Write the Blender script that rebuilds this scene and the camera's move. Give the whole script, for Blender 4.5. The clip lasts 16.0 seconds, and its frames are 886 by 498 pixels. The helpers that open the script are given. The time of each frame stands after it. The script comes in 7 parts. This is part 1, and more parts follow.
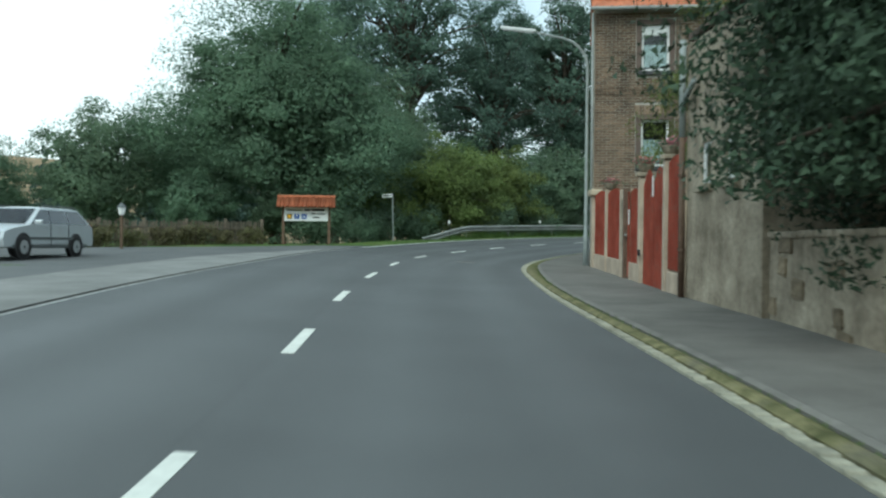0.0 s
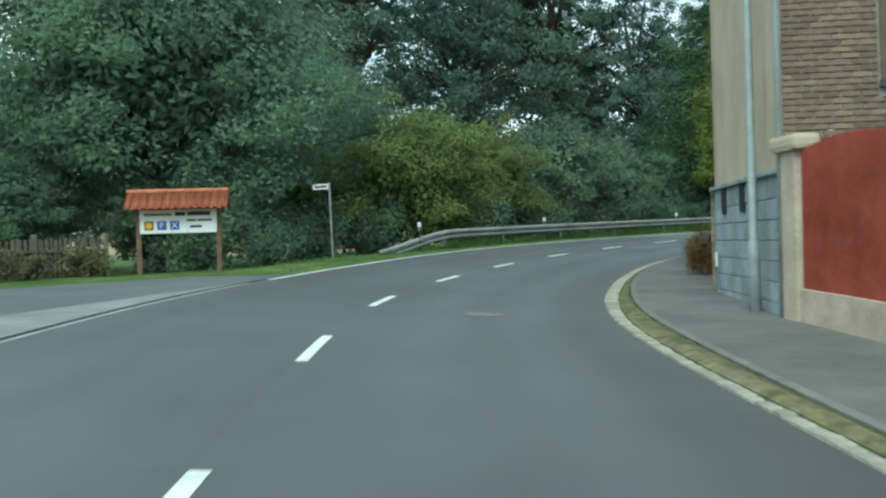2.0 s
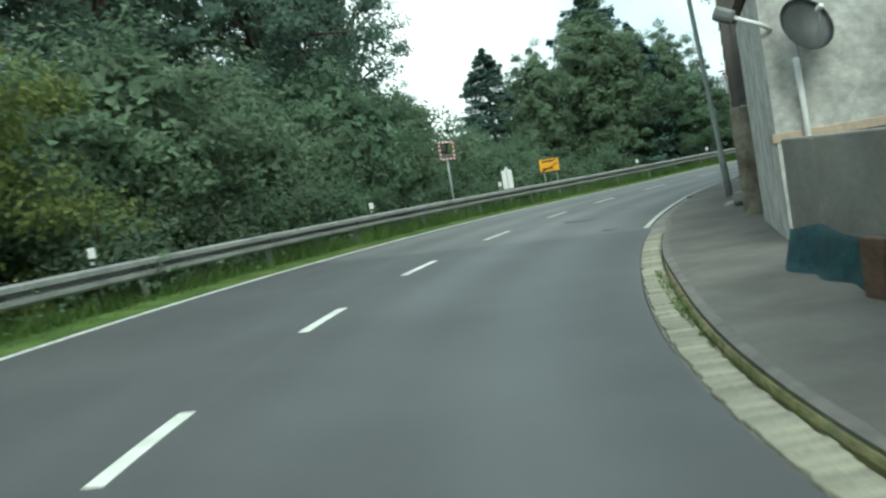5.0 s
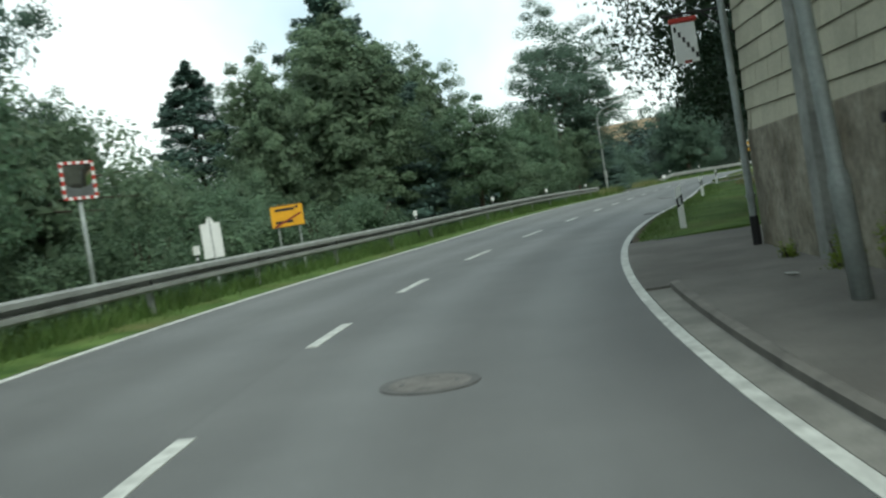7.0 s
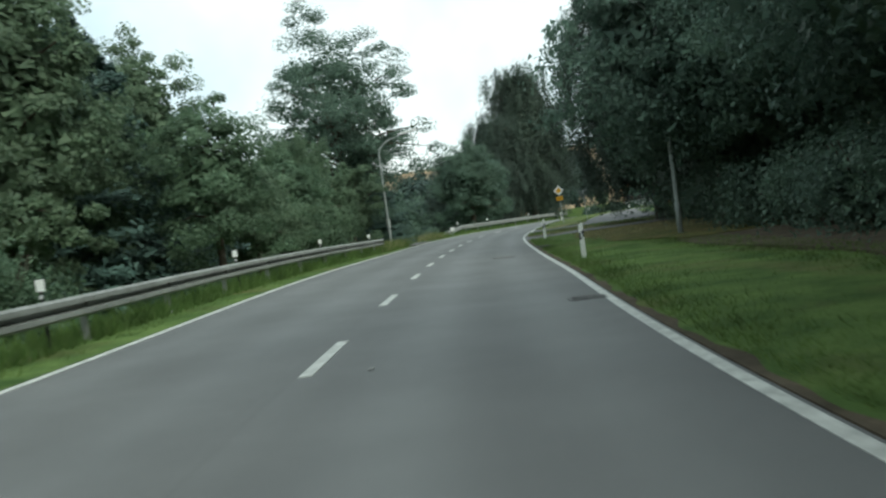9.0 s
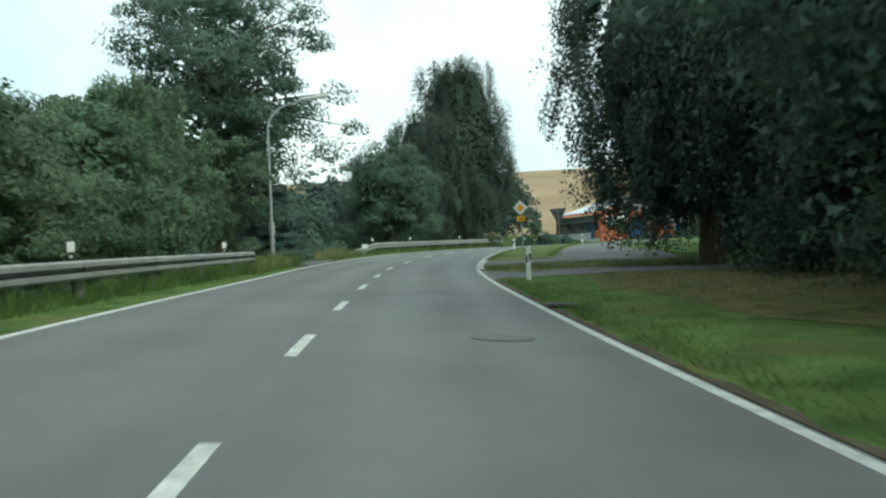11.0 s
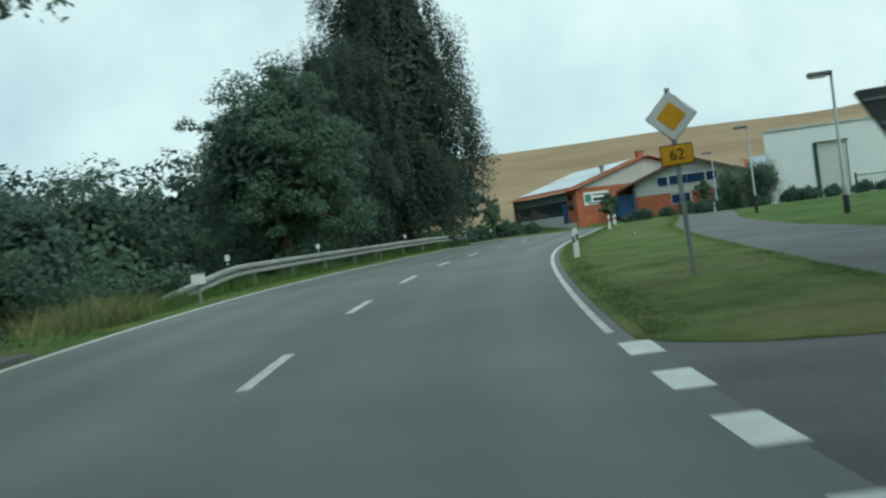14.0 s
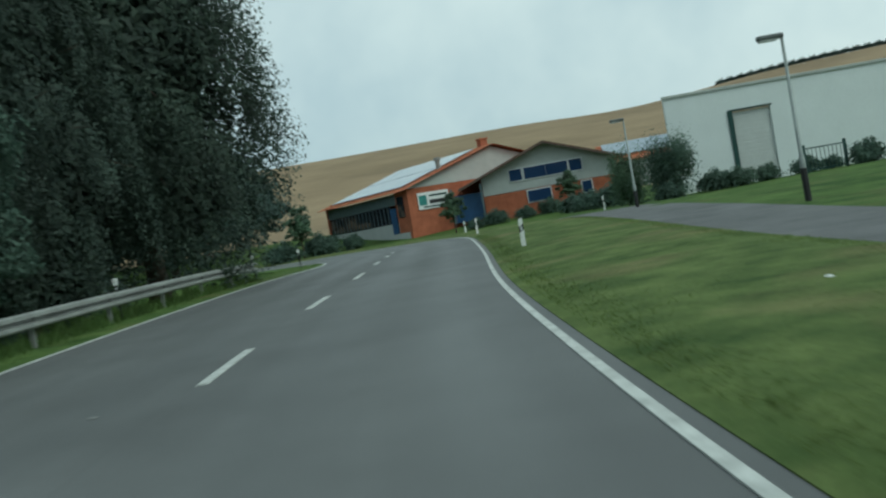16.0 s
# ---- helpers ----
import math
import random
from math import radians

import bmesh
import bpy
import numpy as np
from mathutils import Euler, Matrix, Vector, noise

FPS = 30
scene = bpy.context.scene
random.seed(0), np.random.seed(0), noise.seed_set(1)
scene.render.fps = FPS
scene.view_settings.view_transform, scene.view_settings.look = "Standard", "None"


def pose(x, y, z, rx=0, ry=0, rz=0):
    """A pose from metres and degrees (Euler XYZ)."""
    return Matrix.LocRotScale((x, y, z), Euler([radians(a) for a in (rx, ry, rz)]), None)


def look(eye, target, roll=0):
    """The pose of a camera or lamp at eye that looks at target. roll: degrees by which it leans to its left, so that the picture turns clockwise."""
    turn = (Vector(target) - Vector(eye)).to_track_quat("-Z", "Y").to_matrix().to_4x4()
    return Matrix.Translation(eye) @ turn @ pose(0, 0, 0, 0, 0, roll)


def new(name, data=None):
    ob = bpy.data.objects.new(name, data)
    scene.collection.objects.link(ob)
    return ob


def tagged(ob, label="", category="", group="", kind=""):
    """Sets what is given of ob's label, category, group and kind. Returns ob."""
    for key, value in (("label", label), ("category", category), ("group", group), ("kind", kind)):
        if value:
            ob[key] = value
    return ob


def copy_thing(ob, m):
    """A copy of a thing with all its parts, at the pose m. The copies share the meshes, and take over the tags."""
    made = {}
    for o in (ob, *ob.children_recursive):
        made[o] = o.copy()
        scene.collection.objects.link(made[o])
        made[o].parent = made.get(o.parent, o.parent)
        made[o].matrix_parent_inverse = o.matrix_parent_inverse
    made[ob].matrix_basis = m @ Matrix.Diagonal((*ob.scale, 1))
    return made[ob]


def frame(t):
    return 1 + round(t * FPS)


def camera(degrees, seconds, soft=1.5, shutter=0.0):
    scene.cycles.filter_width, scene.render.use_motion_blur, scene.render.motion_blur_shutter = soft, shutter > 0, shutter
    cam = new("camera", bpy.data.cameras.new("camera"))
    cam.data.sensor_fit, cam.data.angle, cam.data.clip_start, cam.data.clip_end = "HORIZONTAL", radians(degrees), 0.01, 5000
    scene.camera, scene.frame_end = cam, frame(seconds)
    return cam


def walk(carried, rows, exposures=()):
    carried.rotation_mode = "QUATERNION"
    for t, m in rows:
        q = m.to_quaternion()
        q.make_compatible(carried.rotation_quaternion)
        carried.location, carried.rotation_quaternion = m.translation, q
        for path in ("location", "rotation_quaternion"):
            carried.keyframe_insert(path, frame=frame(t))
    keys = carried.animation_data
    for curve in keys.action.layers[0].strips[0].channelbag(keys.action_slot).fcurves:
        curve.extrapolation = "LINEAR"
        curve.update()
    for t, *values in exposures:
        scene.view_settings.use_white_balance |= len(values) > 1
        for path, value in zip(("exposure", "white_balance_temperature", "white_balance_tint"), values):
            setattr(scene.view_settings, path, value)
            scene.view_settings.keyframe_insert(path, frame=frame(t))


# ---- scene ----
cam = camera(48.3, 16.0, soft=2.3, shutter=0.3)
# seconds, eye, target, roll
PATH = [
    (0, (0.019, 0.179, 1.316), (0.018, 2.179, 1.303), 0.53),
    (0.5, (-0.190, 4.489, 1.411), (-0.180, 6.489, 1.398), -0.44),
    (1, (-0.361, 8.978, 1.485), (-0.336, 10.978, 1.478), -1.35),
    (1.5, (-0.463, 13.548, 1.627), (-0.393, 15.546, 1.598), -2.10),
    (2, (-0.513, 18.182, 1.735), (-0.418, 20.180, 1.724), -1.74),
    (2.5, (-0.507, 22.829, 1.749), (-0.374, 24.824, 1.742), -4.48),
    (3, (-0.213, 27.465, 1.889), (0.03, 29.45, 1.866), -8.7),
    (3.5, (0.337, 31.885, 1.983), (0.745, 33.843, 1.938), -11.3),
    (4, (1.222, 36.206, 2.036), (1.825, 38.112, 1.985), -11.2),
    (6.3, (9.138, 53.808, 2.731), (10.306, 55.431, 2.677), -8.98),
    (6.5, (10.062, 55.136, 2.724), (11.283, 56.719, 2.681), -9.41),
    (7, (12.601, 58.497, 2.784), (13.953, 59.970, 2.738), -9.22),
    (7.5, (15.363, 61.634, 2.819), (16.820, 63.005, 2.815), -8.32),
    (8, (18.53, 64.77, 2.885), (20.058, 66.059, 2.896), -6.7),
    (8.5, (21.535, 67.488, 3.104), (23.145, 68.673, 3.082), -8.2),
    (9, (25.008, 70.095, 3.156), (26.684, 71.187, 3.141), -8.0),
    (9.5, (28.643, 72.662, 3.208), (30.377, 73.66, 3.217), -6.9),
    (9.7, (30.194, 73.698, 3.255), (31.943, 74.669, 3.263), -5.4),
    (11.8, (48.146, 84.525, 3.609), (49.918, 85.452, 3.615), -2.1),
    (12, (49.964, 85.564, 3.688), (51.741, 86.482, 3.684), -2.5),
    (12.5, (54.708, 88.272, 3.775), (56.495, 89.169, 3.743), -3.2),
    (13, (59.452, 90.887, 3.908), (61.252, 91.758, 3.879), -4.5),
    (13.5, (64.252, 93.416, 3.938), (66.069, 94.251, 3.921), -5.2),
    (14, (69.569, 95.939, 4.091), (71.403, 96.735, 4.081), -7.1),
    (14.5, (74.807, 98.305, 4.249), (76.669, 99.033, 4.232), -9.5),
    (15, (80.362, 100.407, 4.336), (82.256, 101.049, 4.317), -11.0),
    (15.5, (86.05, 102.32, 4.58), (87.978, 102.853, 4.547), -12.4),
    (16, (91.903, 104.057, 4.665), (93.855, 104.494, 4.618), -10.0),
]
# seconds, stops, kelvin, tint
EXPOSURES = [(0.0, 0.28, 5850, -7), (1.5, 0.56, 5500, -11), (3.0, 0.74, 6150, -12), (6.4, 0.62, 6200, -6), (7.0, 0.43, 6400, -4), (8.0, 0.52, 6400, -2), (8.5, 0.3, 6400, -4), (9.0, 0.44, 6400, -3), (9.5, 0.56, 6400, -1), (12.0, 0.28, 6100, -13), (12.5, -0.06, 6000, -13), (13.5, -0.06, 5950, -12), (14.5, -0.1, 5900, -12), (16.0, -0.43, 5900, -11)]
walk(cam, [(t, look(eye, target, roll)) for t, eye, target, roll in PATH], EXPOSURES)

# ---- sky and light ----
world = bpy.data.worlds.new("overcast")
scene.world = world
world.use_nodes = True
wn = world.node_tree.nodes
wl = world.node_tree.links
wn.clear()
sky = wn.new("ShaderNodeTexSky")
sky.sky_type = "NISHITA"
sky.sun_disc = False
sky.sun_elevation = radians(43)
sky.sun_rotation = radians(200)
sky.dust_density = 3.0
cloud = wn.new("ShaderNodeTexNoise")
cloud.inputs["Scale"].default_value = 2.8
cloud.inputs["Detail"].default_value = 5.0
cloud_ramp = wn.new("ShaderNodeValToRGB")
cloud_ramp.color_ramp.elements[0].position = 0.35
cloud_ramp.color_ramp.elements[0].color = (6.2, 7.3, 8.3, 1)
cloud_ramp.color_ramp.elements[1].position = 0.62
cloud_ramp.color_ramp.elements[1].color = (11.0, 11.3, 11.4, 1)
sky_mix = wn.new("ShaderNodeMix")
sky_mix.data_type = "RGBA"
sky_mix.inputs[0].default_value = 0.86
background = wn.new("ShaderNodeBackground")
background.inputs["Strength"].default_value = 0.10
world_out = wn.new("ShaderNodeOutputWorld")
wl.new(cloud.outputs["Fac"], cloud_ramp.inputs["Fac"])
wl.new(sky.outputs["Color"], sky_mix.inputs[6])
wl.new(cloud_ramp.outputs["Color"], sky_mix.inputs[7])
wl.new(sky_mix.outputs[2], background.inputs["Color"])
wl.new(background.outputs["Background"], world_out.inputs["Surface"])

sun = new("sun", bpy.data.lights.new("sun", "SUN"))
sun.data.energy = 1.5
sun.data.angle = radians(30)
sun.data.color = (1.0, 0.97, 0.92)
sun.matrix_world = look((0, 0, 60), (14, 38, 22))
scene.view_settings.exposure = 0.0

# ---- materials ----
def material(name, base, rough=0.8, metal=0.0, vary=0.25, scale=3.0, fine=40.0, bump=0.15, tint=None, island=0.0, per_object=0.0, spec=0.4, patch=None, patch_scale=0.5):
    """Procedural surface: two scales of noise over a base colour, with fine relief."""
    m = bpy.data.materials.new(name)
    m.use_nodes = True
    n, l = m.node_tree.nodes, m.node_tree.links
    b = n["Principled BSDF"]
    b.inputs["Roughness"].default_value = rough
    b.inputs["Metallic"].default_value = metal
    b.inputs["Specular IOR Level"].default_value = spec
    co = n.new("ShaderNodeTexCoord")
    big, small = n.new("ShaderNodeTexNoise"), n.new("ShaderNodeTexNoise")
    for tex, sc in ((big, scale), (small, fine)):
        tex.inputs["Scale"].default_value = sc
        tex.inputs["Detail"].default_value = 6.0
        tex.inputs["Roughness"].default_value = 0.6
        l.new(co.outputs["Object"], tex.inputs["Vector"])
    ramp = n.new("ShaderNodeValToRGB")
    dark = tuple(c * (1 - vary) for c in base)
    light = tuple(min(1, c * (1 + vary)) for c in (tint or base))
    ramp.color_ramp.elements[0].position, ramp.color_ramp.elements[1].position = 0.33, 0.67
    ramp.color_ramp.elements[0].color, ramp.color_ramp.elements[1].color = (*dark, 1), (*light, 1)
    l.new(big.outputs["Fac"], ramp.inputs["Fac"])
    base_out = ramp.outputs["Color"]
    if patch:
        spread, edge, lay = n.new("ShaderNodeTexNoise"), n.new("ShaderNodeMapRange"), n.new("ShaderNodeMix")
        spread.inputs["Scale"].default_value, spread.inputs["Detail"].default_value = patch_scale, 7.0
        edge.inputs[1].default_value, edge.inputs[2].default_value = 0.52, 0.72
        edge.inputs[4].default_value = 0.85
        lay.data_type = "RGBA"
        lay.inputs[7].default_value = (*patch, 1)
        l.new(co.outputs["Object"], spread.inputs["Vector"])
        l.new(spread.outputs["Fac"], edge.inputs[0])
        l.new(edge.outputs[0], lay.inputs[0])
        l.new(base_out, lay.inputs[6])
        base_out = lay.outputs[2]
    mul = n.new("ShaderNodeMix")
    mul.data_type, mul.blend_type = "RGBA", "MULTIPLY"
    mul.inputs[0].default_value = 1.0
    grain = n.new("ShaderNodeMapRange")
    grain.inputs[1].default_value, grain.inputs[2].default_value = 0.3, 0.7
    grain.inputs[3].default_value, grain.inputs[4].default_value = 1 - 0.7 * vary, 1 + 0.5 * vary
    l.new(small.outputs["Fac"], grain.inputs[0])
    l.new(base_out, mul.inputs[6])
    l.new(grain.outputs[0], mul.inputs[7])
    colour = mul.outputs[2]
    for amount, node, socket in ((island, "ShaderNodeNewGeometry", "Random Per Island"), (per_object, "ShaderNodeObjectInfo", "Random")):
        if amount:
            info = n.new(node)
            span = n.new("ShaderNodeMapRange")
            span.inputs[3].default_value, span.inputs[4].default_value = 1 - amount, 1 + amount
            l.new(info.outputs[socket], span.inputs[0])
            more = n.new("ShaderNodeMix")
            more.data_type, more.blend_type = "RGBA", "MULTIPLY"
            more.inputs[0].default_value = 1.0
            l.new(colour, more.inputs[6])
            l.new(span.outputs[0], more.inputs[7])
            colour = more.outputs[2]
    l.new(colour, b.inputs["Base Color"])
    if bump:
        bp = n.new("ShaderNodeBump")
        bp.inputs["Strength"].default_value = bump
        bp.inputs["Distance"].default_value = 0.02
        l.new(small.outputs["Fac"], bp.inputs["Height"])
        l.new(bp.outputs["Normal"], b.inputs["Normal"])
    return m


def worn_asphalt(name, base, rough, seam, tracks):
    """Asphalt with rolled wheel tracks, a paver's joint in the middle, lengthwise streaks and patches."""
    m = material(name, base, rough, vary=0.14, scale=0.4, fine=90, bump=0.3, spec=0.5)
    n, l = m.node_tree.nodes, m.node_tree.links
    b = n["Principled BSDF"]
    colour = b.inputs["Base Color"].links[0].from_socket
    at, part_of = n.new("ShaderNodeAttribute"), n.new("ShaderNodeSeparateXYZ")
    at.attribute_name = "lane_place"
    l.new(at.outputs["Vector"], part_of.inputs[0])

    def maths(kind, x, y):
        q = n.new("ShaderNodeMath")
        q.operation = kind
        for k, v in enumerate((x, y)):
            if isinstance(v, (int, float)):
                q.inputs[k].default_value = v
            elif v is not None:
                l.new(v, q.inputs[k])
        return q.outputs[0]

    # wheel tracks: two in each lane, 1.5 m apart
    wave = maths("COSINE", maths("MULTIPLY", maths("SUBTRACT", maths("ABSOLUTE", part_of.outputs[0], None), 0.95), 2 * math.pi / 1.5), None)
    stretch, streak = n.new("ShaderNodeVectorMath"), n.new("ShaderNodeTexNoise")
    stretch.operation = "MULTIPLY"
    stretch.inputs[1].default_value = (1.6, 0.045, 1.0)
    l.new(at.outputs["Vector"], stretch.inputs[0])
    streak.inputs["Scale"].default_value, streak.inputs["Detail"].default_value = 1.0, 5.0
    l.new(stretch.outputs[0], streak.inputs["Vector"])
    blot, blot_at = n.new("ShaderNodeTexNoise"), n.new("ShaderNodeVectorMath")
    blot_at.operation = "MULTIPLY"
    blot_at.inputs[1].default_value = (0.5, 0.22, 1.0)
    l.new(at.outputs["Vector"], blot_at.inputs[0])
    blot.inputs["Scale"].default_value, blot.inputs["Detail"].default_value = 1.0, 6.0
    l.new(blot_at.outputs[0], blot.inputs["Vector"])
    joint = maths("SUBTRACT", 1.0, maths("MINIMUM", maths("MULTIPLY", maths("ABSOLUTE", maths("ADD", part_of.outputs[0], 0.1), None), 28.0), 1.0))
    shade = maths("ADD", 1.0, maths("MULTIPLY", wave, tracks))
    shade = maths("ADD", shade, maths("MULTIPLY", maths("SUBTRACT", streak.outputs["Fac"], 0.5), 0.34))
    shade = maths("ADD", shade, maths("MULTIPLY", maths("SUBTRACT", blot.outputs["Fac"], 0.5), 0.4))
    shade = maths("SUBTRACT", shade, maths("MULTIPLY", joint, seam))
    lay = n.new("ShaderNodeMix")
    lay.data_type, lay.blend_type = "RGBA", "MULTIPLY"
    lay.inputs[0].default_value = 1.0
    l.new(colour, lay.inputs[6])
    l.new(shade, lay.inputs[7])
    l.new(lay.outputs[2], b.inputs["Base Color"])
    l.new(maths("ADD", rough, maths("MULTIPLY", wave, -0.05)), b.inputs["Roughness"])
    return m


def leaf_material(name, dark, light, through_light=0.25):
    """Leaves: each one of its own tone, some light passing through."""
    m = bpy.data.materials.new(name)
    m.use_nodes = True
    n, l = m.node_tree.nodes, m.node_tree.links
    n.clear()
    geo, ramp, out = n.new("ShaderNodeNewGeometry"), n.new("ShaderNodeValToRGB"), n.new("ShaderNodeOutputMaterial")
    low, high = ([d + (e - d) * k for d, e in zip(dark, light)] for k in (0.2, 0.8))
    ramp.color_ramp.elements[0].color, ramp.color_ramp.elements[1].color = (*low, 1), (*high, 1)
    l.new(geo.outputs["Random Per Island"], ramp.inputs["Fac"])
    co, tex = n.new("ShaderNodeTexCoord"), n.new("ShaderNodeTexNoise")
    tex.inputs["Scale"].default_value = 0.55
    l.new(co.outputs["Object"], tex.inputs["Vector"])
    span = n.new("ShaderNodeMapRange")
    span.inputs[1].default_value, span.inputs[2].default_value = 0.3, 0.7
    span.inputs[3].default_value, span.inputs[4].default_value = 0.7, 1.35
    l.new(tex.outputs["Fac"], span.inputs[0])
    mul = n.new("ShaderNodeMix")
    mul.data_type, mul.blend_type = "RGBA", "MULTIPLY"
    mul.inputs[0].default_value = 1.0
    fine, fine_span, both = n.new("ShaderNodeTexNoise"), n.new("ShaderNodeMapRange"), n.new("ShaderNodeMath")
    fine.inputs["Scale"].default_value = 2.4
    l.new(co.outputs["Object"], fine.inputs["Vector"])
    fine_span.inputs[1].default_value, fine_span.inputs[2].default_value = 0.3, 0.7
    fine_span.inputs[3].default_value, fine_span.inputs[4].default_value = 0.82, 1.18
    l.new(fine.outputs["Fac"], fine_span.inputs[0])
    both.operation = "MULTIPLY"
    l.new(span.outputs[0], both.inputs[0])
    l.new(fine_span.outputs[0], both.inputs[1])
    info, hue, tone = n.new("ShaderNodeObjectInfo"), n.new("ShaderNodeMapRange"), n.new("ShaderNodeHueSaturation")
    hue.inputs[3].default_value, hue.inputs[4].default_value = 0.482, 0.512
    l.new(info.outputs["Random"], hue.inputs[0])
    l.new(hue.outputs[0], tone.inputs["Hue"])
    l.new(ramp.outputs["Color"], tone.inputs["Color"])
    l.new(tone.outputs["Color"], mul.inputs[6])
    l.new(both.outputs[0], mul.inputs[7])
    front, back, mix = n.new("ShaderNodeBsdfPrincipled"), n.new("ShaderNodeBsdfTranslucent"), n.new("ShaderNodeMixShader")
    front.inputs["Roughness"].default_value = 0.55
    front.inputs["Specular IOR Level"].default_value = 0.2
    mix.inputs[0].default_value = through_light
    l.new(mul.outputs[2], front.inputs["Base Color"])
    l.new(mul.outputs[2], back.inputs["Color"])
    l.new(front.outputs[0], mix.inputs[1])
    l.new(back.outputs[0], mix.inputs[2])
    l.new(mix.outputs[0], out.inputs["Surface"])
    return m


def glass_material(name, tone=(0.02, 0.025, 0.03)):
    m = bpy.data.materials.new(name)
    m.use_nodes = True
    b = m.node_tree.nodes["Principled BSDF"]
    b.inputs["Base Color"].default_value = (*tone, 1)
    b.inputs["Roughness"].default_value = 0.05
    b.inputs["Specular IOR Level"].default_value = 0.7
    return m


ASPHALT_NEW = worn_asphalt("asphalt new", (0.071, 0.0745, 0.076), 0.6, 0.09, 0.02)
ASPHALT_OLD = worn_asphalt("asphalt worn", (0.121, 0.124, 0.122), 0.66, 0.07, 0.025)
ASPHALT_YARD = material("asphalt of the yard", (0.095, 0.098, 0.098), 0.8, vary=0.2, scale=0.35, fine=80, bump=0.3)
ASPHALT_SIDE = material("asphalt side road", (0.12, 0.12, 0.12), 0.85, vary=0.25, scale=0.6, fine=60, bump=0.3)
PAVING = material("pavement asphalt", (0.134, 0.128, 0.115), 0.9, vary=0.24, scale=0.8, fine=50, bump=0.35, patch=(0.105, 0.098, 0.088), patch_scale=0.7)
CONCRETE_PALE = material("pale concrete", (0.33, 0.33, 0.31), 0.85, vary=0.2, scale=1.2, fine=40, bump=0.3)
BAY = material("worn grey paving", (0.19, 0.19, 0.182), 0.9, vary=0.2, scale=0.9, fine=45, bump=0.3)
SETT = material("gutter stone", (0.30, 0.29, 0.225), 0.9, vary=0.25, scale=4, fine=60, bump=0.4, per_object=0.2)
GUTTER_SLAB = material("worn gutter slab", (0.21, 0.205, 0.185), 0.9, vary=0.25, scale=2.5, fine=45, bump=0.35)
KERB = material("kerb stone", (0.158, 0.15, 0.135), 0.9, vary=0.25, scale=3, fine=50, bump=0.3)
PAINT = material("road paint", (0.62, 0.63, 0.58), 0.6, vary=0.14, scale=3.0, fine=30, bump=0.1)
PAINT_FADED = material("road paint nearly worn off", (0.30, 0.305, 0.29), 0.7, vary=0.35, scale=6.0, fine=25, bump=0.15)
PAINT_WORN = material("road paint worn", (0.50, 0.51, 0.48), 0.7, vary=0.25, scale=5.0, fine=25, bump=0.15)
GRASS = material("meadow grass", (0.056, 0.112, 0.027), 0.95, vary=0.35, scale=0.6, fine=14, bump=0.6, tint=(0.08, 0.122, 0.034), spec=0.1, patch=(0.105, 0.112, 0.042))
VERGE = material("verge grass", (0.066, 0.128, 0.032), 0.95, vary=0.35, scale=1.1, fine=22, bump=0.6, tint=(0.088, 0.132, 0.038), spec=0.1, patch=(0.13, 0.12, 0.05))
BANK_GRASS = material("bank grass", (0.076, 0.126, 0.036), 0.95, vary=0.35, scale=1.1, fine=22, bump=0.6, tint=(0.108, 0.138, 0.046), spec=0.1, patch=(0.19, 0.165, 0.08), patch_scale=0.45)
CORNER = material("dry corner grass", (0.075, 0.105, 0.033), 0.95, vary=0.4, scale=1.6, fine=22, bump=0.6, tint=(0.13, 0.115, 0.045), spec=0.1, patch=(0.13, 0.085, 0.045), patch_scale=0.9)
MOSS = material("moss and weeds", (0.125, 0.13, 0.06), 0.95, vary=0.4, scale=4, fine=30, bump=0.6, tint=(0.165, 0.15, 0.08), spec=0.1, patch=(0.15, 0.138, 0.11), patch_scale=1.4)
WHEAT = material("ripe wheat", (0.25, 0.185, 0.113), 0.95, vary=0.12, scale=0.02, fine=0.9, bump=0.3, tint=(0.285, 0.212, 0.13), spec=0.1)
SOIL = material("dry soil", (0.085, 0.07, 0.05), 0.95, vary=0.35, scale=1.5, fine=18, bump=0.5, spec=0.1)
GALV = material("galvanised steel", (0.27, 0.28, 0.265), 0.7, 0.15, vary=0.2, scale=1.5, fine=25, bump=0.05)
POLE = material("weathered pole", (0.30, 0.33, 0.32), 0.6, 0.3, vary=0.2, scale=2.0, fine=25, bump=0.05)
PLASTIC_WHITE = material("white plastic", (0.74, 0.75, 0.73), 0.45, vary=0.07, scale=4, fine=30, bump=0.0)
PLASTIC_BLACK = material("black plastic", (0.02, 0.02, 0.022), 0.5, vary=0.2, scale=4, fine=30, bump=0.0)
REFLECTOR = material("reflector", (0.55, 0.57, 0.58), 0.2, vary=0.1, scale=9, fine=80, bump=0.1)
BARK = material("bark", (0.075, 0.06, 0.045), 0.95, vary=0.4, scale=3, fine=22, bump=0.9)
BARK_PALE = material("birch bark", (0.32, 0.30, 0.27), 0.9, vary=0.45, scale=4, fine=18, bump=0.5)
# Blue in this green and the dark green also stands for distance haze.
LEAF_MID = leaf_material("leaf green", (0.080, 0.136, 0.085), (0.168, 0.238, 0.147), 0.45)
LEAF_DARK = leaf_material("leaf dark green", (0.060, 0.101, 0.078), (0.122, 0.180, 0.133), 0.4)
LEAF_LIGHT = leaf_material("leaf light green", (0.086, 0.130, 0.038), (0.19, 0.243, 0.080), 0.38)
LEAF_YELLOW = leaf_material("leaf yellow green", (0.095, 0.147, 0.020), (0.230, 0.287, 0.050), 0.38)
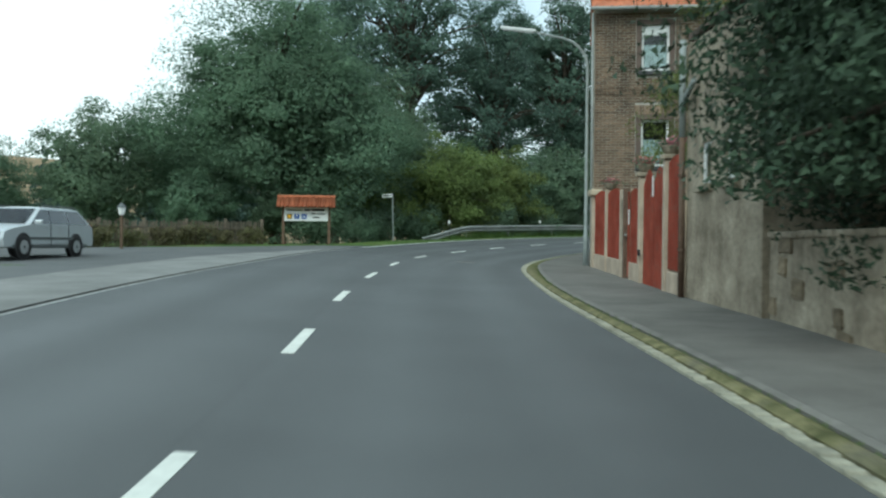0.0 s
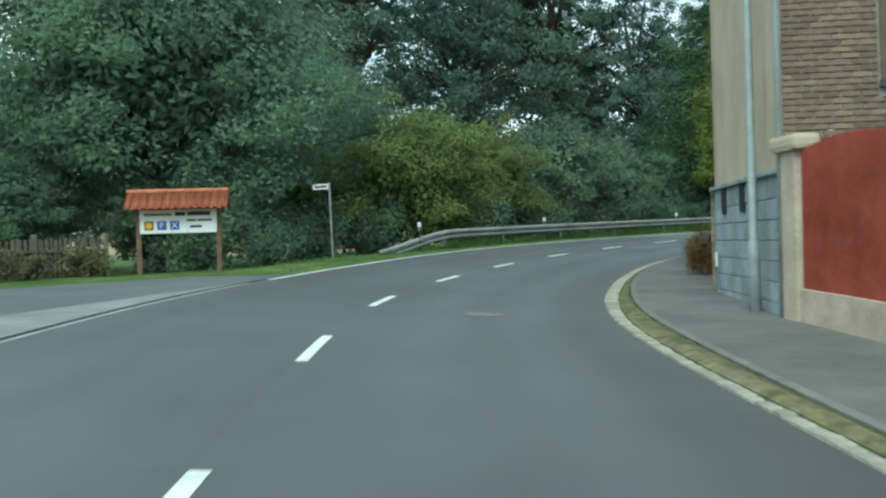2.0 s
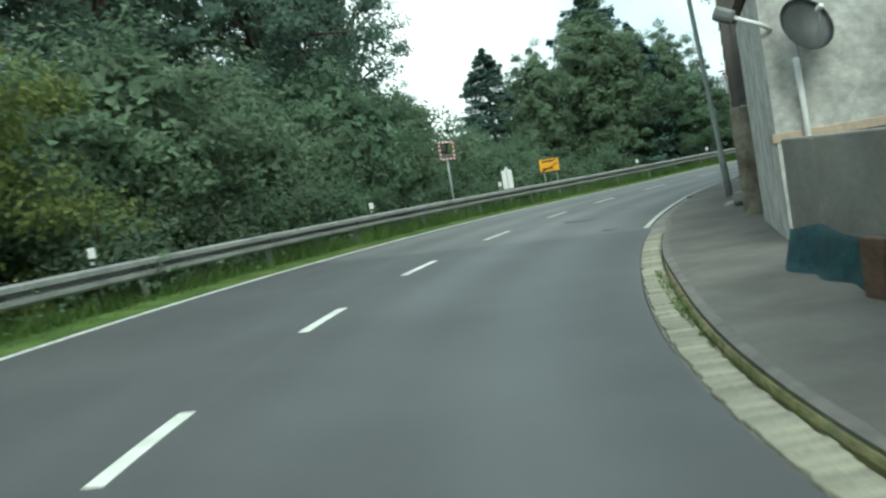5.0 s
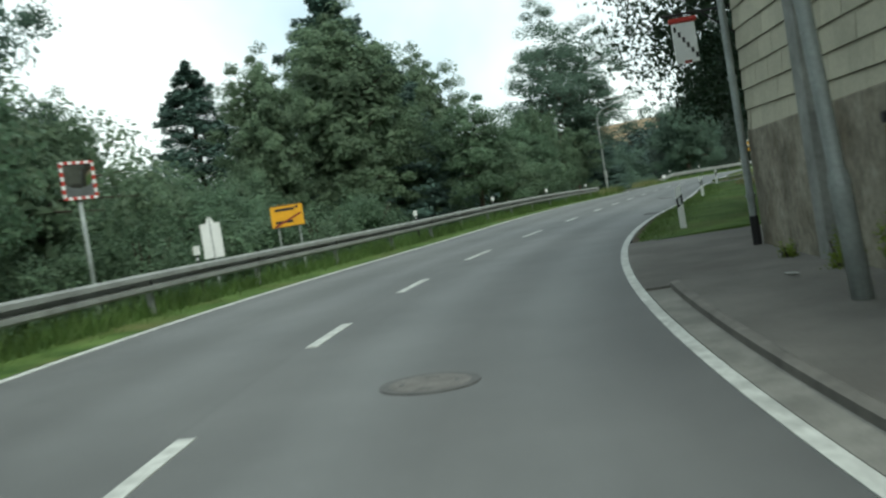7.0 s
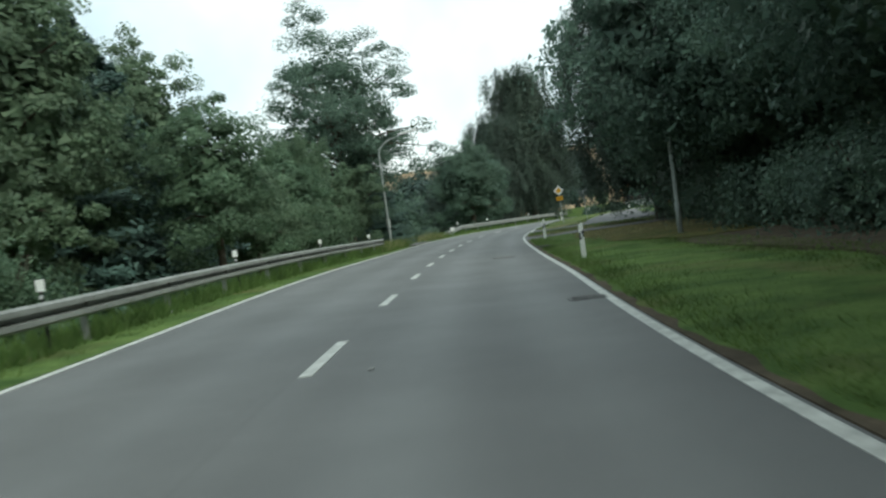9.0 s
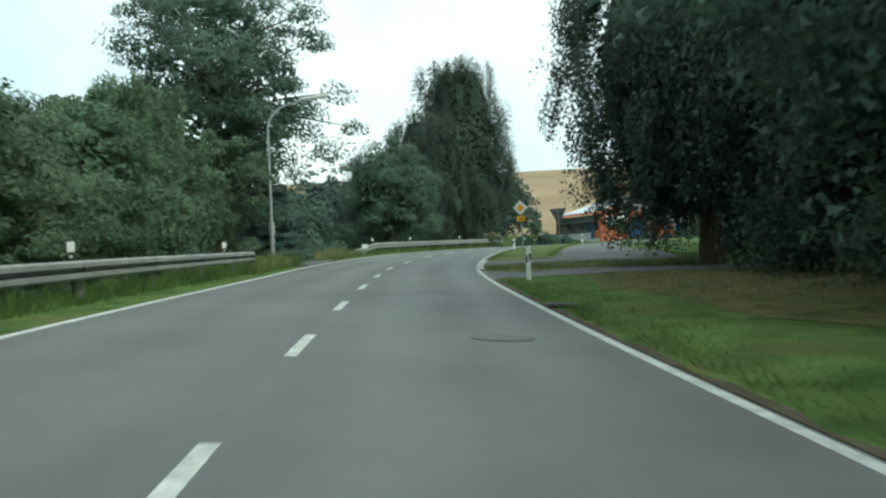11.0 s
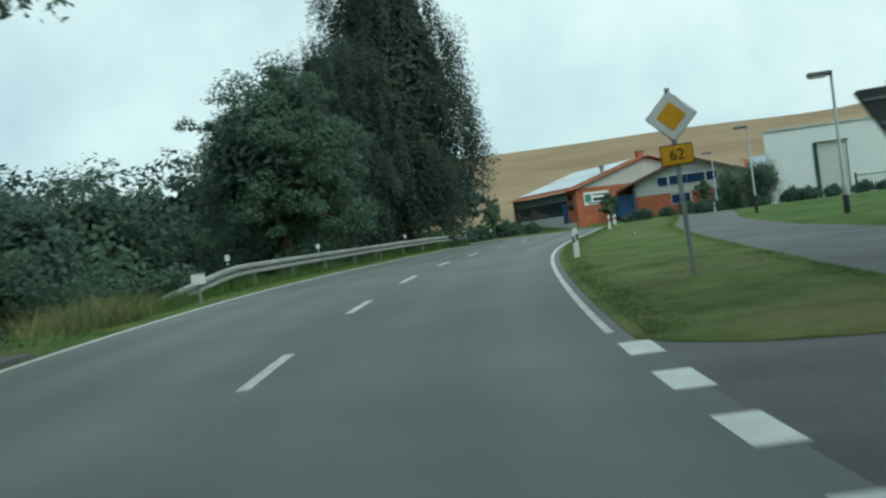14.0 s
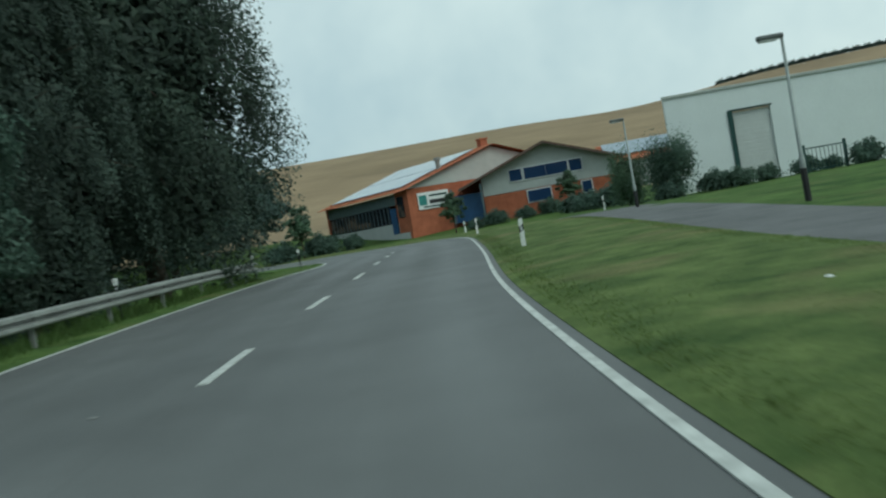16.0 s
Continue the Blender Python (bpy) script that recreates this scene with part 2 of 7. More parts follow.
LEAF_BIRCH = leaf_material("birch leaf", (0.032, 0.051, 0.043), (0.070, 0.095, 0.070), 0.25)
NEEDLE = leaf_material("spruce needle", (0.041, 0.078, 0.068), (0.086, 0.139, 0.114), 0.2)
NEEDLE_GREEN = leaf_material("fir needle", (0.034, 0.076, 0.032), (0.074, 0.138, 0.055), 0.3)
LEAF_BROWN = leaf_material("withered brown leaf", (0.10, 0.055, 0.018), (0.21, 0.12, 0.045), 0.2)
# Near-black, little translucency: the crowns' backlit shade is put into this colour.
LEAF_SHADE = leaf_material("leaf green with painted backlit shade", (0.026, 0.047, 0.029), (0.058, 0.090, 0.051), 0.2)
# Blue-grey of distance haze is painted into the far wood's leaf colour.
LEAF_HAZE = leaf_material("far wood leaf, haze blue", (0.034, 0.060, 0.052), (0.064, 0.095, 0.079), 0.2)
BLADE = leaf_material("grass blade", (0.075, 0.132, 0.034), (0.155, 0.21, 0.066), 0.5)
BLADE_DRY = leaf_material("dry grass blade", (0.20, 0.185, 0.09), (0.36, 0.33, 0.19), 0.3)


# ---- mesh helpers ----
def mesh_object(name, verts, faces, mat, parent=None, label=""):
    me = bpy.data.meshes.new(name)
    me.from_pydata([tuple(v) for v in verts], [], faces)
    me.materials.append(mat)
    ob = new(name, me)
    if parent:
        ob.parent = parent
    if label:
        ob["label"] = label
    return ob


def part(name, bm, mat, parent=None, label="", smooth=False):
    """Links a bmesh as one mesh object under a thing or a part."""
    me = bpy.data.meshes.new(name)
    bm.normal_update()
    bm.to_mesh(me)
    bm.free()
    me.materials.append(mat)
    if smooth:
        for p in me.polygons:
            p.use_smooth = True
    ob = new(name, me)
    if parent:
        ob.parent = parent
    if label:
        ob["label"] = label
    return ob


def box(sx, sy, sz, at=(0, 0, 0), bevel=0.0, rot=None, bm=None):
    """A box with its centre at 'at'."""
    bm = bm or bmesh.new()
    made = bmesh.ops.create_cube(bm, size=1.0)["verts"]
    bmesh.ops.scale(bm, vec=(sx, sy, sz), verts=made)
    if bevel:
        edges = list({e for v in made for e in v.link_edges})
        made = bmesh.ops.bevel(bm, geom=edges, offset=bevel, segments=2, affect="EDGES", profile=0.6)["verts"]
    if rot:
        bmesh.ops.rotate(bm, cent=(0, 0, 0), matrix=Euler([radians(a) for a in rot]).to_matrix(), verts=made)
    bmesh.ops.translate(bm, vec=at, verts=made)
    return bm


def tube(points, radii, sides=8, bm=None, cap=True):
    """A round bar along points, with a radius at each."""
    bm = bm or bmesh.new()
    pts = [Vector(p) for p in points]
    rings = []
    for i, p in enumerate(pts):
        way = (pts[min(i + 1, len(pts) - 1)] - pts[max(i - 1, 0)]).normalized()
        side = way.cross(Vector((0.31, 0.87, 0.12)) if abs(way.z) > 0.8 else Vector((0, 0, 1))).normalized()
        up = side.cross(way)
        r = radii[i] if hasattr(radii, "__len__") else radii
        rings.append([bm.verts.new(p + r * (math.cos(a) * side + math.sin(a) * up)) for a in (2 * math.pi * k / sides for k in range(sides))])
    for a, b in zip(rings, rings[1:]):
        for k in range(sides):
            bm.faces.new((a[k], a[(k + 1) % sides], b[(k + 1) % sides], b[k]))
    if cap:
        bm.faces.new(rings[0][::-1])
        bm.faces.new(rings[-1])
    return bm


def prism(outline, y0, y1, bm=None):
    """An outline of (x, z) pushed along y."""
    bm = bm or bmesh.new()
    a = [bm.verts.new((x, y0, z)) for x, z in outline]
    b = [bm.verts.new((x, y1, z)) for x, z in outline]
    bm.faces.new(a)
    bm.faces.new(b[::-1])
    for k in range(len(a)):
        j = (k + 1) % len(a)
        bm.faces.new((a[j], a[k], b[k], b[j]))
    return bm


def thing(name, m, label, category, group=""):
    ob = new(name)
    ob.empty_display_size = 0.3
    ob.matrix_world = m
    return tagged(ob, label, category, group)


# ---- the line of the road ----
def spline(xk, yk, x):
    """Natural cubic through the knots."""
    xk, yk = np.asarray(xk, float), np.asarray(yk, float)
    m, h = len(xk), np.diff(xk)
    a, b = np.zeros((m, m)), np.zeros((m,) + yk.shape[1:])
    a[0, 0] = a[-1, -1] = 1
    for i in range(1, m - 1):
        a[i, i - 1 : i + 2] = h[i - 1], 2 * (h[i - 1] + h[i]), h[i]
        b[i] = 6 * ((yk[i + 1] - yk[i]) / h[i] - (yk[i] - yk[i - 1]) / h[i - 1])
    bend = np.linalg.solve(a, b)
    j = np.clip(np.searchsorted(xk, x) - 1, 0, m - 2)
    t, hh = x - xk[j], h[j]
    if yk.ndim > 1:
        t, hh = t[:, None], hh[:, None]
    p, q = bend[j], bend[j + 1]
    return yk[j] + t * ((yk[j + 1] - yk[j]) / hh - hh * (2 * p + q) / 6) + t**2 * p / 2 + t**3 * (q - p) / (6 * hh)


KNOT_S = np.arange(-10.0, 270.0, 9.0)
CENTRE = [
    (-1.66, -8.9), (-1.33, 0.12), (-1.37, 8.86), (-1.61, 17.34), (-1.47, 26.44), (-0.69, 35.0),
    (1.87, 44.2), (5.63, 52.14), (11.37, 60.01), (18.08, 66.57), (25.33, 71.99), (33.37, 77.02),
    (40.83, 81.47), (48.94, 86.25), (57.08, 90.85), (65.7, 95.59), (74.13, 99.87), (82.06, 102.97),
    (90.38, 105.68), (98.43, 107.96), (106.95, 109.95), (115.9, 111.75), (124.7, 113.7), (133.4, 115.7),
    (142.1, 118.0), (150.3, 121.3), (157.0, 127.1), (160.5, 135.3), (161.2, 144.3), (160.0, 153.2),
    (157.8, 162.0), (155.0, 170.6),
]
LEVEL_S = np.append(np.linspace(-10, 224, 14), 270)
LEVELS = [-0.141, 0.303, 0.651, 1.029, 1.554, 2.043, 2.361, 2.677, 3.028, 3.457, 3.648, 3.819, 3.783, 3.745, 4.2]
BANK_S = np.append(np.linspace(-10, 224, 11), 270)
BANKS = [0.022, 0.04, 0.063, 0.064, 0.025, 0.058, 0.024, -0.006, 0.003, -0.02, -0.02, 0.]
WIDTH_S = np.append(np.linspace(-10, 224, 20), 270)
LEFT_WIDTHS = [3.428, 3.386, 3.419, 3.256, 3.33, 3.457, 3.239, 3.319, 3.316, 3.334, 3.203, 3.317, 3.871, 4.363, 4.388, 4.383, 4.149, 3.885, 3.687, 3.545, 3.6]
RIGHT_WIDTHS = [3.386, 3.431, 3.591, 3.652, 3.632, 3.526, 3.511, 3.188, 3.156, 3.389, 3.31, 3.101, 3.2, 3.13, 3.27, 3.28, 3.42, 3.6, 3.7, 3.7, 3.7]
STATIONS = np.arange(-70.0, 268.0, 0.5)
_in = np.clip(STATIONS, -10, None)
LINE = spline(KNOT_S, CENTRE, _in)
_back = np.array(CENTRE[0]) - np.array(CENTRE[1])
_back /= np.linalg.norm(_back)
LINE[STATIONS < -10] += np.outer(-10 - STATIONS[STATIONS < -10], _back)
LEVEL = spline(LEVEL_S, LEVELS, _in)
BANK = spline(BANK_S, BANKS, _in)
LEFT_W = spline(WIDTH_S, LEFT_WIDTHS, _in)
RIGHT_W = spline(WIDTH_S, RIGHT_WIDTHS, _in)
AHEAD = np.gradient(LINE, axis=0)
AHEAD /= np.linalg.norm(AHEAD, axis=1)[:, None]
ASIDE = np.c_[AHEAD[:, 1], -AHEAD[:, 0]]


def row(s, table):
    return float(np.interp(s, STATIONS, table))


def spot(s, lat, up=0.0):
    """The place at station s, lat metres to the right of the centre line, on the road's level."""
    c = Vector((row(s, LINE[:, 0]), row(s, LINE[:, 1]), 0))
    r = Vector((row(s, ASIDE[:, 0]), row(s, ASIDE[:, 1]), 0)).normalized()
    z = row(s, LEVEL) - row(s, BANK) * min(max(lat, -row(s, LEFT_W)), row(s, RIGHT_W))
    p = c + r * lat
    return Vector((p.x, p.y, z + up))


def heading(s):
    """Degrees by which the road's way at s is turned from +y."""
    return -math.degrees(math.atan2(row(s, AHEAD[:, 0]), row(s, AHEAD[:, 1])))


def ease(x, a, b):
    t = np.clip((x - a) / (b - a), 0, 1)
    return t * t * (3 - 2 * t)


def ground_level(x, y):
    """Height of the open ground at (x, y), arrays or numbers."""
    x, y = np.atleast_1d(np.asarray(x, float)), np.atleast_1d(np.asarray(y, float))
    i = np.empty(len(x), int)
    for k in range(0, len(x), 4000):
        d = (x[k : k + 4000, None] - LINE[None, :, 0]) ** 2 + (y[k : k + 4000, None] - LINE[None, :, 1]) ** 2
        i[k : k + 4000] = np.argmin(d, axis=1)
    dx, dy = x - LINE[i, 0], y - LINE[i, 1]
    lat = dx * ASIDE[i, 0] + dy * ASIDE[i, 1]
    dist = np.hypot(dx, dy)
    s = STATIONS[i]
    z = LEVEL[i] - BANK[i] * np.clip(lat, -LEFT_W[i], RIGHT_W[i])
    out_l, out_r = np.maximum(-lat - LEFT_W[i], 0), np.maximum(lat - RIGHT_W[i], 0)
    drop = 0.3 + 0.5 * ease(s, 45, 75) + 1.6 * ease(s, 90, 140)
    z -= drop * ease(out_l, 2.6, 9.0) * ease(s, 40, 48)
    z -= 1.2 * ease(out_l, 9, 40) * ease(s, 60, 120)
    z -= 0.2 * (out_r > 0.2) * (out_r < 6.5) * (s < 78.6)
    z += (0.10 * ease(out_r, 0.5, 4) + 0.9 * ease(out_r, 8, 22) * (1 - 0.85 * ease(s, 140, 165) * (1 - ease(s, 224, 242)))) * ease(s, 79, 84) * (0.35 + 0.65 * ease(s, 130, 190))
    z += 1.0 * ease(out_r, 4, 14) * ease(s, 214, 238)
    far = np.hypot(x - 80, y - 80)
    turn = np.arctan2(y - 80, x - 80)
    wave = 1 + 0.10 * np.sin(turn * 3 + 1.0) + 0.26 * ease(0.42 - turn, 0, 0.75) * ease(turn, -1.6, -0.8) - 0.11 * np.exp(-(((turn - 0.04) / 0.1) ** 2))
    z += 51 * wave * ease(far, 190, 720)
    road = (lat > -LEFT_W[i] - 0.25) & (lat < RIGHT_W[i] + 0.25) | (dist < 3)
    z = z - np.where(road, 0.35, 0.04)
    return z, s, lat


def land(x, y, up=0.0):
    z, _, _ = ground_level(x, y)
    return Vector((float(x), float(y), float(z[0]) + up))


def strip(name, s0, s1, lat0, lat1, mat, up=0.0, thick=0.2, across=4, step=0.5, skew=0.0, crown=0.0, parent=None):
    """A band that lies along the road between two offsets (numbers or tables by station), with sides."""
    n = max(2, int(round((s1 - s0) / step)) + 1)
    verts, faces = [], []
    for k in range(n):
        s = s0 + (s1 - s0) * k / (n - 1)
        a = lat0(s) if callable(lat0) else lat0
        b = lat1(s) if callable(lat1) else lat1
        for j in range(across + 1):
            lat = a + (b - a) * j / across
            p = spot(s + skew * lat, lat, up)
            p.z += crown * math.sin(math.pi * j / across)
            verts.append(p)
        verts.append(spot(s + skew * b, b, up - thick))
        verts.append(spot(s + skew * a, a, up - thick))
    w = across + 3
    for k in range(n - 1):
        o, q = k * w, (k + 1) * w
        for j in range(w):
            i = (j + 1) % w
            faces.append((o + j, o + i, q + i, q + j))
    faces.append(tuple(range(w))[::-1])
    faces.append(tuple((n - 1) * w + j for j in range(w)))
    ob = mesh_object(name, verts, faces, mat, parent)
    lanes = ob.data.attributes.new("lane_place", "FLOAT_VECTOR", "POINT")
    put = []
    for k in range(n):
        s = s0 + (s1 - s0) * k / (n - 1)
        a = lat0(s) if callable(lat0) else lat0
        b = lat1(s) if callable(lat1) else lat1
        for j in range(w):
            put += [a + (b - a) * (j / across if j <= across else (1 if j == across + 1 else 0)), s, 0.0]
    lanes.data.foreach_set("vector", put)
    return ob


left_edge = lambda s: -row(s, LEFT_W)
right_edge = lambda s: row(s, RIGHT_W)
# ---- ground, road, pavements ----
def spread(a, b, step, reach, grow=1.35):
    """Grid lines: even between a and b, ever wider apart beyond."""
    mid = list(np.arange(a, b + 1e-6, step))
    lo, hi, d = [a], [mid[-1]], step
    while hi[-1] < reach:
        d *= grow
        lo.append(lo[-1] - d)
        hi.append(hi[-1] + d)
    return np.array(lo[:0:-1] + mid + hi[1:])


gx, gy = spread(-30, 185, 1.3, 2600), spread(-30, 150, 1.3, 2600)
GX, GY = np.meshgrid(gx, gy)
gz, g_s, g_lat = ground_level(GX.ravel(), GY.ravel())
lump = np.array([noise.noise((x * 0.15, y * 0.15, 0)) for x, y in zip(GX.ravel(), GY.ravel())])
gz += lump * 0.10 * (np.abs(g_lat) > 7)
nx, ny = len(gx), len(gy)
quads = [(j * nx + i, j * nx + i + 1, (j + 1) * nx + i + 1, (j + 1) * nx + i) for j in range(ny - 1) for i in range(nx - 1)]
ground = mesh_object("ground", np.c_[GX.ravel(), GY.ravel(), gz], quads, GRASS)
ground.data.materials.append(WHEAT)
for p in ground.data.polygons:
    p.use_smooth = True
    c = p.center
    if math.hypot(c.x - 80, c.y - 80) > 205 and not (c.x < 60 and c.y > -150 and c.x > -130 and c.y < 240):
        p.material_index = 1
tagged(ground, "grassy ground rising to ripe wheat hills", "ground", kind="structure")

town_edge = lambda s: right_edge(s) + 0.13 * float(ease(s, 50, 59) - ease(s, 63.6, 66))
road_town = strip("road", -70, 64.2, left_edge, town_edge, ASPHALT_NEW, 0.0, 0.3, 8, 0.5, skew=0.15)
tagged(road_town, "newly laid dark asphalt road in a right bend", "road", kind="structure")
road_open = strip("road", 64.2, 266, left_edge, lambda s: right_edge(s) + 0.2 * float(ease(s, 79, 81)), ASPHALT_OLD, -0.004, 0.3, 8, 0.5, skew=0.15)
tagged(road_open, "older lighter grey asphalt country road", "road", kind="structure")

# painted lines
DASHES = [2.2, 8.2, 14.4, 20.75, 27.1, 33.6, 39.4, 44.8, 50.6, 55.7, 60.4, 65.8, 71.0, 75.6, 80.7, 86.7, 93.8, 100.9, 106.6, 112.3, 118.1, 124.1, 130.1, 136.5, 143.1, 149.2, 156.1, 163.1, 170.9, 178.3, 185.4, 192.4, 199.4, 206.4]
markings = thing("centre_line", pose(0, 0, 0), "white painted dashes along the road's middle", "road marking")
tagged(markings, kind="structure")
for s, e in zip(DASHES, DASHES[1:]):
    strip("dash", s, s + 0.34 * (e - s), -0.06, 0.06, PAINT if s < 62 else PAINT_WORN, 0.006 if s < 62 else 0.004, 0.01, 1, 0.4, parent=markings)
edge_l = strip("edge_line", 38.0, 262, lambda s: left_edge(s) + 0.02, lambda s: left_edge(s) + 0.14, PAINT_WORN, 0.005, 0.01, 1, 0.7)
tagged(edge_l, "thin white edge line beside the grass verge", "road marking", kind="structure")
edge_lot = strip("edge_line", -60, 37.0, lambda s: left_edge(s) + 0.03, lambda s: left_edge(s) + 0.09, PAINT_FADED, 0.005, 0.01, 1, 0.7)
tagged(edge_lot, "faded white edge line beside a paved bay", "road marking", kind="structure")
edge_r = strip("edge_line", 65.0, 128.8, lambda s: right_edge(s) - 0.05, lambda s: right_edge(s) + 0.06, PAINT_WORN, 0.005, 0.01, 1, 0.5)
tagged(edge_r, "broad white edge line on worn asphalt", "road marking", kind="structure")
edge_r2 = strip("edge_line", 137.6, 262, lambda s: right_edge(s) - 0.045, lambda s: right_edge(s) + 0.035, PAINT_WORN, 0.005, 0.01, 1, 0.5)
tagged(edge_r2, "broad white edge line round a grass bank", "road marking", kind="structure")
blocks = thing("block_line", pose(0, 0, 0), "short white blocks across a side road's mouth", "road marking")
tagged(blocks, kind="structure")
for k in range(5):
    s = 129.62 + 1.62 * k
    strip("block", s, s + 0.75, lambda q: right_edge(q) - 0.04, lambda q: right_edge(q) + 0.24, PAINT, 0.005, 0.01, 1, 0.3, parent=blocks)

# right side in the village: gutter bed, moss, kerb, pavement
gutter_wide = lambda s: 0.14 + 0.17 * float(ease(s, 27, 40))
moss_wide = lambda s: 0.32 + 0.18 * ease(s, 20, 31) - 0.12 * ease(s, 36, 44) - 0.06 * ease(s, 56, 60)
gutter = strip("gutter", -40, 63.4, town_edge, lambda s: town_edge(s) + gutter_wide(s), KERB, -0.012, 0.25, 1)
tagged(gutter, "gutter of pale stone setts beside the asphalt", "gutter", kind="structure")
moss = strip("moss_strip", -40, 60, lambda s: town_edge(s) + gutter_wide(s), lambda s: town_edge(s) + moss_wide(s), MOSS, 0.03, 0.25, 3, crown=0.03)
tagged(moss, "strip of grass and moss grown over the kerb", "weeds", kind="structure")
kerb = strip("kerb", -40, 72.6, lambda s: town_edge(s) + moss_wide(s) + 0.01, lambda s: town_edge(s) + moss_wide(s) + 0.15, KERB, 0.055, 0.3, 2, crown=0.01)
tagged(kerb, "low worn grey kerb stones", "kerb", kind="structure")
gutter_b = strip("gutter", 63.4, 72.6, lambda s: right_edge(s) + 0.1 * float(ease(s, 64.4, 65.4)) - 0.02, lambda s: town_edge(s) + 0.33, GUTTER_SLAB, -0.008, 0.25, 2)
tagged(gutter_b, "worn grey gutter slabs beside the white line", "gutter", kind="structure")
pavement = strip("pavement", -40, 72.6, lambda s: town_edge(s) + moss_wide(s) + 0.11, 9.4, PAVING, 0.062, 0.35, 8)
tagged(pavement, "grey worn asphalt pavement along walls and houses", "pavement", kind="structure")
pavement_end = strip("pavement", 72.6, 79.4, lambda s: right_edge(s) + 0.06, 9.4, PAVING, 0.02, 0.35, 8)
tagged(pavement_end, "dark asphalt pavement running out at the grass", "pavement", kind="structure")

# left side in the village: paved bay and asphalt yard
bay = strip("bay", -40, 37.3, lambda s: left_edge(s) - 2.2 * float(1 - ease(s, 26, 37.3)) - 0.10, lambda s: left_edge(s) - 0.04, BAY, 0.02, 0.25, 5)
tagged(bay, "light grey paved strip between road and yard", "pavement", kind="structure")
yard = strip("yard", -40, 41.0, lambda s: -26.0 + 20.5 * float(ease(s, 24, 41)), lambda s: left_edge(s) - 2.0 * float(1 - ease(s, 26, 37.3)) - 0.06, ASPHALT_YARD, 0.012, 0.25, 8, 1.0)
tagged(yard, "dark asphalt yard with a parked car", "yard", kind="structure")

# grass verges
verge_l = strip("verge", 39.5, 262, lambda s: left_edge(s) - 2.8, left_edge, VERGE, 0.01, 0.4, 8, 0.7, crown=0.05)
tagged(verge_l, "grass verge under the crash barrier", "verge", kind="structure")
verge_r = strip("verge", 79.2, 122.6, lambda s: right_edge(s) + 0.13 + 0.03 * math.sin(s * 1.7), lambda s: right_edge(s) + 3.6, VERGE, 0.0, 0.4, 8, 0.7, crown=0.06)
tagged(verge_r, "mown grass verge beside the white line", "verge", kind="structure")


def sheet(name, rows, cols, at, mat, thick=0.3):
    """A sheet over a grid; at(u, v) gives station, offset and height over road or ground."""
    verts, faces = [], []
    for under in (0, thick):
        for k in range(rows + 1):
            for j in range(cols + 1):
                s, lat, up = at(k / rows, j / cols)
                p = spot(s, lat)
                out = lat - right_edge(s)
                z = p.z if out < 0.3 else max(p.z, land(p.x, p.y).z + 0.05 * float(ease(out, 0.3, 1.2)))
                verts.append((p.x, p.y, z + up - under))
    n, w = (rows + 1) * (cols + 1), cols + 1
    for k in range(rows):
        for j in range(cols):
            a = k * w + j
            faces += [(a, a + 1, a + w + 1, a + w), (n + a, n + a + w, n + a + w + 1, n + a + 1)]
    rim = list(range(w)) + [k * w + cols for k in range(1, rows + 1)] + [rows * w + j for j in range(cols - 1, -1, -1)] + [k * w for k in range(rows - 1, 0, -1)]
    for a, b in zip(rim, rim[1:] + rim[:1]):
        faces.append((a, n + a, n + b, b))
    return mesh_object(name, verts, faces, mat)


bank_out = lambda s: float(np.interp(s, [134, 139, 147, 161, 178, 195, 262], [6.0, 6.35, 6.5, 6.9, 7.6, 8.4, 8.6]))
bank_front = lambda lat: float(np.interp(lat, [3.1, 3.6, 4.2, 5.0, 5.8, 6.6], [137.5, 136.6, 136.0, 135.6, 135.8, 137.0]))


def on_bank(u, v):
    s = 137 + 125 * u**1.5
    lat = right_edge(s) + 0.15 + (bank_out(s) - right_edge(s) - 0.16) * v
    s += (bank_front(lat) - 137) * float(1 - ease(s, 137, 142))
    edge = min(1.0, 6 * v, 6 * (1 - v), 60 * u)
    return s, lat, 0.004 + 0.05 * edge


verge_i = sheet("verge", 110, 10, on_bank, BANK_GRASS, 0.4)
tagged(verge_i, "rounded grass bank between road and side road", "verge", kind="structure")




def on_corner(u, v):
    lat = right_edge(128.5) + 0.08 + 8.0 * u
    low = float(np.interp(lat, [3.2, 4.3, 5.4, 9, 11.5], [128.1, 126.5, 125.8, 124.4, 123.8]))
    high = float(np.interp(lat, [3.2, 3.9, 5.0, 7.7, 11.5], [128.9, 129.9, 130.8, 130.2, 129.4]))
    return low + (high - low) * v, lat, 0.004 + 0.06 * min(1, 8 * u, 5 * v, 5 * (1 - v))


corner = sheet("verge", 16, 8, on_corner, CORNER, 0.4)
tagged(corner, "dry grass corner between track and side road", "verge", kind="structure")


def on_track(u, v):
    lat = right_edge(125) - 0.3 + 14.0 * u**1.4
    low = float(np.interp(lat, [2.8, 3.4, 4.2, 6.2, 17], [122.2, 122.8, 122.7, 122.4, 121.6]))
    high = float(np.interp(lat, [2.8, 3.3, 4.3, 6.1, 7.4, 17], [128.4, 128.2, 126.4, 125.4, 124.9, 123.8]))
    return low + (high - low) * v, lat, -0.008 + 0.045 * float(ease(lat, 4.4, 6.5))


path = sheet("field_path", 30, 6, on_track, ASPHALT_SIDE, 0.3)
tagged(path, "narrow worn asphalt track between grass strips", "path", kind="structure")


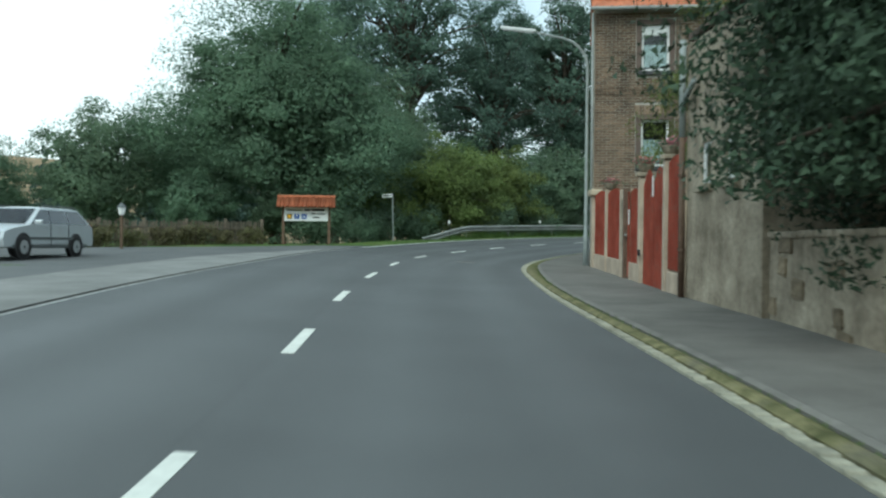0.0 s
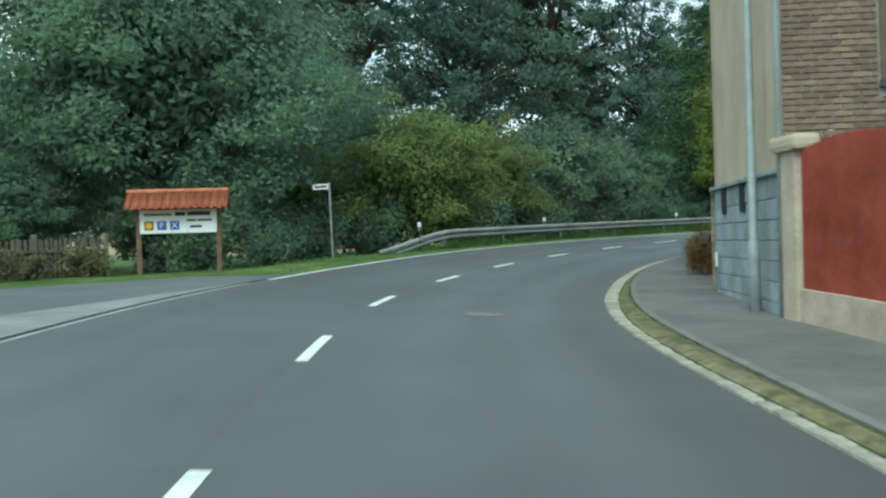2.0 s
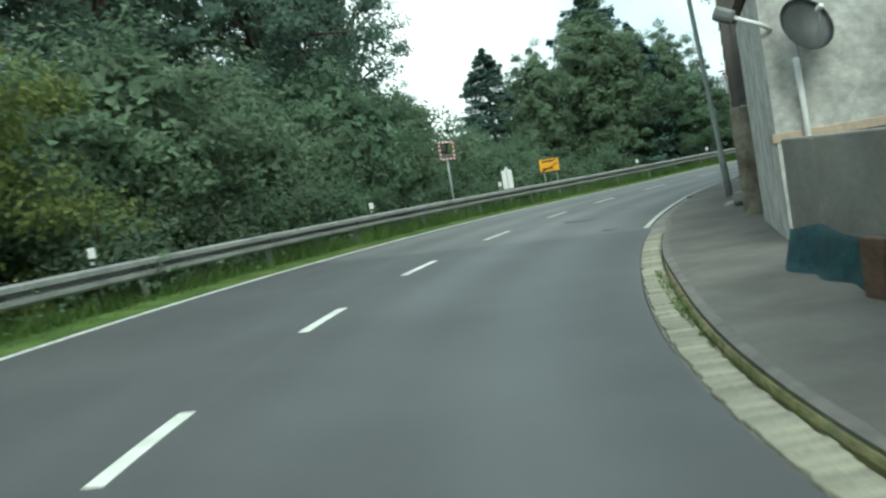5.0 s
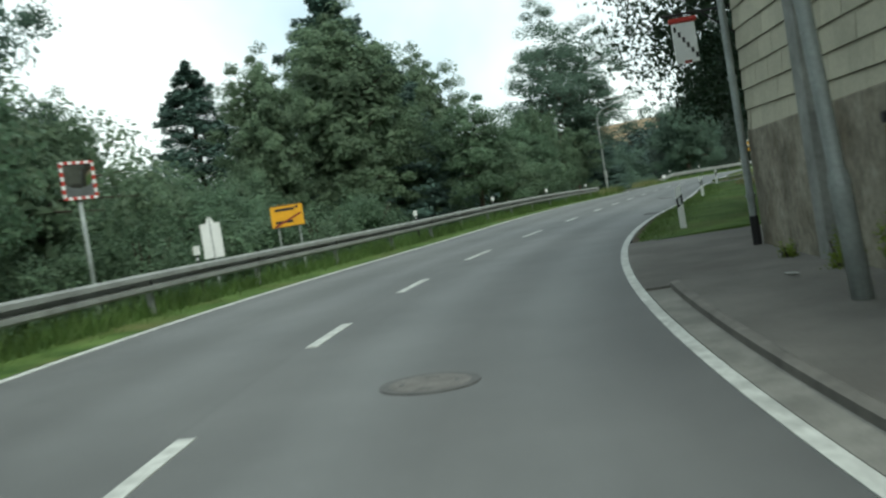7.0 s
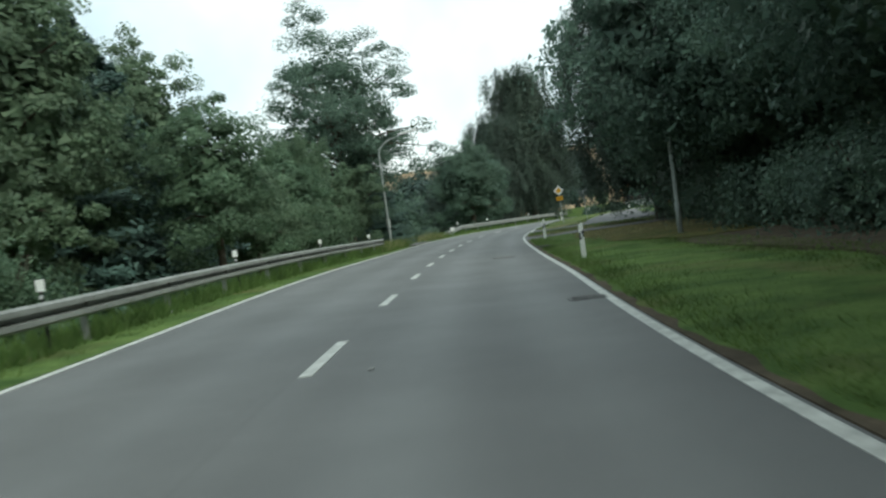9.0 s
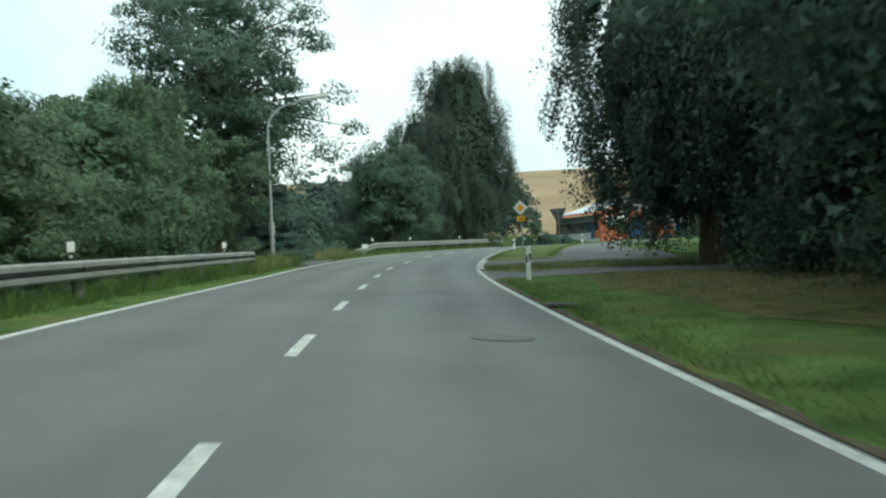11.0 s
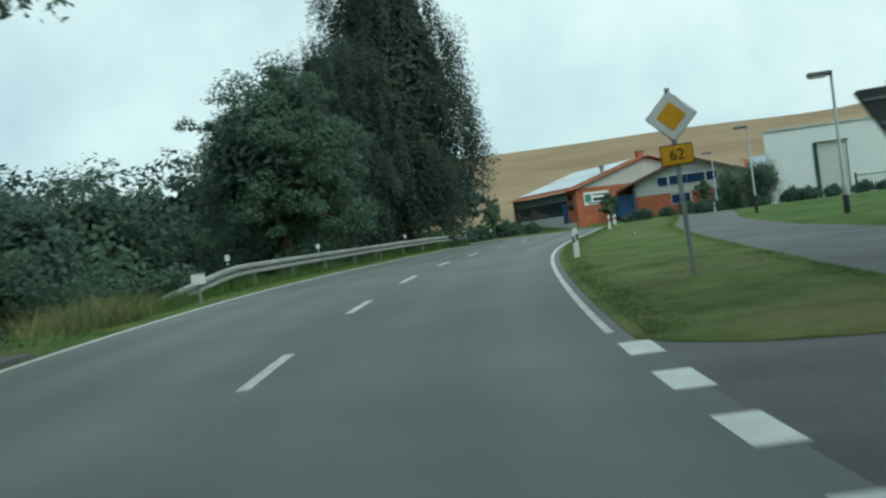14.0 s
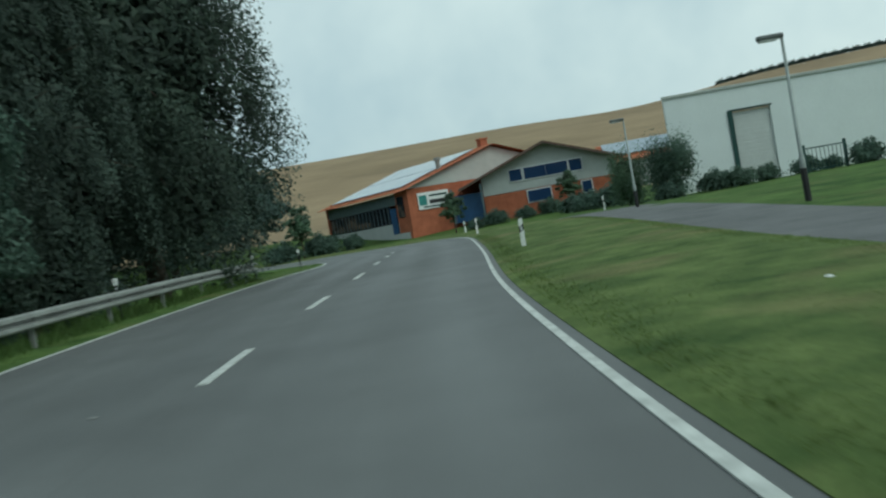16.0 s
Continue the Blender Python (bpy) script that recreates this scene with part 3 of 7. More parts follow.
apron = strip("field_drive", 136.6, 142.8, lambda s: left_edge(s) - 2.3, lambda s: left_edge(s) + 0.0, ASPHALT_SIDE, 0.075, 0.3, 6, 0.4, skew=0.25)
tagged(apron, "asphalt mouth of a field drive beside the road", "path", kind="structure")


def on_side_road(u, v):
    s = 128.6 + 76 * u
    near = float(np.interp(s, [128, 137, 141, 205], [right_edge(s) - 0.3, right_edge(s) - 0.3, 5.9, 8.0]))
    away = float(np.interp(s, [128.6, 130, 131.5, 138, 141, 144, 148, 153, 170, 185, 205], [4.5, 8.0, 10.6, 10.8, 10.2, 9.6, 9.1, 8.8, 9.6, 10.7, 12.6]))
    return s, near + (away - near) * v, -0.008


side_road = sheet("side_road", 150, 8, on_side_road, ASPHALT_SIDE, 0.3)
tagged(side_road, "dark asphalt side road passing a grass bank", "road", kind="structure")

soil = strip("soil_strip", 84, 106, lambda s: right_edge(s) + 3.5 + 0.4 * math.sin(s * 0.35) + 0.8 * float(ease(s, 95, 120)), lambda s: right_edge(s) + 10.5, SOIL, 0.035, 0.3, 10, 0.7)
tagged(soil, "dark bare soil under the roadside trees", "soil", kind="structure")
dry = strip("verge", 105.5, 122.2, lambda s: right_edge(s) + 3.4 - 1.3 * float(ease(s, 105, 114)) + 0.35 * math.sin(s * 0.9), lambda s: right_edge(s) + 10.5, CORNER, 0.062, 0.3, 10, 0.5)
tagged(dry, "dry brown grass rising from the green verge", "verge", kind="structure")
rim = strip("soil_strip", 79.2, 122.4, lambda s: right_edge(s) + 0.10, lambda s: right_edge(s) + 0.20 + 0.04 * math.sin(s * 2.3) + 0.03 * math.sin(s * 5.1), SOIL, 0.012, 0.3, 2, 0.25)
tagged(rim, "ragged rim of dark soil between line and grass", "soil", kind="structure")


def blades(name, place, tall, mat, label, seed, slim=0.011, lift=0.03, lie=0.45):
    """Grass of single blades standing at places (x, y)."""
    rng = np.random.default_rng(seed)
    z, _, _ = ground_level(place[:, 0], place[:, 1])
    n = len(place)
    foot = np.c_[place, z + lift]
    a = rng.uniform(0, 2 * np.pi, n)
    h = tall * rng.uniform(0.45, 1.3, n) * (0.7 + 0.6 * np.array([max(0, 0.5 + noise.noise((x * 0.9, y * 0.9, seed))) for x, y in place]))
    side = np.c_[np.cos(a), np.sin(a), np.zeros(n)] * slim
    tip = foot + np.c_[rng.normal(size=n) * lie * h, rng.normal(size=n) * lie * h, h]
    v = np.stack([foot - side, foot + side, tip], 1).reshape(-1, 3)
    ob = mesh_object(name, v, [(3 * i, 3 * i + 1, 3 * i + 2) for i in range(n)], mat)
    tagged(ob, label, "grass", kind="stuff")
    return ob


def along(s, lat):
    c = np.c_[np.interp(s, STATIONS, LINE[:, 0]), np.interp(s, STATIONS, LINE[:, 1])]
    r = np.c_[np.interp(s, STATIONS, ASIDE[:, 0]), np.interp(s, STATIONS, ASIDE[:, 1])]
    return c + r * lat[:, None]


def off_lanes(p, gap=3.1):
    ways = [v.co for lane_ob in (path,) for v in lane_ob.data.vertices]
    w = np.array([(c.x, c.y) for c in ways])
    keep = np.ones(len(p), bool)
    for k in range(0, len(p), 4000):
        d = np.hypot(p[k : k + 4000, None, 0] - w[None, :, 0], p[k : k + 4000, None, 1] - w[None, :, 1]).min(axis=1)
        keep[k : k + 4000] = d > gap
    return p[keep]


g = np.random.default_rng(77)
s = g.uniform(40, 215, 30000)
blades("grass", along(s, -np.interp(s, STATIONS, LEFT_W) - 0.04 - 2.5 * g.uniform(0, 1, 30000) ** 1.3), 0.10, BLADE, "long green grass under the crash barrier", 1)
s = np.r_[g.uniform(79.4, 123.0, 32500), g.uniform(127, 129.4, 1500)]
blades("grass", off_lanes(along(s, np.interp(s, STATIONS, RIGHT_W) + 0.10 + 4.4 * g.uniform(0, 1, 34000) ** 1.2), 0.5), 0.06, BLADE, "short green grass beside the white line", 2, 0.009, lie=0.9)
s = g.uniform(79.4, 122.4, 11000)
blades("grass", along(s, np.interp(s, STATIONS, RIGHT_W) + 0.2 + np.abs(g.normal(0.0, 0.7, 11000))), 0.11, BLADE, "longer pale grass along the white line", 10, 0.008, lie=0.7)


def on_grass(s, n):
    """Places on the bank between the road and the side road."""
    lat = np.interp(s, STATIONS, RIGHT_W) + 0.14
    lat += (np.array([bank_out(q) for q in s]) - 0.1 - lat) * g.uniform(0, 1, n)
    front = np.array([bank_front(q) for q in lat]) + 0.06
    return along(np.where(s < front, 2 * front - s, s), lat)


s = 137 + 62 * g.uniform(0, 1, 60000) ** 1.3
blades("grass", on_grass(s, 60000), 0.032, BLADE, "grass bank between road and side road", 3, 0.008, lift=0.075, lie=1.3)
s = np.r_[g.uniform(112, 122.8, 5200), g.uniform(127, 129.4, 1800)]
blades("dry_grass", off_lanes(along(s, np.interp(s, STATIONS, RIGHT_W) + (2.0 + 5.5 * g.uniform(0, 1, 7000)) * np.where(s > 126, 0.45, 1.0)), 0.6), 0.12, BLADE_DRY, "dry brown grass beside the narrow track", 4)
s = np.r_[g.normal(133.6, 1.2, 2600), g.normal(147.5, 1.3, 1500), g.normal(129.5, 1.2, 1200)]
blades("dry_grass", along(s, -np.interp(s, STATIONS, LEFT_W) - 0.5 - np.abs(g.normal(0.8, 0.8, len(s)))), 0.5, BLADE_DRY, "tall dry grass round the lamp post", 5, 0.009)
s = np.r_[g.normal(133.6, 1.6, 3400), g.normal(147.5, 1.5, 1500), g.normal(129.0, 1.6, 2200)]
blades("grass", along(s, -np.interp(s, STATIONS, LEFT_W) - 0.4 - np.abs(g.normal(0.8, 0.9, len(s)))), 0.5, BLADE, "tall green grass round the lamp post", 9, 0.010)
u, v = g.uniform(0.02, 0.98, 6500), g.uniform(0.05, 0.95, 6500)
lat = right_edge(128.5) + 0.08 + 8.0 * u
low, high = np.interp(lat, [3.2, 4.3, 5.4, 9, 11.5], [128.1, 126.5, 125.8, 124.4, 123.8]), np.interp(lat, [3.2, 3.9, 5.0, 7.7, 11.5], [128.9, 129.9, 130.8, 130.2, 129.4])
tuft = along(low + (high - low) * v, lat)
blades("grass", tuft[:4800], 0.12, BLADE, "tufts of green grass on the corner", 11, 0.010, lift=0.07, lie=0.6)
blades("dry_grass", tuft[4800:], 0.10, BLADE_DRY, "dry stalks on the corner", 12, 0.007, lift=0.07, lie=0.6)
s = g.uniform(-5, 58, 5500)
moss_at = along(s, np.interp(s, STATIONS, RIGHT_W) + 0.12 + 0.17 * ease(s, 27, 40) + (moss_wide(s) - 0.1 - 0.17 * ease(s, 27, 40)) * g.uniform(0, 1, 5500))
weeds = blades("grass", moss_at, 0.05, BLADE, "low weeds between gutter and pavement", 7, 0.007)
weeds.location.z = 0.235
s = np.r_[g.uniform(50, 128, 20000), g.uniform(148, 192, 8000)]
blades("grass", along(s, -np.interp(s, STATIONS, LEFT_W) - 0.7 - 1.0 * g.uniform(0, 1, 28000)), 0.33, BLADE, "tall grass behind the crash barrier", 8, 0.016)
# ---- trees and shrubs ----
def leaves(name, centres, size, mat, parent, seed, droop=0.0, slim=0.55, sizes=None, face=None, loose=0.75):
    """One crown: a small three-cornered leaf at each centre, its upper side turned out of its clump."""
    rng = np.random.default_rng(seed)
    n = len(centres)
    up = rng.normal(size=(n, 3))
    if face is not None:
        up = face / (np.linalg.norm(face, axis=1)[:, None] + 1e-9) + loose * up / np.linalg.norm(up, axis=1)[:, None]
        up[:, 2] += 0.35
    up /= np.linalg.norm(up, axis=1)[:, None]
    a = rng.normal(size=(n, 3))
    a[:, 2] = a[:, 2] * (1 - droop) * 0.6 - droop * 1.6
    a -= up * (a * up).sum(1)[:, None]
    a /= np.linalg.norm(a, axis=1)[:, None] + 1e-9
    b = np.cross(up, a)
    w = (size if sizes is None else sizes[:, None]) * rng.uniform(0.65, 1.35, (n, 1))
    v = np.stack([centres - a * w * 0.85 + b * w * slim, centres - a * w * 0.85 - b * w * slim, centres + a * w], 1).reshape(-1, 3)
    me = bpy.data.meshes.new(name)
    me.vertices.add(3 * n)
    me.vertices.foreach_set("co", v.astype(np.float32).ravel())
    me.loops.add(3 * n)
    me.loops.foreach_set("vertex_index", np.arange(3 * n, dtype=np.int32))
    me.polygons.add(n)
    me.polygons.foreach_set("loop_start", np.arange(0, 3 * n, 3, dtype=np.int32))
    me.polygons.foreach_set("loop_total", np.full(n, 3, dtype=np.int32))
    me.update(calc_edges=True)
    me.materials.append(mat)
    ob = new(name, me)
    ob.parent = parent
    return ob


def limbs(trunk_top, tips, base_r, lean, bark, parent, rng, name="trunk"):
    """Tapered trunk with limbs that bend out to the tips."""
    bm = bmesh.new()
    h = trunk_top
    spine = [Vector((lean[0] * t * t, lean[1] * t * t, h * t)) for t in (0, 0.12, 0.35, 0.6, 0.8, 1.0)]
    tube([spine[0] - Vector((0, 0, 0.3))] + spine, [base_r * 1.5, base_r * 1.35, base_r, base_r * 0.85, base_r * 0.65, base_r * 0.45, base_r * 0.15], 8, bm)
    for tip in tips:
        t = min(0.95, max(0.3, 0.25 + 0.55 * tip[2] / h * rng.uniform(0.7, 1.0)))
        start = Vector((lean[0] * t * t, lean[1] * t * t, h * t))
        end = Vector(tip)
        mid = start.lerp(end, 0.5) + Vector((0, 0, 0.12 * (end - start).length))
        tube([start, start.lerp(mid, 0.5), mid, mid.lerp(end, 0.5), end], [base_r * 0.38, base_r * 0.3, base_r * 0.22, base_r * 0.13, base_r * 0.05], 5, bm, cap=False)
    return part(name, bm, bark, parent, smooth=True)


def broadleaf(m, seed, h, r, clear, label, leaf, clusters=90, per=300, size=0.07, base_r=0.28, bark=None, name="tree", lean=(0, 0), shell=0.5, lump=0.22, category="tree", core=0.14, top=0.25, core_size=2.3):
    rng = np.random.default_rng(seed)
    ob = thing(name, m, label, category)
    ch = (h - clear) / 2
    u = rng.normal(size=(clusters, 3))
    u /= np.linalg.norm(u, axis=1)[:, None]
    rad = rng.uniform(shell, 1.0, (clusters, 1)) ** 0.6
    wob = 1 + 0.16 * np.sin(3 * np.arctan2(u[:, 1:2], u[:, :1]) + seed) + 0.12 * np.sin(5 * u[:, 2:3] + seed * 2)
    c = u * rad * wob * np.array([r, r, ch])
    c[:, :2] *= 1 - top * np.clip(c[:, 2:3] / ch, -1, 1)
    c += np.array([lean[0], lean[1], clear + ch])
    k = lump * r * rng.uniform(0.55, 1.3, (clusters, 1, 1))
    off = rng.normal(size=(clusters, per, 3))
    off /= np.maximum(1, np.linalg.norm(off, axis=2, keepdims=True) / 1.3)
    off *= np.array([1, 1, 0.55])
    off[:, :, 2] -= 0.16 * (off[:, :, 0] ** 2 + off[:, :, 1] ** 2)
    pts = (c[:, None] + off * k * 0.9 * rng.uniform(0.7, 1.2, (clusters, per, 1))).reshape(-1, 3)
    sizes = np.full(len(pts), size)
    if core:
        q = rng.normal(size=(int(core * len(pts)), 3))
        q *= (rng.uniform(0, 1, (len(q), 1)) ** 0.45 * 0.72) / np.linalg.norm(q, axis=1)[:, None]
        q = q * np.array([r, r, ch]) + np.array([lean[0], lean[1], clear + ch])
        pts, sizes = np.r_[pts, q], np.r_[sizes, np.full(len(q), size * core_size)]
    middle = np.array([lean[0], lean[1], clear + ch])
    face = np.repeat(1.3 * (c - middle) / np.array([r, r, ch]), per, axis=0) + off.reshape(-1, 3)
    face = np.r_[face, pts[len(face) :] - middle]
    keep = pts[:, 2] > 0.05
    tips = [tuple(c[i]) for i in (rng.choice(clusters, min(14, clusters), replace=False) if shell > 0.4 else np.argsort(-np.hypot(c[:, 0] - lean[0], c[:, 1] - lean[1]))[:90:2])]
    limbs(clear + ch * 1.35, tips, base_r, lean, bark or BARK, ob, rng)
    leaves("crown", pts[keep], size, leaf, ob, seed, sizes=sizes[keep], face=face[keep])
    return ob


def weeping(m, seed, h, r, clear, label, leaf, clumps=120, strands=7, per=80, size=0.06, bark=None, base_r=0.3, name="tree", core=0.1, drop=0.24, waist=1.0):
    """A tree whose twigs hang down in curtains; fullest below its middle, ragged at the top."""
    rng = np.random.default_rng(seed)
    ob = thing(name, m, label, "tree")
    f = rng.uniform(0.10, 1.0, clumps) ** 0.95
    wide = np.interp(f, [0, 0.2, 0.42, 0.6, 0.76, 0.93, 1.0], [0.72, 0.92, 1.0, 0.92, 0.76, 0.6, 0.28])
    ang = rng.uniform(0, 2 * np.pi, clumps)
    wide = wide * (1 + 0.10 * np.sin(3 * ang + seed) + 0.08 * np.sin(7 * f + seed))
    wide = wide * np.clip(waist + (1 - waist) * (f - 0.12) / 0.25, waist, 1)
    reach = r * wide * rng.uniform(0.6, 1.0, clumps) ** 0.5
    knob = np.c_[reach * np.cos(ang), reach * np.sin(ang), clear + (h - clear) * f]
    start = knob[:, None] + rng.normal(size=(clumps, strands, 3)) * np.array([0.055, 0.055, 0.05]) * r
    long = drop * h * rng.uniform(0.35, 1.0, (clumps, strands)) * rng.uniform(0.6, 1.1, (clumps, 1))
    long = np.minimum(long, start[:, :, 2] - clear * rng.uniform(0.4, 1.0, (clumps, strands)))
    t = rng.uniform(0, 1, (clumps, strands, per)) ** 0.75
    pts = start[:, :, None] + np.zeros((clumps, strands, per, 3))
    pts[..., 2] -= long[:, :, None] * t
    pts[..., :2] *= 1 + 0.05 * t[..., None]
    pts += rng.normal(size=pts.shape) * np.array([0.11, 0.11, 0.10]) * (h / 15)
    pts = pts.reshape(-1, 3)
    sizes = np.full(len(pts), size)
    q = rng.uniform(-1, 1, (int(core * len(pts)), 3))
    qf = q[:, 2] * 0.4 + 0.5
    qr = r * np.interp(qf, [0, 0.42, 0.76, 1.0], [0.6, 0.72, 0.45, 0.2]) * rng.uniform(0, 1, len(q)) ** 0.5
    qr = qr * np.clip(waist + (1 - waist) * (qf - 0.12) / 0.25, waist, 1)
    qa = q[:, 0] * np.pi
    q = np.c_[qr * np.cos(qa), qr * np.sin(qa), clear + (h - clear) * qf]
    pts, sizes = np.r_[pts, q], np.r_[sizes, np.full(len(q), size * 2.6)]
    keep = pts[:, 2] > 0.05
    tips = [tuple(knob[i]) for i in rng.choice(clumps, 18, replace=False)]
    limbs(h * 0.93, tips, base_r, (0.3, 0.1), bark or BARK_PALE, ob, rng)
    face = pts * np.array([1, 1, 0.0]) / r
    twig = np.repeat((start - knob[:, None]).reshape(-1, 3), per, axis=0) / (0.055 * r)
    face[: len(twig)] += 0.5 * twig
    leaves("crown", pts[keep], size, leaf, ob, seed, droop=0.45, slim=0.5, sizes=sizes[keep], face=face[keep], loose=0.6)
    return ob


def conifer(m, seed, h, r, label, leaf=None, tiers=34, arms=14, per=70, size=0.09, name="conifer", clear=0.6, base_r=0.2, droop=0.35, skirt=1.0):
    rng = np.random.default_rng(seed)
    ob = thing(name, m, label, "tree")
    pts = []
    for i in range(tiers):
        f = i / (tiers - 1)
        z = clear + (h - clear) * f
        long = r * (1 - f) ** 0.72 * rng.uniform(0.85, 1.1) * min(1, skirt + (1 - skirt) * f / 0.22) + 0.15
        for a in rng.uniform(0, 2 * np.pi, max(4, int(arms * (1.1 - 0.6 * f)))):
            lift = rng.normal() * 0.45 * (h - clear) / tiers
            reach = long * rng.uniform(0.65, 1.08)
            t = np.sqrt(rng.uniform(0.03, 1, per))
            x = reach * t
            sag = -droop * reach * t**1.4 + 0.22 * reach * t**3
            w = 0.28 * reach * t * (1.15 - t) + 0.05
            side = rng.normal(size=per) * w
            pts.append(np.c_[x * np.cos(a) - side * np.sin(a), x * np.sin(a) + side * np.cos(a), z + lift + sag + rng.normal(size=per) * 0.09])
    limbs(h * 0.97, [], base_r, (0.05, 0.05), BARK, ob, rng)
    pts = np.concatenate(pts)
    pts = pts[pts[:, 2] > 0.05]
    leaves("crown", pts, size, leaf or NEEDLE, ob, seed, slim=0.4, face=pts * np.array([1, 1, 0]) / r + np.array([0, 0, 0.7]))
    return ob


def shrub(m, seed, h, r, label, leaf, clusters=26, per=260, size=0.06, name="shrub", group=""):
    rng = np.random.default_rng(seed)
    ob = thing(name, m, label, "shrub", group)
    u = rng.normal(size=(clusters, 3))
    u /= np.linalg.norm(u, axis=1)[:, None]
    c = u * rng.uniform(0.35, 0.9, (clusters, 1)) * np.array([r, r, h * 0.46]) * (1 + 0.2 * rng.normal(size=(clusters, 1)))
    c[:, 2] += h * 0.48
    off = rng.normal(size=(clusters, per, 3))
    pts = (c[:, None] + off * np.array([0.17 * r, 0.17 * r, 0.12 * h])).reshape(-1, 3)
    low = np.c_[rng.normal(size=(per * 3, 2)) * 0.5 * r, rng.uniform(0, 0.4 * h, per * 3)]
    face = np.r_[(np.repeat(u, per, axis=0) + 0.8 * off.reshape(-1, 3)), low / r]
    pts = np.r_[pts, low]
    pts, face = pts[pts[:, 2] > 0.02], face[pts[:, 2] > 0.02]
    bm = bmesh.new()
    for k in range(6):
        a = rng.uniform(0, 6.28)
        tube([(0.05 * math.cos(a), 0.05 * math.sin(a), -0.2), (0.25 * r * math.cos(a), 0.25 * r * math.sin(a), 0.35 * h), (0.55 * r * math.cos(a), 0.55 * r * math.sin(a), 0.75 * h)], [0.05, 0.035, 0.012], 5, bm)
    part("stem", bm, BARK, ob)
    leaves("foliage", pts, size, leaf, ob, seed, face=face)
    return ob


def stand(x, y, turn=0.0, size=1.0, dz=0.0, tall=1.0):
    return pose(*land(x, y, dz), 0, 0, turn) @ Matrix.Diagonal((size, size, size * tall, 1))


# wood and hedgerow on the left of the village bend
big = broadleaf(stand(-8.6, 51.4), 11, 13.2, 6.9, 1.0, "broad dark green oak behind the garden fence", LEAF_MID, 330, 190, 0.082, 0.38, lump=0.125, core=0.3, core_size=2.0)
side_tree = broadleaf(stand(-18.0, 51), 12, 7.2, 3.4, 0.5, "dense rounded green tree behind the yard", LEAF_MID, 80, 200, 0.08, 0.2)
tall = broadleaf(stand(-2.0, 70), 13, 24, 6.0, 4.5, "tall dark poplar with leaning trunk in the wood", LEAF_DARK, 130, 190, 0.125, 0.42, lean=(-1.2, 0.4), lump=0.17, shell=0.35, core=0.05)
tall_b = broadleaf(stand(9.0, 79), 14, 22, 5.0, 3.5, "tall dark tree with open gappy crown", LEAF_DARK, 120, 190, 0.12, 0.36, lean=(0.8, 0.2), lump=0.17, shell=0.35, core=0.04)
light_tree = broadleaf(stand(0.3, 57.5), 15, 6.0, 2.9, 0.4, "light green young maple at the wood's edge", LEAF_LIGHT, 75, 260, 0.065, 0.14)
mid_tree = broadleaf(stand(7.5, 66.5), 16, 6.2, 3.2, 0.3, "bushy green hazel behind the crash barrier", LEAF_MID, 90, 140, 0.084, 0.16, lump=0.17, core=0.25)
for x, y, a, sz in [(-15.0, 58, 40, 0.66), (-27, 60, 120, 0.3), (-25, 72, 200, 0.3), (-4.5, 63, 250, 0.8)]:
    copy_thing(big, stand(x, y, a, sz))
for x, y, a, sz in [(-9, 78, 60, 0.9), (4, 88, 140, 1.0)]:
    copy_thing(tall, stand(x, y, a, sz))
for x, y, a, sz in [(4, 73.5, 100, 0.85), (15.0, 79.0, 200, 0.8), (11.0, 86.0, 250, 0.95)]:
    copy_thing(tall_b, stand(x, y, a, sz))
for x, y, a in [(20.6, 85.6, 20), (18.6, 84.4, 130)]:
    copy_thing(tall_b, stand(x, y, a, 0.58, 0, 1.35))
for k, (x, y, a, sz) in enumerate([(-4.5, 58, 70, 0.85), (3.4, 61.5, 150, 0.95), (-22, 47, 10, 0.7), (-26, 44, 90, 0.75)]):
    copy_thing(light_tree if k < 2 else side_tree, stand(x, y, a, sz))
for x, y, a, sz in [(4.4, 64.5, 45, 0.85), (11.0, 71.5, 90, 0.95), (13.8, 75.2, 150, 0.9), (9.5, 74.0, 220, 1.15), (-8.2, 50.0, 300, 0.55), (-12.0, 47.5, 10, 0.6), (-1.5, 61.5, 130, 0.9), (6.2, 69.8, 33, 1.1), (17.0, 80.0, 200, 0.85), (16.0, 77.2, 70, 1.15), (12.5, 77.8, 160, 1.2), (20.2, 82.6, 240, 1.1), (1.0, 66.0, 20, 1.2)]:
    copy_thing(mid_tree, stand(x, y, a, sz))
low_shrub = shrub(stand(3.2, 58.6), 31, 2.2, 1.5, "low leafy shrub behind the crash barrier", LEAF_MID)
for x, y, a, sz in [(-3.6, 54.5, 40, 1.1), (6.0, 62.2, 80, 1.0), (8.6, 65.6, 120, 1.0), (11.4, 68.6, 190, 0.95), (14.2, 72.0, 260, 0.9), (-6.0, 47.6, 20, 1.1), (-4.3, 47.2, 77, 0.8), (16.8, 75.2, 140, 0.9), (19.5, 77.8, 200, 0.85), (-1.2, 55.8, 10, 1.0), (23.2, 80.4, 50, 1.0), (28.0, 83.6, 170, 1.0), (32.5, 86.2, 20, 1.0), (36.5, 88.4, 110, 1.1)]:
    copy_thing(low_shrub, stand(x, y, a, sz))

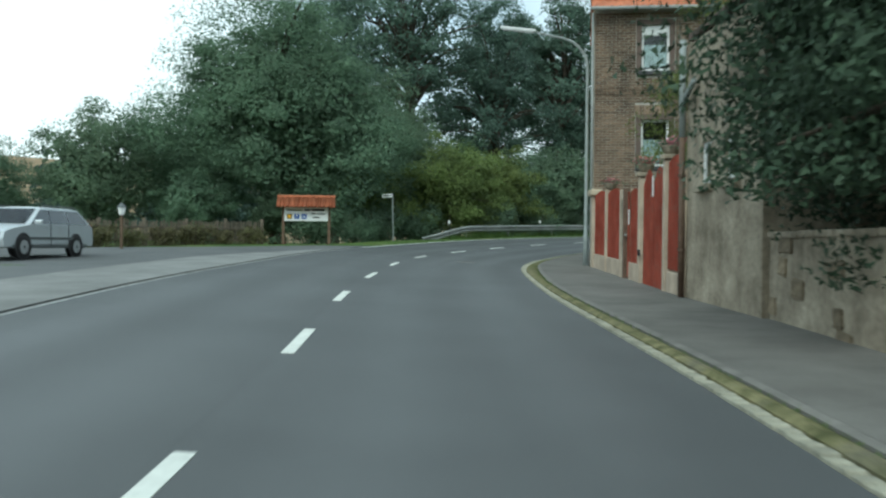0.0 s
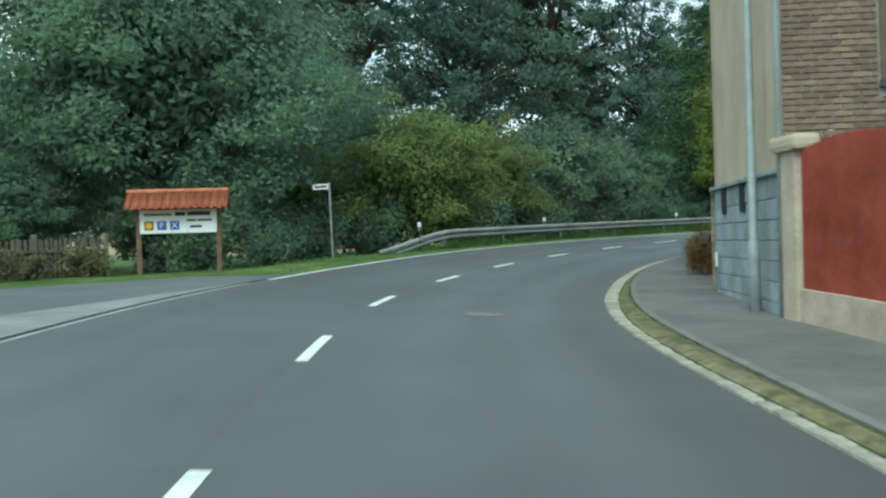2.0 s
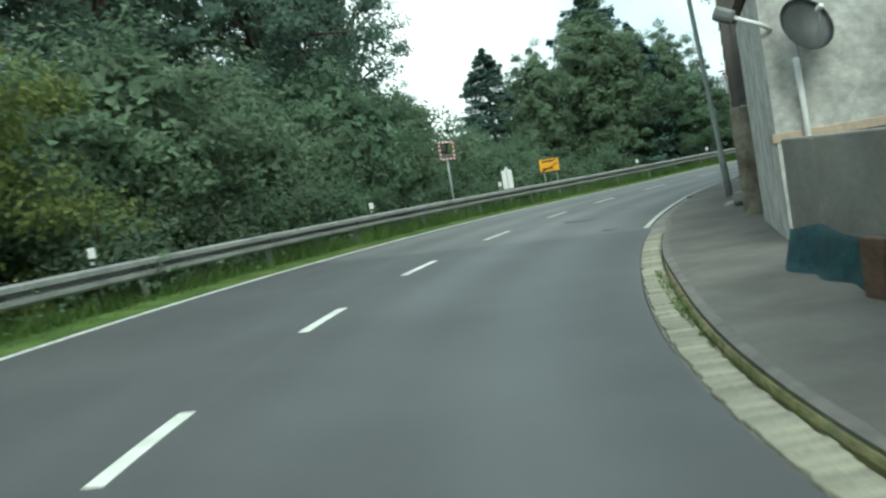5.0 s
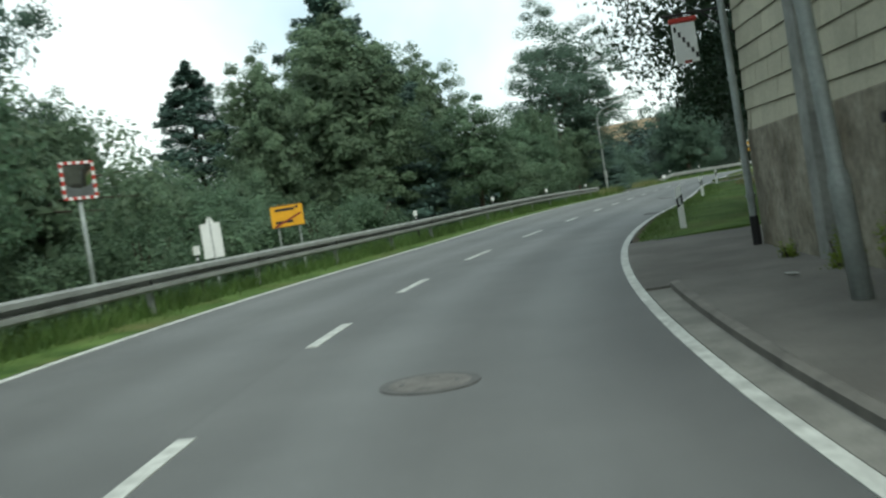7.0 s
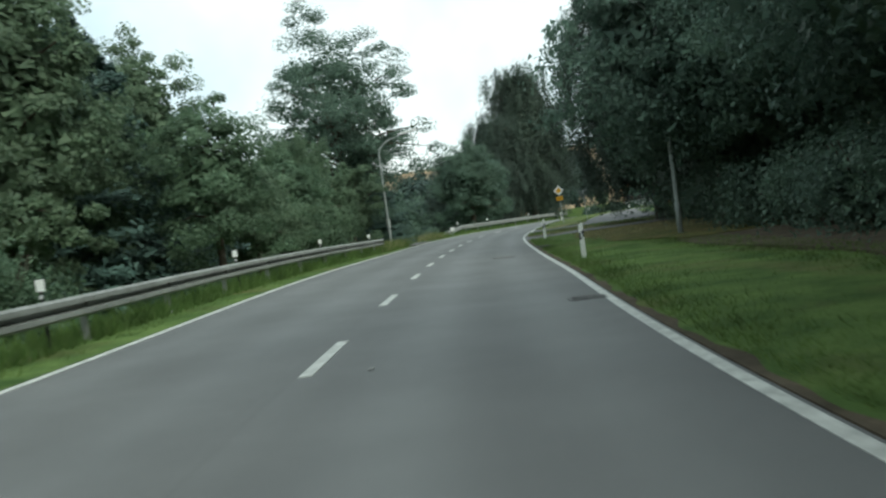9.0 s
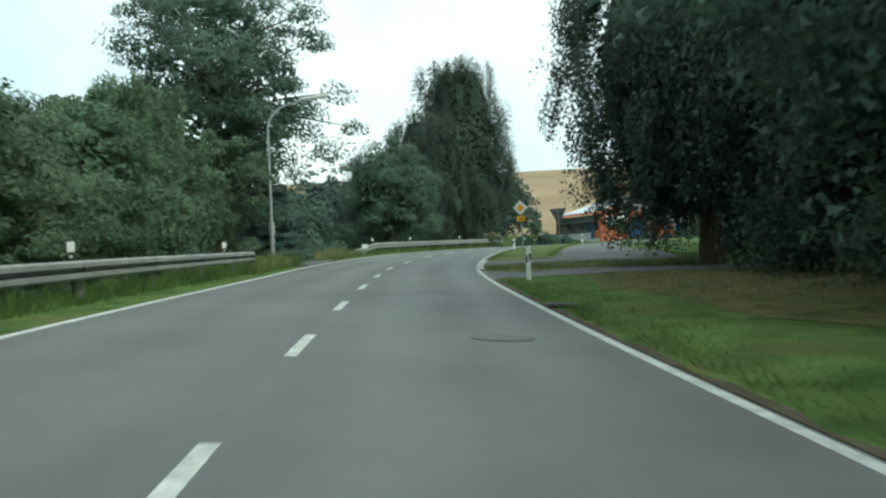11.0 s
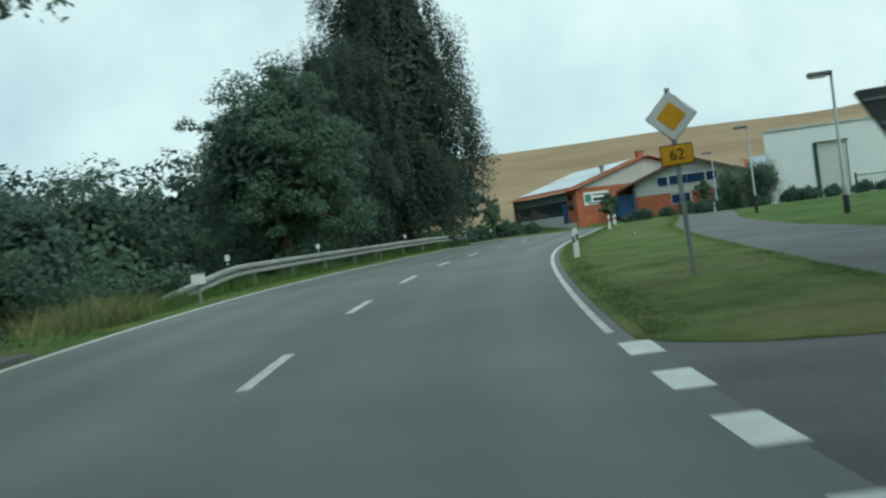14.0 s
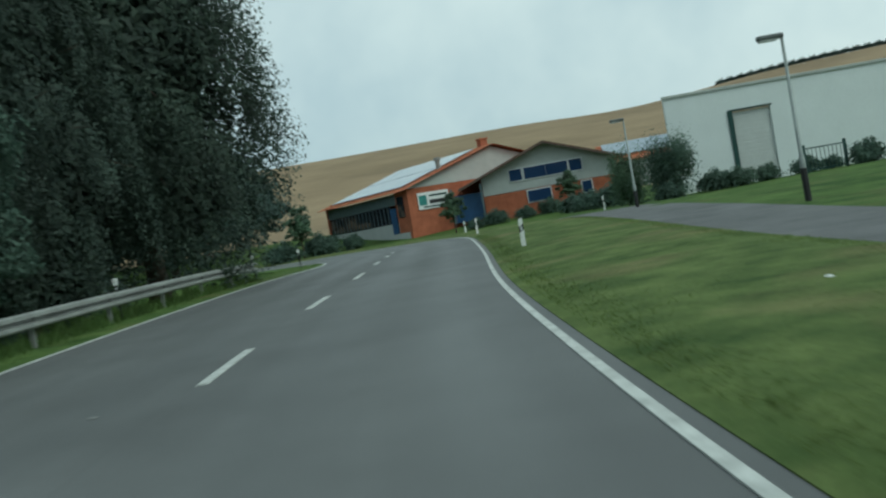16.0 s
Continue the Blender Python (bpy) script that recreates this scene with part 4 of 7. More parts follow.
# left of the open road
spruce = conifer(stand(37.9, 102.8), 21, 11.4, 5.8, "dark blue-green spruce behind the barrier", None, 32, 16, 150, 0.13)
for x, y, a, sz in [(44.6, 99.6, 30, 1.28), (79.2, 110.9, 60, 0.62), (48.5, 100.5, 160, 1.05)]:
    copy_thing(spruce, stand(x, y, a, sz))
wide_tree = broadleaf(stand(41.5, 95.3), 22, 13.0, 3.2, 0.3, "dense green tree beside spruces", LEAF_MID, 170, 150, 0.095, 0.3, lump=0.16, core=0.3)
for x, y, a, sz in [(36.0, 94.0, 40, 0.62), (53.5, 103.0, 100, 0.8), (26.5, 92.5, 10, 0.5), (28.2, 96.2, 250, 0.52), (46.4, 97.4, 320, 0.56), (80.4, 114.0, 200, 0.42)]:
    copy_thing(wide_tree, stand(x, y, a, sz, 0.0, 1.3))
light_b = broadleaf(stand(48.4, 94.0), 28, 7.2, 2.1, 0.3, "slender light green tree by the barrier", LEAF_MID, 60, 260, 0.065, 0.14)
for x, y, a, sz in [(61.0, 102.2, 10, 0.95), (55.0, 98.6, 80, 0.85), (71.4, 106.4, 200, 0.86)]:
    copy_thing(light_b, stand(x, y, a, sz))
for x, y, a, sz in [(65.0, 105.0, 80, 0.85), (29.5, 87.6, 200, 0.62), (22.5, 84.6, 30, 0.7), (57.5, 100.8, 140, 0.8), (33.0, 91.5, 70, 0.75), (28.3, 90.6, 150, 0.88), (31.2, 95.0, 20, 0.85), (33.5, 97.5, 60, 0.9), (25.0, 88.4, 10, 0.8), (24.0, 92.4, 100, 0.95)]:
    copy_thing(mid_tree, stand(x, y, a, sz))
airy = broadleaf(stand(75.6, 109.9), 23, 17.0, 5.2, 1.2, "tall airy ash with gaps in its crown", LEAF_DARK, 230, 250, 0.085, 0.26, lump=0.15, shell=0.3, core=0.05, top=0.0)
willow = weeping(stand(67.4, 106.6), 24, 8.6, 2.7, 0.4, "drooping willow at the roadside", LEAF_MID, 70, 7, 55, 0.06, BARK, 0.22)
copy_thing(willow, stand(62.0, 104.0, 90, 0.85))
edge_tree = broadleaf(stand(103.5, 117.4), 25, 9.2, 3.5, 0.4, "leafy dark green tree behind the barrier", LEAF_DARK, 150, 170, 0.082, 0.24, top=0.4, lump=0.16, core=0.3)
copy_thing(edge_tree, stand(109.6, 120.2, 90, 1.0))
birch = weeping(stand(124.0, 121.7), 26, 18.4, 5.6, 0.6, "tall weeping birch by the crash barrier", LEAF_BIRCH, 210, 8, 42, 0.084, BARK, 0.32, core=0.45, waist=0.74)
for x, y, a, sz in [(117.6, 122.4, 140, 0.74), (112.5, 124.6, 250, 0.6)]:
    copy_thing(birch, stand(x, y, a, sz))
wood = broadleaf(stand(88, 140), 27, 11, 5.0, 0.5, "valley wood tree, haze painted into its green", LEAF_HAZE, 50, 50, 0.34, 0.3)
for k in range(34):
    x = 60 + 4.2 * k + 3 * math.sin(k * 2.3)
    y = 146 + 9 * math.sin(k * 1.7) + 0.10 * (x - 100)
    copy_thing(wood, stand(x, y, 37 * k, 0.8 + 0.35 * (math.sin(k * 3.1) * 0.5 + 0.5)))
valley = broadleaf(stand(97, 122), 30, 7.0, 3.6, 0.2, "dark green tree at the valley wood's edge", LEAF_DARK, 90, 170, 0.095, 0.2, core=0.3)
for x, y, a, sz in [(91, 121.5, 60, 0.47), (88, 124.5, 160, 0.52), (76, 124, 0, 0.90), (92, 127, 50, 0.82), (84, 130, 100, 0.99), (100, 130, 150, 0.95), (70, 128, 200, 1.03), (62, 122, 250, 1.03), (93, 121, 20, 0.56), (86, 120.5, 70, 0.52), (84.0, 117.5, 30, 0.52), (86.5, 114.5, 110, 0.62)]:
    copy_thing(valley, stand(x, y, a, sz))

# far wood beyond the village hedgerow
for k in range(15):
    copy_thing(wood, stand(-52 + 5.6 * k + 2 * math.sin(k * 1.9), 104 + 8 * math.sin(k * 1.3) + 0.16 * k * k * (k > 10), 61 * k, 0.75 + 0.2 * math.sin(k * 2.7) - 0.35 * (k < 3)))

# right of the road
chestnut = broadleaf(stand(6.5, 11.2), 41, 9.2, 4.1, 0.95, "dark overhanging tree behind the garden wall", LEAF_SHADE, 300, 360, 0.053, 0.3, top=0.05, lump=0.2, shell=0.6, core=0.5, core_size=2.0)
yard_tree = broadleaf(stand(7.7, 24.2), 42, 7.6, 2.3, 1.6, "leafy tree behind the red gate", LEAF_LIGHT, 110, 360, 0.045, 0.14, core=0.25)
copy_thing(yard_tree, stand(8.6, 17.4, 130, 1.5, -1.0))
thuja = conifer(stand(7.9, 40.6), 43, 8.6, 1.85, "yellow-green cypress above the lattice wall", LEAF_YELLOW, 36, 18, 160, 0.04, droop=0.1, clear=2.4, skirt=0.7)
copy_thing(thuja, stand(8.3, 37.4, 150, 1.05))
fir = conifer(stand(8.6, 44.5), 44, 9.5, 2.85, "dark fir overhanging the lattice wall's end", NEEDLE_GREEN, 36, 22, 210, 0.044, clear=2.3, base_r=0.1, droop=0.24, skirt=0.4)
copy_thing(fir, stand(14.3, 49.9, 70, 0.5, -0.5, 1.7))
roadside = broadleaf(stand(38.0, 67.5), 45, 13.5, 5.6, 0.8, "large dark chestnut over the grass", LEAF_DARK, 250, 140, 0.115, 0.4, top=0.1, core=0.45, lump=0.15)
for x, y, a, sz in [(46.5, 70.5, 60, 0.95), (57.2, 79.7, 130, 0.9), (53.0, 73.0, 330, 0.9), (62.0, 67.0, 40, 1.1), (62.0, 74.0, 200, 1.1), (55.5, 76.4, 90, 0.8)]:
    copy_thing(roadside, stand(x, y, a, sz))
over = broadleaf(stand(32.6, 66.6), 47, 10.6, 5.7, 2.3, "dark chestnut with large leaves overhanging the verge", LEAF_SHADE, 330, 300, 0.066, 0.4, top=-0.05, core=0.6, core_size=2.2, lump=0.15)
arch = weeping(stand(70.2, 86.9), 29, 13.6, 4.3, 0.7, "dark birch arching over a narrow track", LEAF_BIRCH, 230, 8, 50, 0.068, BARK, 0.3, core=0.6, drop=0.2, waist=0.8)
copy_thing(arch, stand(75.2, 83.2, 160, 1.0))
for x, y, a, sz in [(90.3, 89.7, 70, 0.82), (86.2, 87.6, 250, 0.75)]:
    copy_thing(edge_tree, stand(x, y, a, sz))
for x, y, a, sz in [(65.2, 81.6, 200, 0.9), (78.9, 88.0, 40, 0.78), (75.4, 84.4, 130, 0.8)]:
    copy_thing(birch, stand(x, y, a, sz, -0.2))
hedge = shrub(stand(46.0, 73.4), 46, 2.4, 1.7, "dense dark hedge shrub under the trees", LEAF_DARK, 26, 260, 0.065)
for x, y, a in [(42.5, 71.6, 30), (49.6, 75.2, 80), (53.2, 77.2, 140), (56.8, 78.8, 200), (39.2, 69.6, 260), (60.5, 80.8, 310), (36.0, 67.4, 20), (72.4, 84.6, 220), (65.4, 83.6, 120)]:
    copy_thing(hedge, stand(x, y, a, 1.0))
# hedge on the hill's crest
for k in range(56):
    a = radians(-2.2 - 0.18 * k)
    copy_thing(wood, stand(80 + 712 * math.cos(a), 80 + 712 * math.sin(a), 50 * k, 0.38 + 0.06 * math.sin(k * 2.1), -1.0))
# ---- roadside furniture ----
RED_PAINT = material("weathered red paint", (0.36, 0.066, 0.036), 0.75, vary=0.2, scale=1.2, fine=12, bump=0.25, tint=(0.40, 0.095, 0.06), patch=(0.30, 0.12, 0.085), patch_scale=5.0)
SIGN_WHITE = material("white sign sheet", (0.72, 0.73, 0.72), 0.4, vary=0.06, scale=3, fine=20, bump=0)
SIGN_YELLOW = material("yellow sign sheet", (0.72, 0.36, 0.015), 0.4, vary=0.1, scale=3, fine=20, bump=0)
SIGN_BLUE = material("blue sign sheet", (0.03, 0.10, 0.36), 0.4, vary=0.1, scale=3, fine=20, bump=0)
SIGN_GREY = material("grey sign back", (0.12, 0.13, 0.13), 0.5, 0.3, vary=0.15, scale=3, fine=20, bump=0)
INK = material("black lettering", (0.02, 0.02, 0.02), 0.5, vary=0.1, bump=0)
INK_RED = material("dark red lettering", (0.22, 0.03, 0.02), 0.5, vary=0.1, bump=0)
SIGN_RED = material("red sign sheet", (0.45, 0.04, 0.03), 0.5, vary=0.1, bump=0)
OLIVE = material("olive sign sheet", (0.12, 0.12, 0.03), 0.5, vary=0.1, bump=0)
WOOD = material("brown weathered wood", (0.13, 0.085, 0.055), 0.85, vary=0.35, scale=3, fine=25, bump=0.4)
WOOD_GREY = material("grey weathered wood", (0.15, 0.125, 0.095), 0.9, vary=0.35, scale=3, fine=25, bump=0.4, per_object=0.25)
TILE = material("orange clay tile", (0.40, 0.135, 0.065), 0.8, vary=0.25, scale=2, fine=20, bump=0.3, per_object=0.12)
IRON = material("cast iron cover", (0.125, 0.125, 0.122), 0.7, 0.1, vary=0.25, scale=5, fine=40, bump=0.3)
MIRROR = bpy.data.materials.new("mirror glass")
MIRROR.use_nodes = True
MIRROR.node_tree.nodes["Principled BSDF"].inputs["Metallic"].default_value = 1.0
MIRROR.node_tree.nodes["Principled BSDF"].inputs["Roughness"].default_value = 0.06
MIRROR.node_tree.nodes["Principled BSDF"].inputs["Base Color"].default_value = (0.42, 0.44, 0.44, 1)


def marker_post(m):
    """A white plastic road post with a slanted black band."""
    ob = thing("marker_post", m, "white plastic marker post with black slanted band", "marker post", "marker posts along the road")
    bm = bmesh.new()
    low = [(-0.06, -0.045), (0.06, -0.045), (0.05, 0.05), (0, 0.075), (-0.05, 0.05)]
    rings = []
    for z, k, cut in ((-0.25, 1.0, 0), (0.5, 0.96, 0), (0.93, 0.92, 0), (1.0, 0.88, 0.07)):
        rings.append([bm.verts.new((x * k, y * k, z + cut * (0.5 + x / 0.12))) for x, y in low])
    for a, b in zip(rings, rings[1:]):
        for k in range(5):
            bm.faces.new((a[k], a[(k + 1) % 5], b[(k + 1) % 5], b[k]))
    bm.faces.new(rings[-1])
    part("post", bm, PLASTIC_WHITE, ob)
    bm = bmesh.new()
    rings = []
    for z in (0.58, 0.80):
        rings.append([bm.verts.new((x * 1.0, y * 1.02, z + 0.055 * (x / 0.06))) for x, y in low])
    for k in range(5):
        bm.faces.new((rings[0][k], rings[0][(k + 1) % 5], rings[1][(k + 1) % 5], rings[1][k]))
    part("band", bm, PLASTIC_BLACK, ob)
    part("reflector", box(0.045, 0.012, 0.17, (0, -0.050, 0.69), 0.004), REFLECTOR, ob)
    return ob


def rail_marker(m):
    """A white marker plate on a black bracket bolted behind the rail."""
    ob = thing("rail_marker", m, "white marker plate on a black bracket behind the rail", "marker", "marker plates on the crash barrier")
    part("bracket", box(0.05, 0.03, 0.95, (0, 0, 0.42), 0.004), PLASTIC_BLACK, ob)
    part("plate", box(0.115, 0.05, 0.165, (0, 0, 0.955), 0.012), PLASTIC_WHITE, ob)
    part("reflector", box(0.05, 0.012, 0.05, (0, -0.02, 0.80), 0.004), REFLECTOR, ob)
    return ob


post0 = marker_post(pose(*spot(80.9, 4.15), 0, 0, heading(83)) @ Matrix.Diagonal((1, 1, 0.8, 1)))
for s, lat, tall in [(102.9, 4.1, 1), (121.3, 4.02, 1), (149.8, 3.64, 0.74), (179.0, 4.3, 0.88), (206.0, 4.6, 1)]:
    copy_thing(post0, pose(*spot(s, lat, 0.03), 1.5, 0.8, heading(s)) @ Matrix.Diagonal((1, 1, tall, 1)))
for s in (50.2, 59.0, 69.4, 78.3, 91.5, 102.3, 112.9, 124.5, 154.8, 164.0, 176.9, 192.0, 205.0):
    m = pose(*spot(s, left_edge(s) - 1.0, 0.0), 0, -1.0, heading(s))
    if s > 51:
        copy_thing(head0, m)
    else:
        head0 = rail_marker(m)


def crash_barrier(s0, s1, ramp0, ramp1, label):
    """Folded steel rail on posts; it comes out of the ground over the ramps."""
    ob = tagged(new("crash_barrier"), label, "crash barrier", kind="structure")
    prof = [(0.0, 0.155), (0.055, 0.15), (0.09, 0.12), (0.09, 0.05), (-0.03, 0.042), (-0.03, -0.03), (0.085, -0.05), (0.085, -0.115), (0.05, -0.15), (0.0, -0.155)]
    back = [(x - 0.012, z) for x, z in prof[::-1]]
    ring = prof + back

    def axis_at(s):
        k = 1.0
        if ramp0:
            k = min(k, float(ease(s, s0 - 0.5, s0 + ramp0)))
        if ramp1:
            k = min(k, float(1 - ease(s, s1 - ramp1, s1 + 0.5)))
        lat = left_edge(s) - 0.85 - 0.5 * (1 - k)
        return lat, 0.02 + 0.56 * k

    n = int(round((s1 - s0) / 4.0))
    for i in range(n):
        a, b = s0 + (s1 - s0) * i / n, s0 + (s1 - s0) * (i + 1) / n + (0.12 if i < n - 1 else 0)
        verts, faces = [], []
        cuts = 6
        for j in range(cuts + 1):
            s = a + (b - a) * j / cuts
            lat, h = axis_at(s)
            for x, z in ring:
                verts.append(spot(s, lat + x + (0.006 if i % 2 else 0), h + z))
        w = len(ring)
        for j in range(cuts):
            for q in range(w):
                faces.append((j * w + q, j * w + (q + 1) % w, (j + 1) * w + (q + 1) % w, (j + 1) * w + q))
        faces.append(tuple(range(w)))
        faces.append(tuple(cuts * w + q for q in range(w))[::-1])
        rail = mesh_object("rail", verts, faces, GALV, ob)
        lat, h = axis_at(a)
        if h > 0.25:
            p = spot(a, lat - 0.10)
            post = part("post", box(0.10, 0.055, 0.95 + h * 0.0, (0, 0, h - 0.42), 0.006), GALV, ob)
            post.matrix_world = pose(*p, 0, 0, heading(a))
            spacer = part("spacer", box(0.12, 0.09, 0.16, (0.06, 0, h), 0.01), GALV, ob)
            spacer.matrix_world = pose(*p, 0, 0, heading(a))
    return ob


crash_barrier(47.8, 129.4, 4.5, 1.2, "long grey galvanised crash barrier with steel posts")
crash_barrier(149.0, 191.5, 6.5, 0, "curved galvanised crash barrier under birches")


def street_lamp(m, height=7.0, arm=2.7, label="tall grey street lamp with curved arm", box_on=False):
    ob = thing("street_lamp", m, label, "street lamp", "street lamps")
    pts = [(0, 0, -0.3), (0, 0, 0.9), (0, 0, 1.0), (0, 0, height - 1.1)]
    rad = [0.085, 0.085, 0.065, 0.05]
    for k in range(1, 9):
        a = math.pi / 2 * k / 8 * 0.93
        pts.append((-1.15 * (1 - math.cos(a)), 0, height - 1.1 + 1.0 * math.sin(a)))
        rad.append(0.05 - 0.0015 * k)
    pts.append((-arm + 0.8, 0, height + 0.10))
    rad.append(0.03)
    part("pole", tube(pts, rad, 10), POLE, ob, smooth=True)
    bm = box(1.15, 0.20, 0.075, (-arm + 0.45, 0, height + 0.15), 0.03, (0, 6, 0))
    part("lamp_head", bm, SIGN_WHITE, ob, "long pale lamp housing")
    part("diffuser", box(1.0, 0.15, 0.05, (-arm + 0.45, 0, height + 0.09), 0.02, (0, 6, 0)), REFLECTOR, ob)
    if box_on:
        part("switch_box", box(0.22, 0.18, 0.55, (0.02, -0.14, 1.75), 0.02), CONCRETE_PALE, ob, "pale grey switch box on the pole")
        part("switch_box", box(0.20, 0.16, 0.22, (0.02, -0.13, 1.25), 0.02), CONCRETE_PALE, ob, "small grey box on the pole")
    part("collar", tube([(0, 0, 0.9), (0, 0, 1.02)], [0.092, 0.075], 10), POLE, ob)
    return ob


lamp = street_lamp(pose(4.62, 32.15, 0.62, 0, 0, -4), 7.5)
copy_thing(lamp, pose(20.22, 62.05, 1.70, 0, -3.0, -42))
copy_thing(lamp, pose(54.3, 80.5, 2.35, 0, 0.6, -58))
street_lamp(pose(73.32, 105.2, 2.95, 0, 0, 118), 6.9, 2.4, "tall grey street lamp with switch boxes on its pole", True)


RIM = material("worn iron rim", (0.11, 0.108, 0.104), 0.7, 0.3, vary=0.25, scale=6, fine=40, bump=0.2)
LID = material("worn cover concrete", (0.155, 0.148, 0.138), 0.85, vary=0.25, scale=5, fine=40, bump=0.3)


def cover(m, r=0.34):
    ob = thing("manhole_cover", m, "round worn manhole cover in the asphalt", "manhole cover")
    part("ring", tube([(0, 0, -0.05), (0, 0, 0.001)], [r + 0.07, r + 0.07], 28), RIM, ob)
    part("lid", tube([(0, 0, -0.05), (0, 0, 0.003)], [r, r], 28), LID, ob)
    for k in range(4):
        part("slot", box(0.035, 0.11, 0.006, (0.2 * math.cos(k * 1.57), 0.2 * math.sin(k * 1.57), 0.002), 0, (0, 0, 90 * k)), RIM, ob)
    return ob


def lay(s, lat, up=0.004):
    """A pose flat on the banked road."""
    rise = math.degrees(math.atan((row(s + 1, LEVEL) - row(s - 1, LEVEL)) / 2))
    return pose(*spot(s, lat, up), rise, math.degrees(math.atan(row(s, BANK))), heading(s))


man = cover(lay(32.85, 1.78), 0.30)
copy_thing(man, lay(68.6, 1.45))
copy_thing(man, lay(108.5, 2.2))
copy_thing(man, lay(65.4, 2.72) @ Matrix.Scale(0.42, 4))
drain = thing("drain_grate", lay(91.4, 2.95), "square iron drain grate at the road's edge", "drain grate")
part("frame", box(0.5, 0.5, 0.03, (0, 0, -0.012), 0.005), IRON, drain)
for k in range(6):
    part("bar", box(0.40, 0.035, 0.012, (0, -0.2 + 0.08 * k, 0.006), 0.003), IRON, drain)
copy_thing(drain, lay(113.4, right_edge(113.4) + 0.34, 0.06))


# mirror at the bend
def traffic_mirror():
    ob = thing("traffic_mirror", pose(*spot(76.2, left_edge(76.2) - 1.75, -0.2), 0, 0, 4) @ Matrix.Translation((0, 0, 0.55)) @ Matrix.Scale(0.82, 4), "square traffic mirror with red and white frame", "traffic mirror")
    part("post", tube([(0, 0.06, -1.1), (0, 0.06, 2.75)], 0.045, 10), POLE, ob, smooth=True)
    part("back", box(0.70, 0.06, 0.74, (0, 0.02, 2.46), 0.03), SIGN_GREY, ob)
    n = 8
    for side in range(4):
        for k in range(n):
            t = -0.34 + 0.68 * (k + 0.5) / n
            at = [(t, -0.02, 2.46 + 0.345), (t, -0.02, 2.46 - 0.345), (-0.325, -0.02, 2.46 + t), (0.325, -0.02, 2.46 + t)][side]
            size = (0.083, 0.03, 0.06) if side < 2 else (0.06, 0.03, 0.083)
            part("frame_stripe", box(*size, at, 0.006), SIGN_RED if (k + side) % 2 else SIGN_WHITE, ob)
    bm = bmesh.new()
    grid = 8
    vs = [[bm.verts.new((-0.3 + 0.6 * i / grid, -0.012 - 0.015 * (1 - ((i - 4) / 4) ** 2) * (1 - ((j - 4) / 4) ** 2), 2.16 + 0.6 * j / grid)) for i in range(grid + 1)] for j in range(grid + 1)]
    for j in range(grid):
        for i in range(grid):
            bm.faces.new((vs[j][i], vs[j][i + 1], vs[j + 1][i + 1], vs[j + 1][i]))
    bmesh.ops.rotate(bm, cent=(0, -0.02, 2.46), matrix=Euler((radians(5), 0, 0)).to_matrix(), verts=bm.verts)
    part("mirror_glass", bm, MIRROR, ob, smooth=True)
    for z in (2.3, 2.62):
        part("clamp", box(0.12, 0.12, 0.05, (0, 0.06, z), 0.01), POLE, ob)


traffic_mirror()

# arrow board seen from behind
board = thing("arrow_board", pose(*spot(79.5, left_edge(79.5) - 1.3, -0.1), 0, 0, -35) @ Matrix.Diagonal((0.86, 1, 1.05, 1)), "white arrow board on a post seen from behind", "road sign")
part("post", tube([(0, 0, -0.4), (0, 0, 1.55)], 0.035, 8), POLE, board)
for side in (-1, 1):
    part("panel", prism([(side * 0.015, 0.82), (side * 0.22, 0.82), (side * 0.22, 1.46), (side * 0.10, 1.46), (side * 0.015, 1.60)][:: side], -0.05, -0.03), SIGN_WHITE, board)
part("brace", box(0.42, 0.03, 0.04, (0, -0.015, 1.25), 0.004), POLE, board)
part("brace", box(0.42, 0.03, 0.04, (0, -0.015, 0.98), 0.004), POLE, board)

# end-of-village sign
village = thing("village_sign", pose(*spot(83.8, left_edge(83.8) - 1.7, -0.15), 0, 0, -38) @ Matrix.Translation((0, 0, 0.25)) @ Matrix.Diagonal((0.84, 1, 0.87, 1)), "yellow end-of-village sign with red diagonal stroke", "road sign")
part("panel", box(0.92, 0.03, 0.62, (0, 0, 1.52), 0.012), SIGN_YELLOW, village)
for x in (-0.3, 0.3):
    part("post", tube([(x, 0.04, -0.9), (x, 0.04, 1.75)], 0.03, 8), POLE, village)
part("border", box(0.90, 0.006, 0.018, (0, -0.018, 1.815)), INK, village)
part("border", box(0.90, 0.006, 0.018, (0, -0.018, 1.225)), INK, village)
part("stroke", box(0.86, 0.008, 0.05, (0.0, -0.019, 1.40), 0, (0, -22, 0)), INK_RED, village)
for x, z, w in ((-0.05, 1.70, 0.55), (0.30, 1.74, 0.08), (-0.1, 1.36, 0.5)):
    part("text_bar", box(w, 0.006, 0.07, (x, -0.018, z)), INK, village)

# give-way sign seen from behind
give_way = thing("give_way_sign", pose(*land(80.6, 95.55), 0, -2, -72) @ Matrix.Diagonal((0.76, 1, 0.85, 1)), "grey back of a triangular give-way sign", "road sign")
part("post", tube([(0, 0, -0.4), (0, 0, 2.45)], 0.035, 8), POLE, give_way)
part("panel", prism([(-0.43, 2.38), (0.43, 2.38), (0.46, 2.34), (0.03, 1.62), (-0.03, 1.62), (-0.46, 2.34)], 0.035, 0.055), SIGN_GREY, give_way)
for z, w in ((2.25, 0.7), (1.95, 0.35)):
    part("brace", box(w, 0.02, 0.035, (0, 0.025, z), 0.003), POLE, give_way)


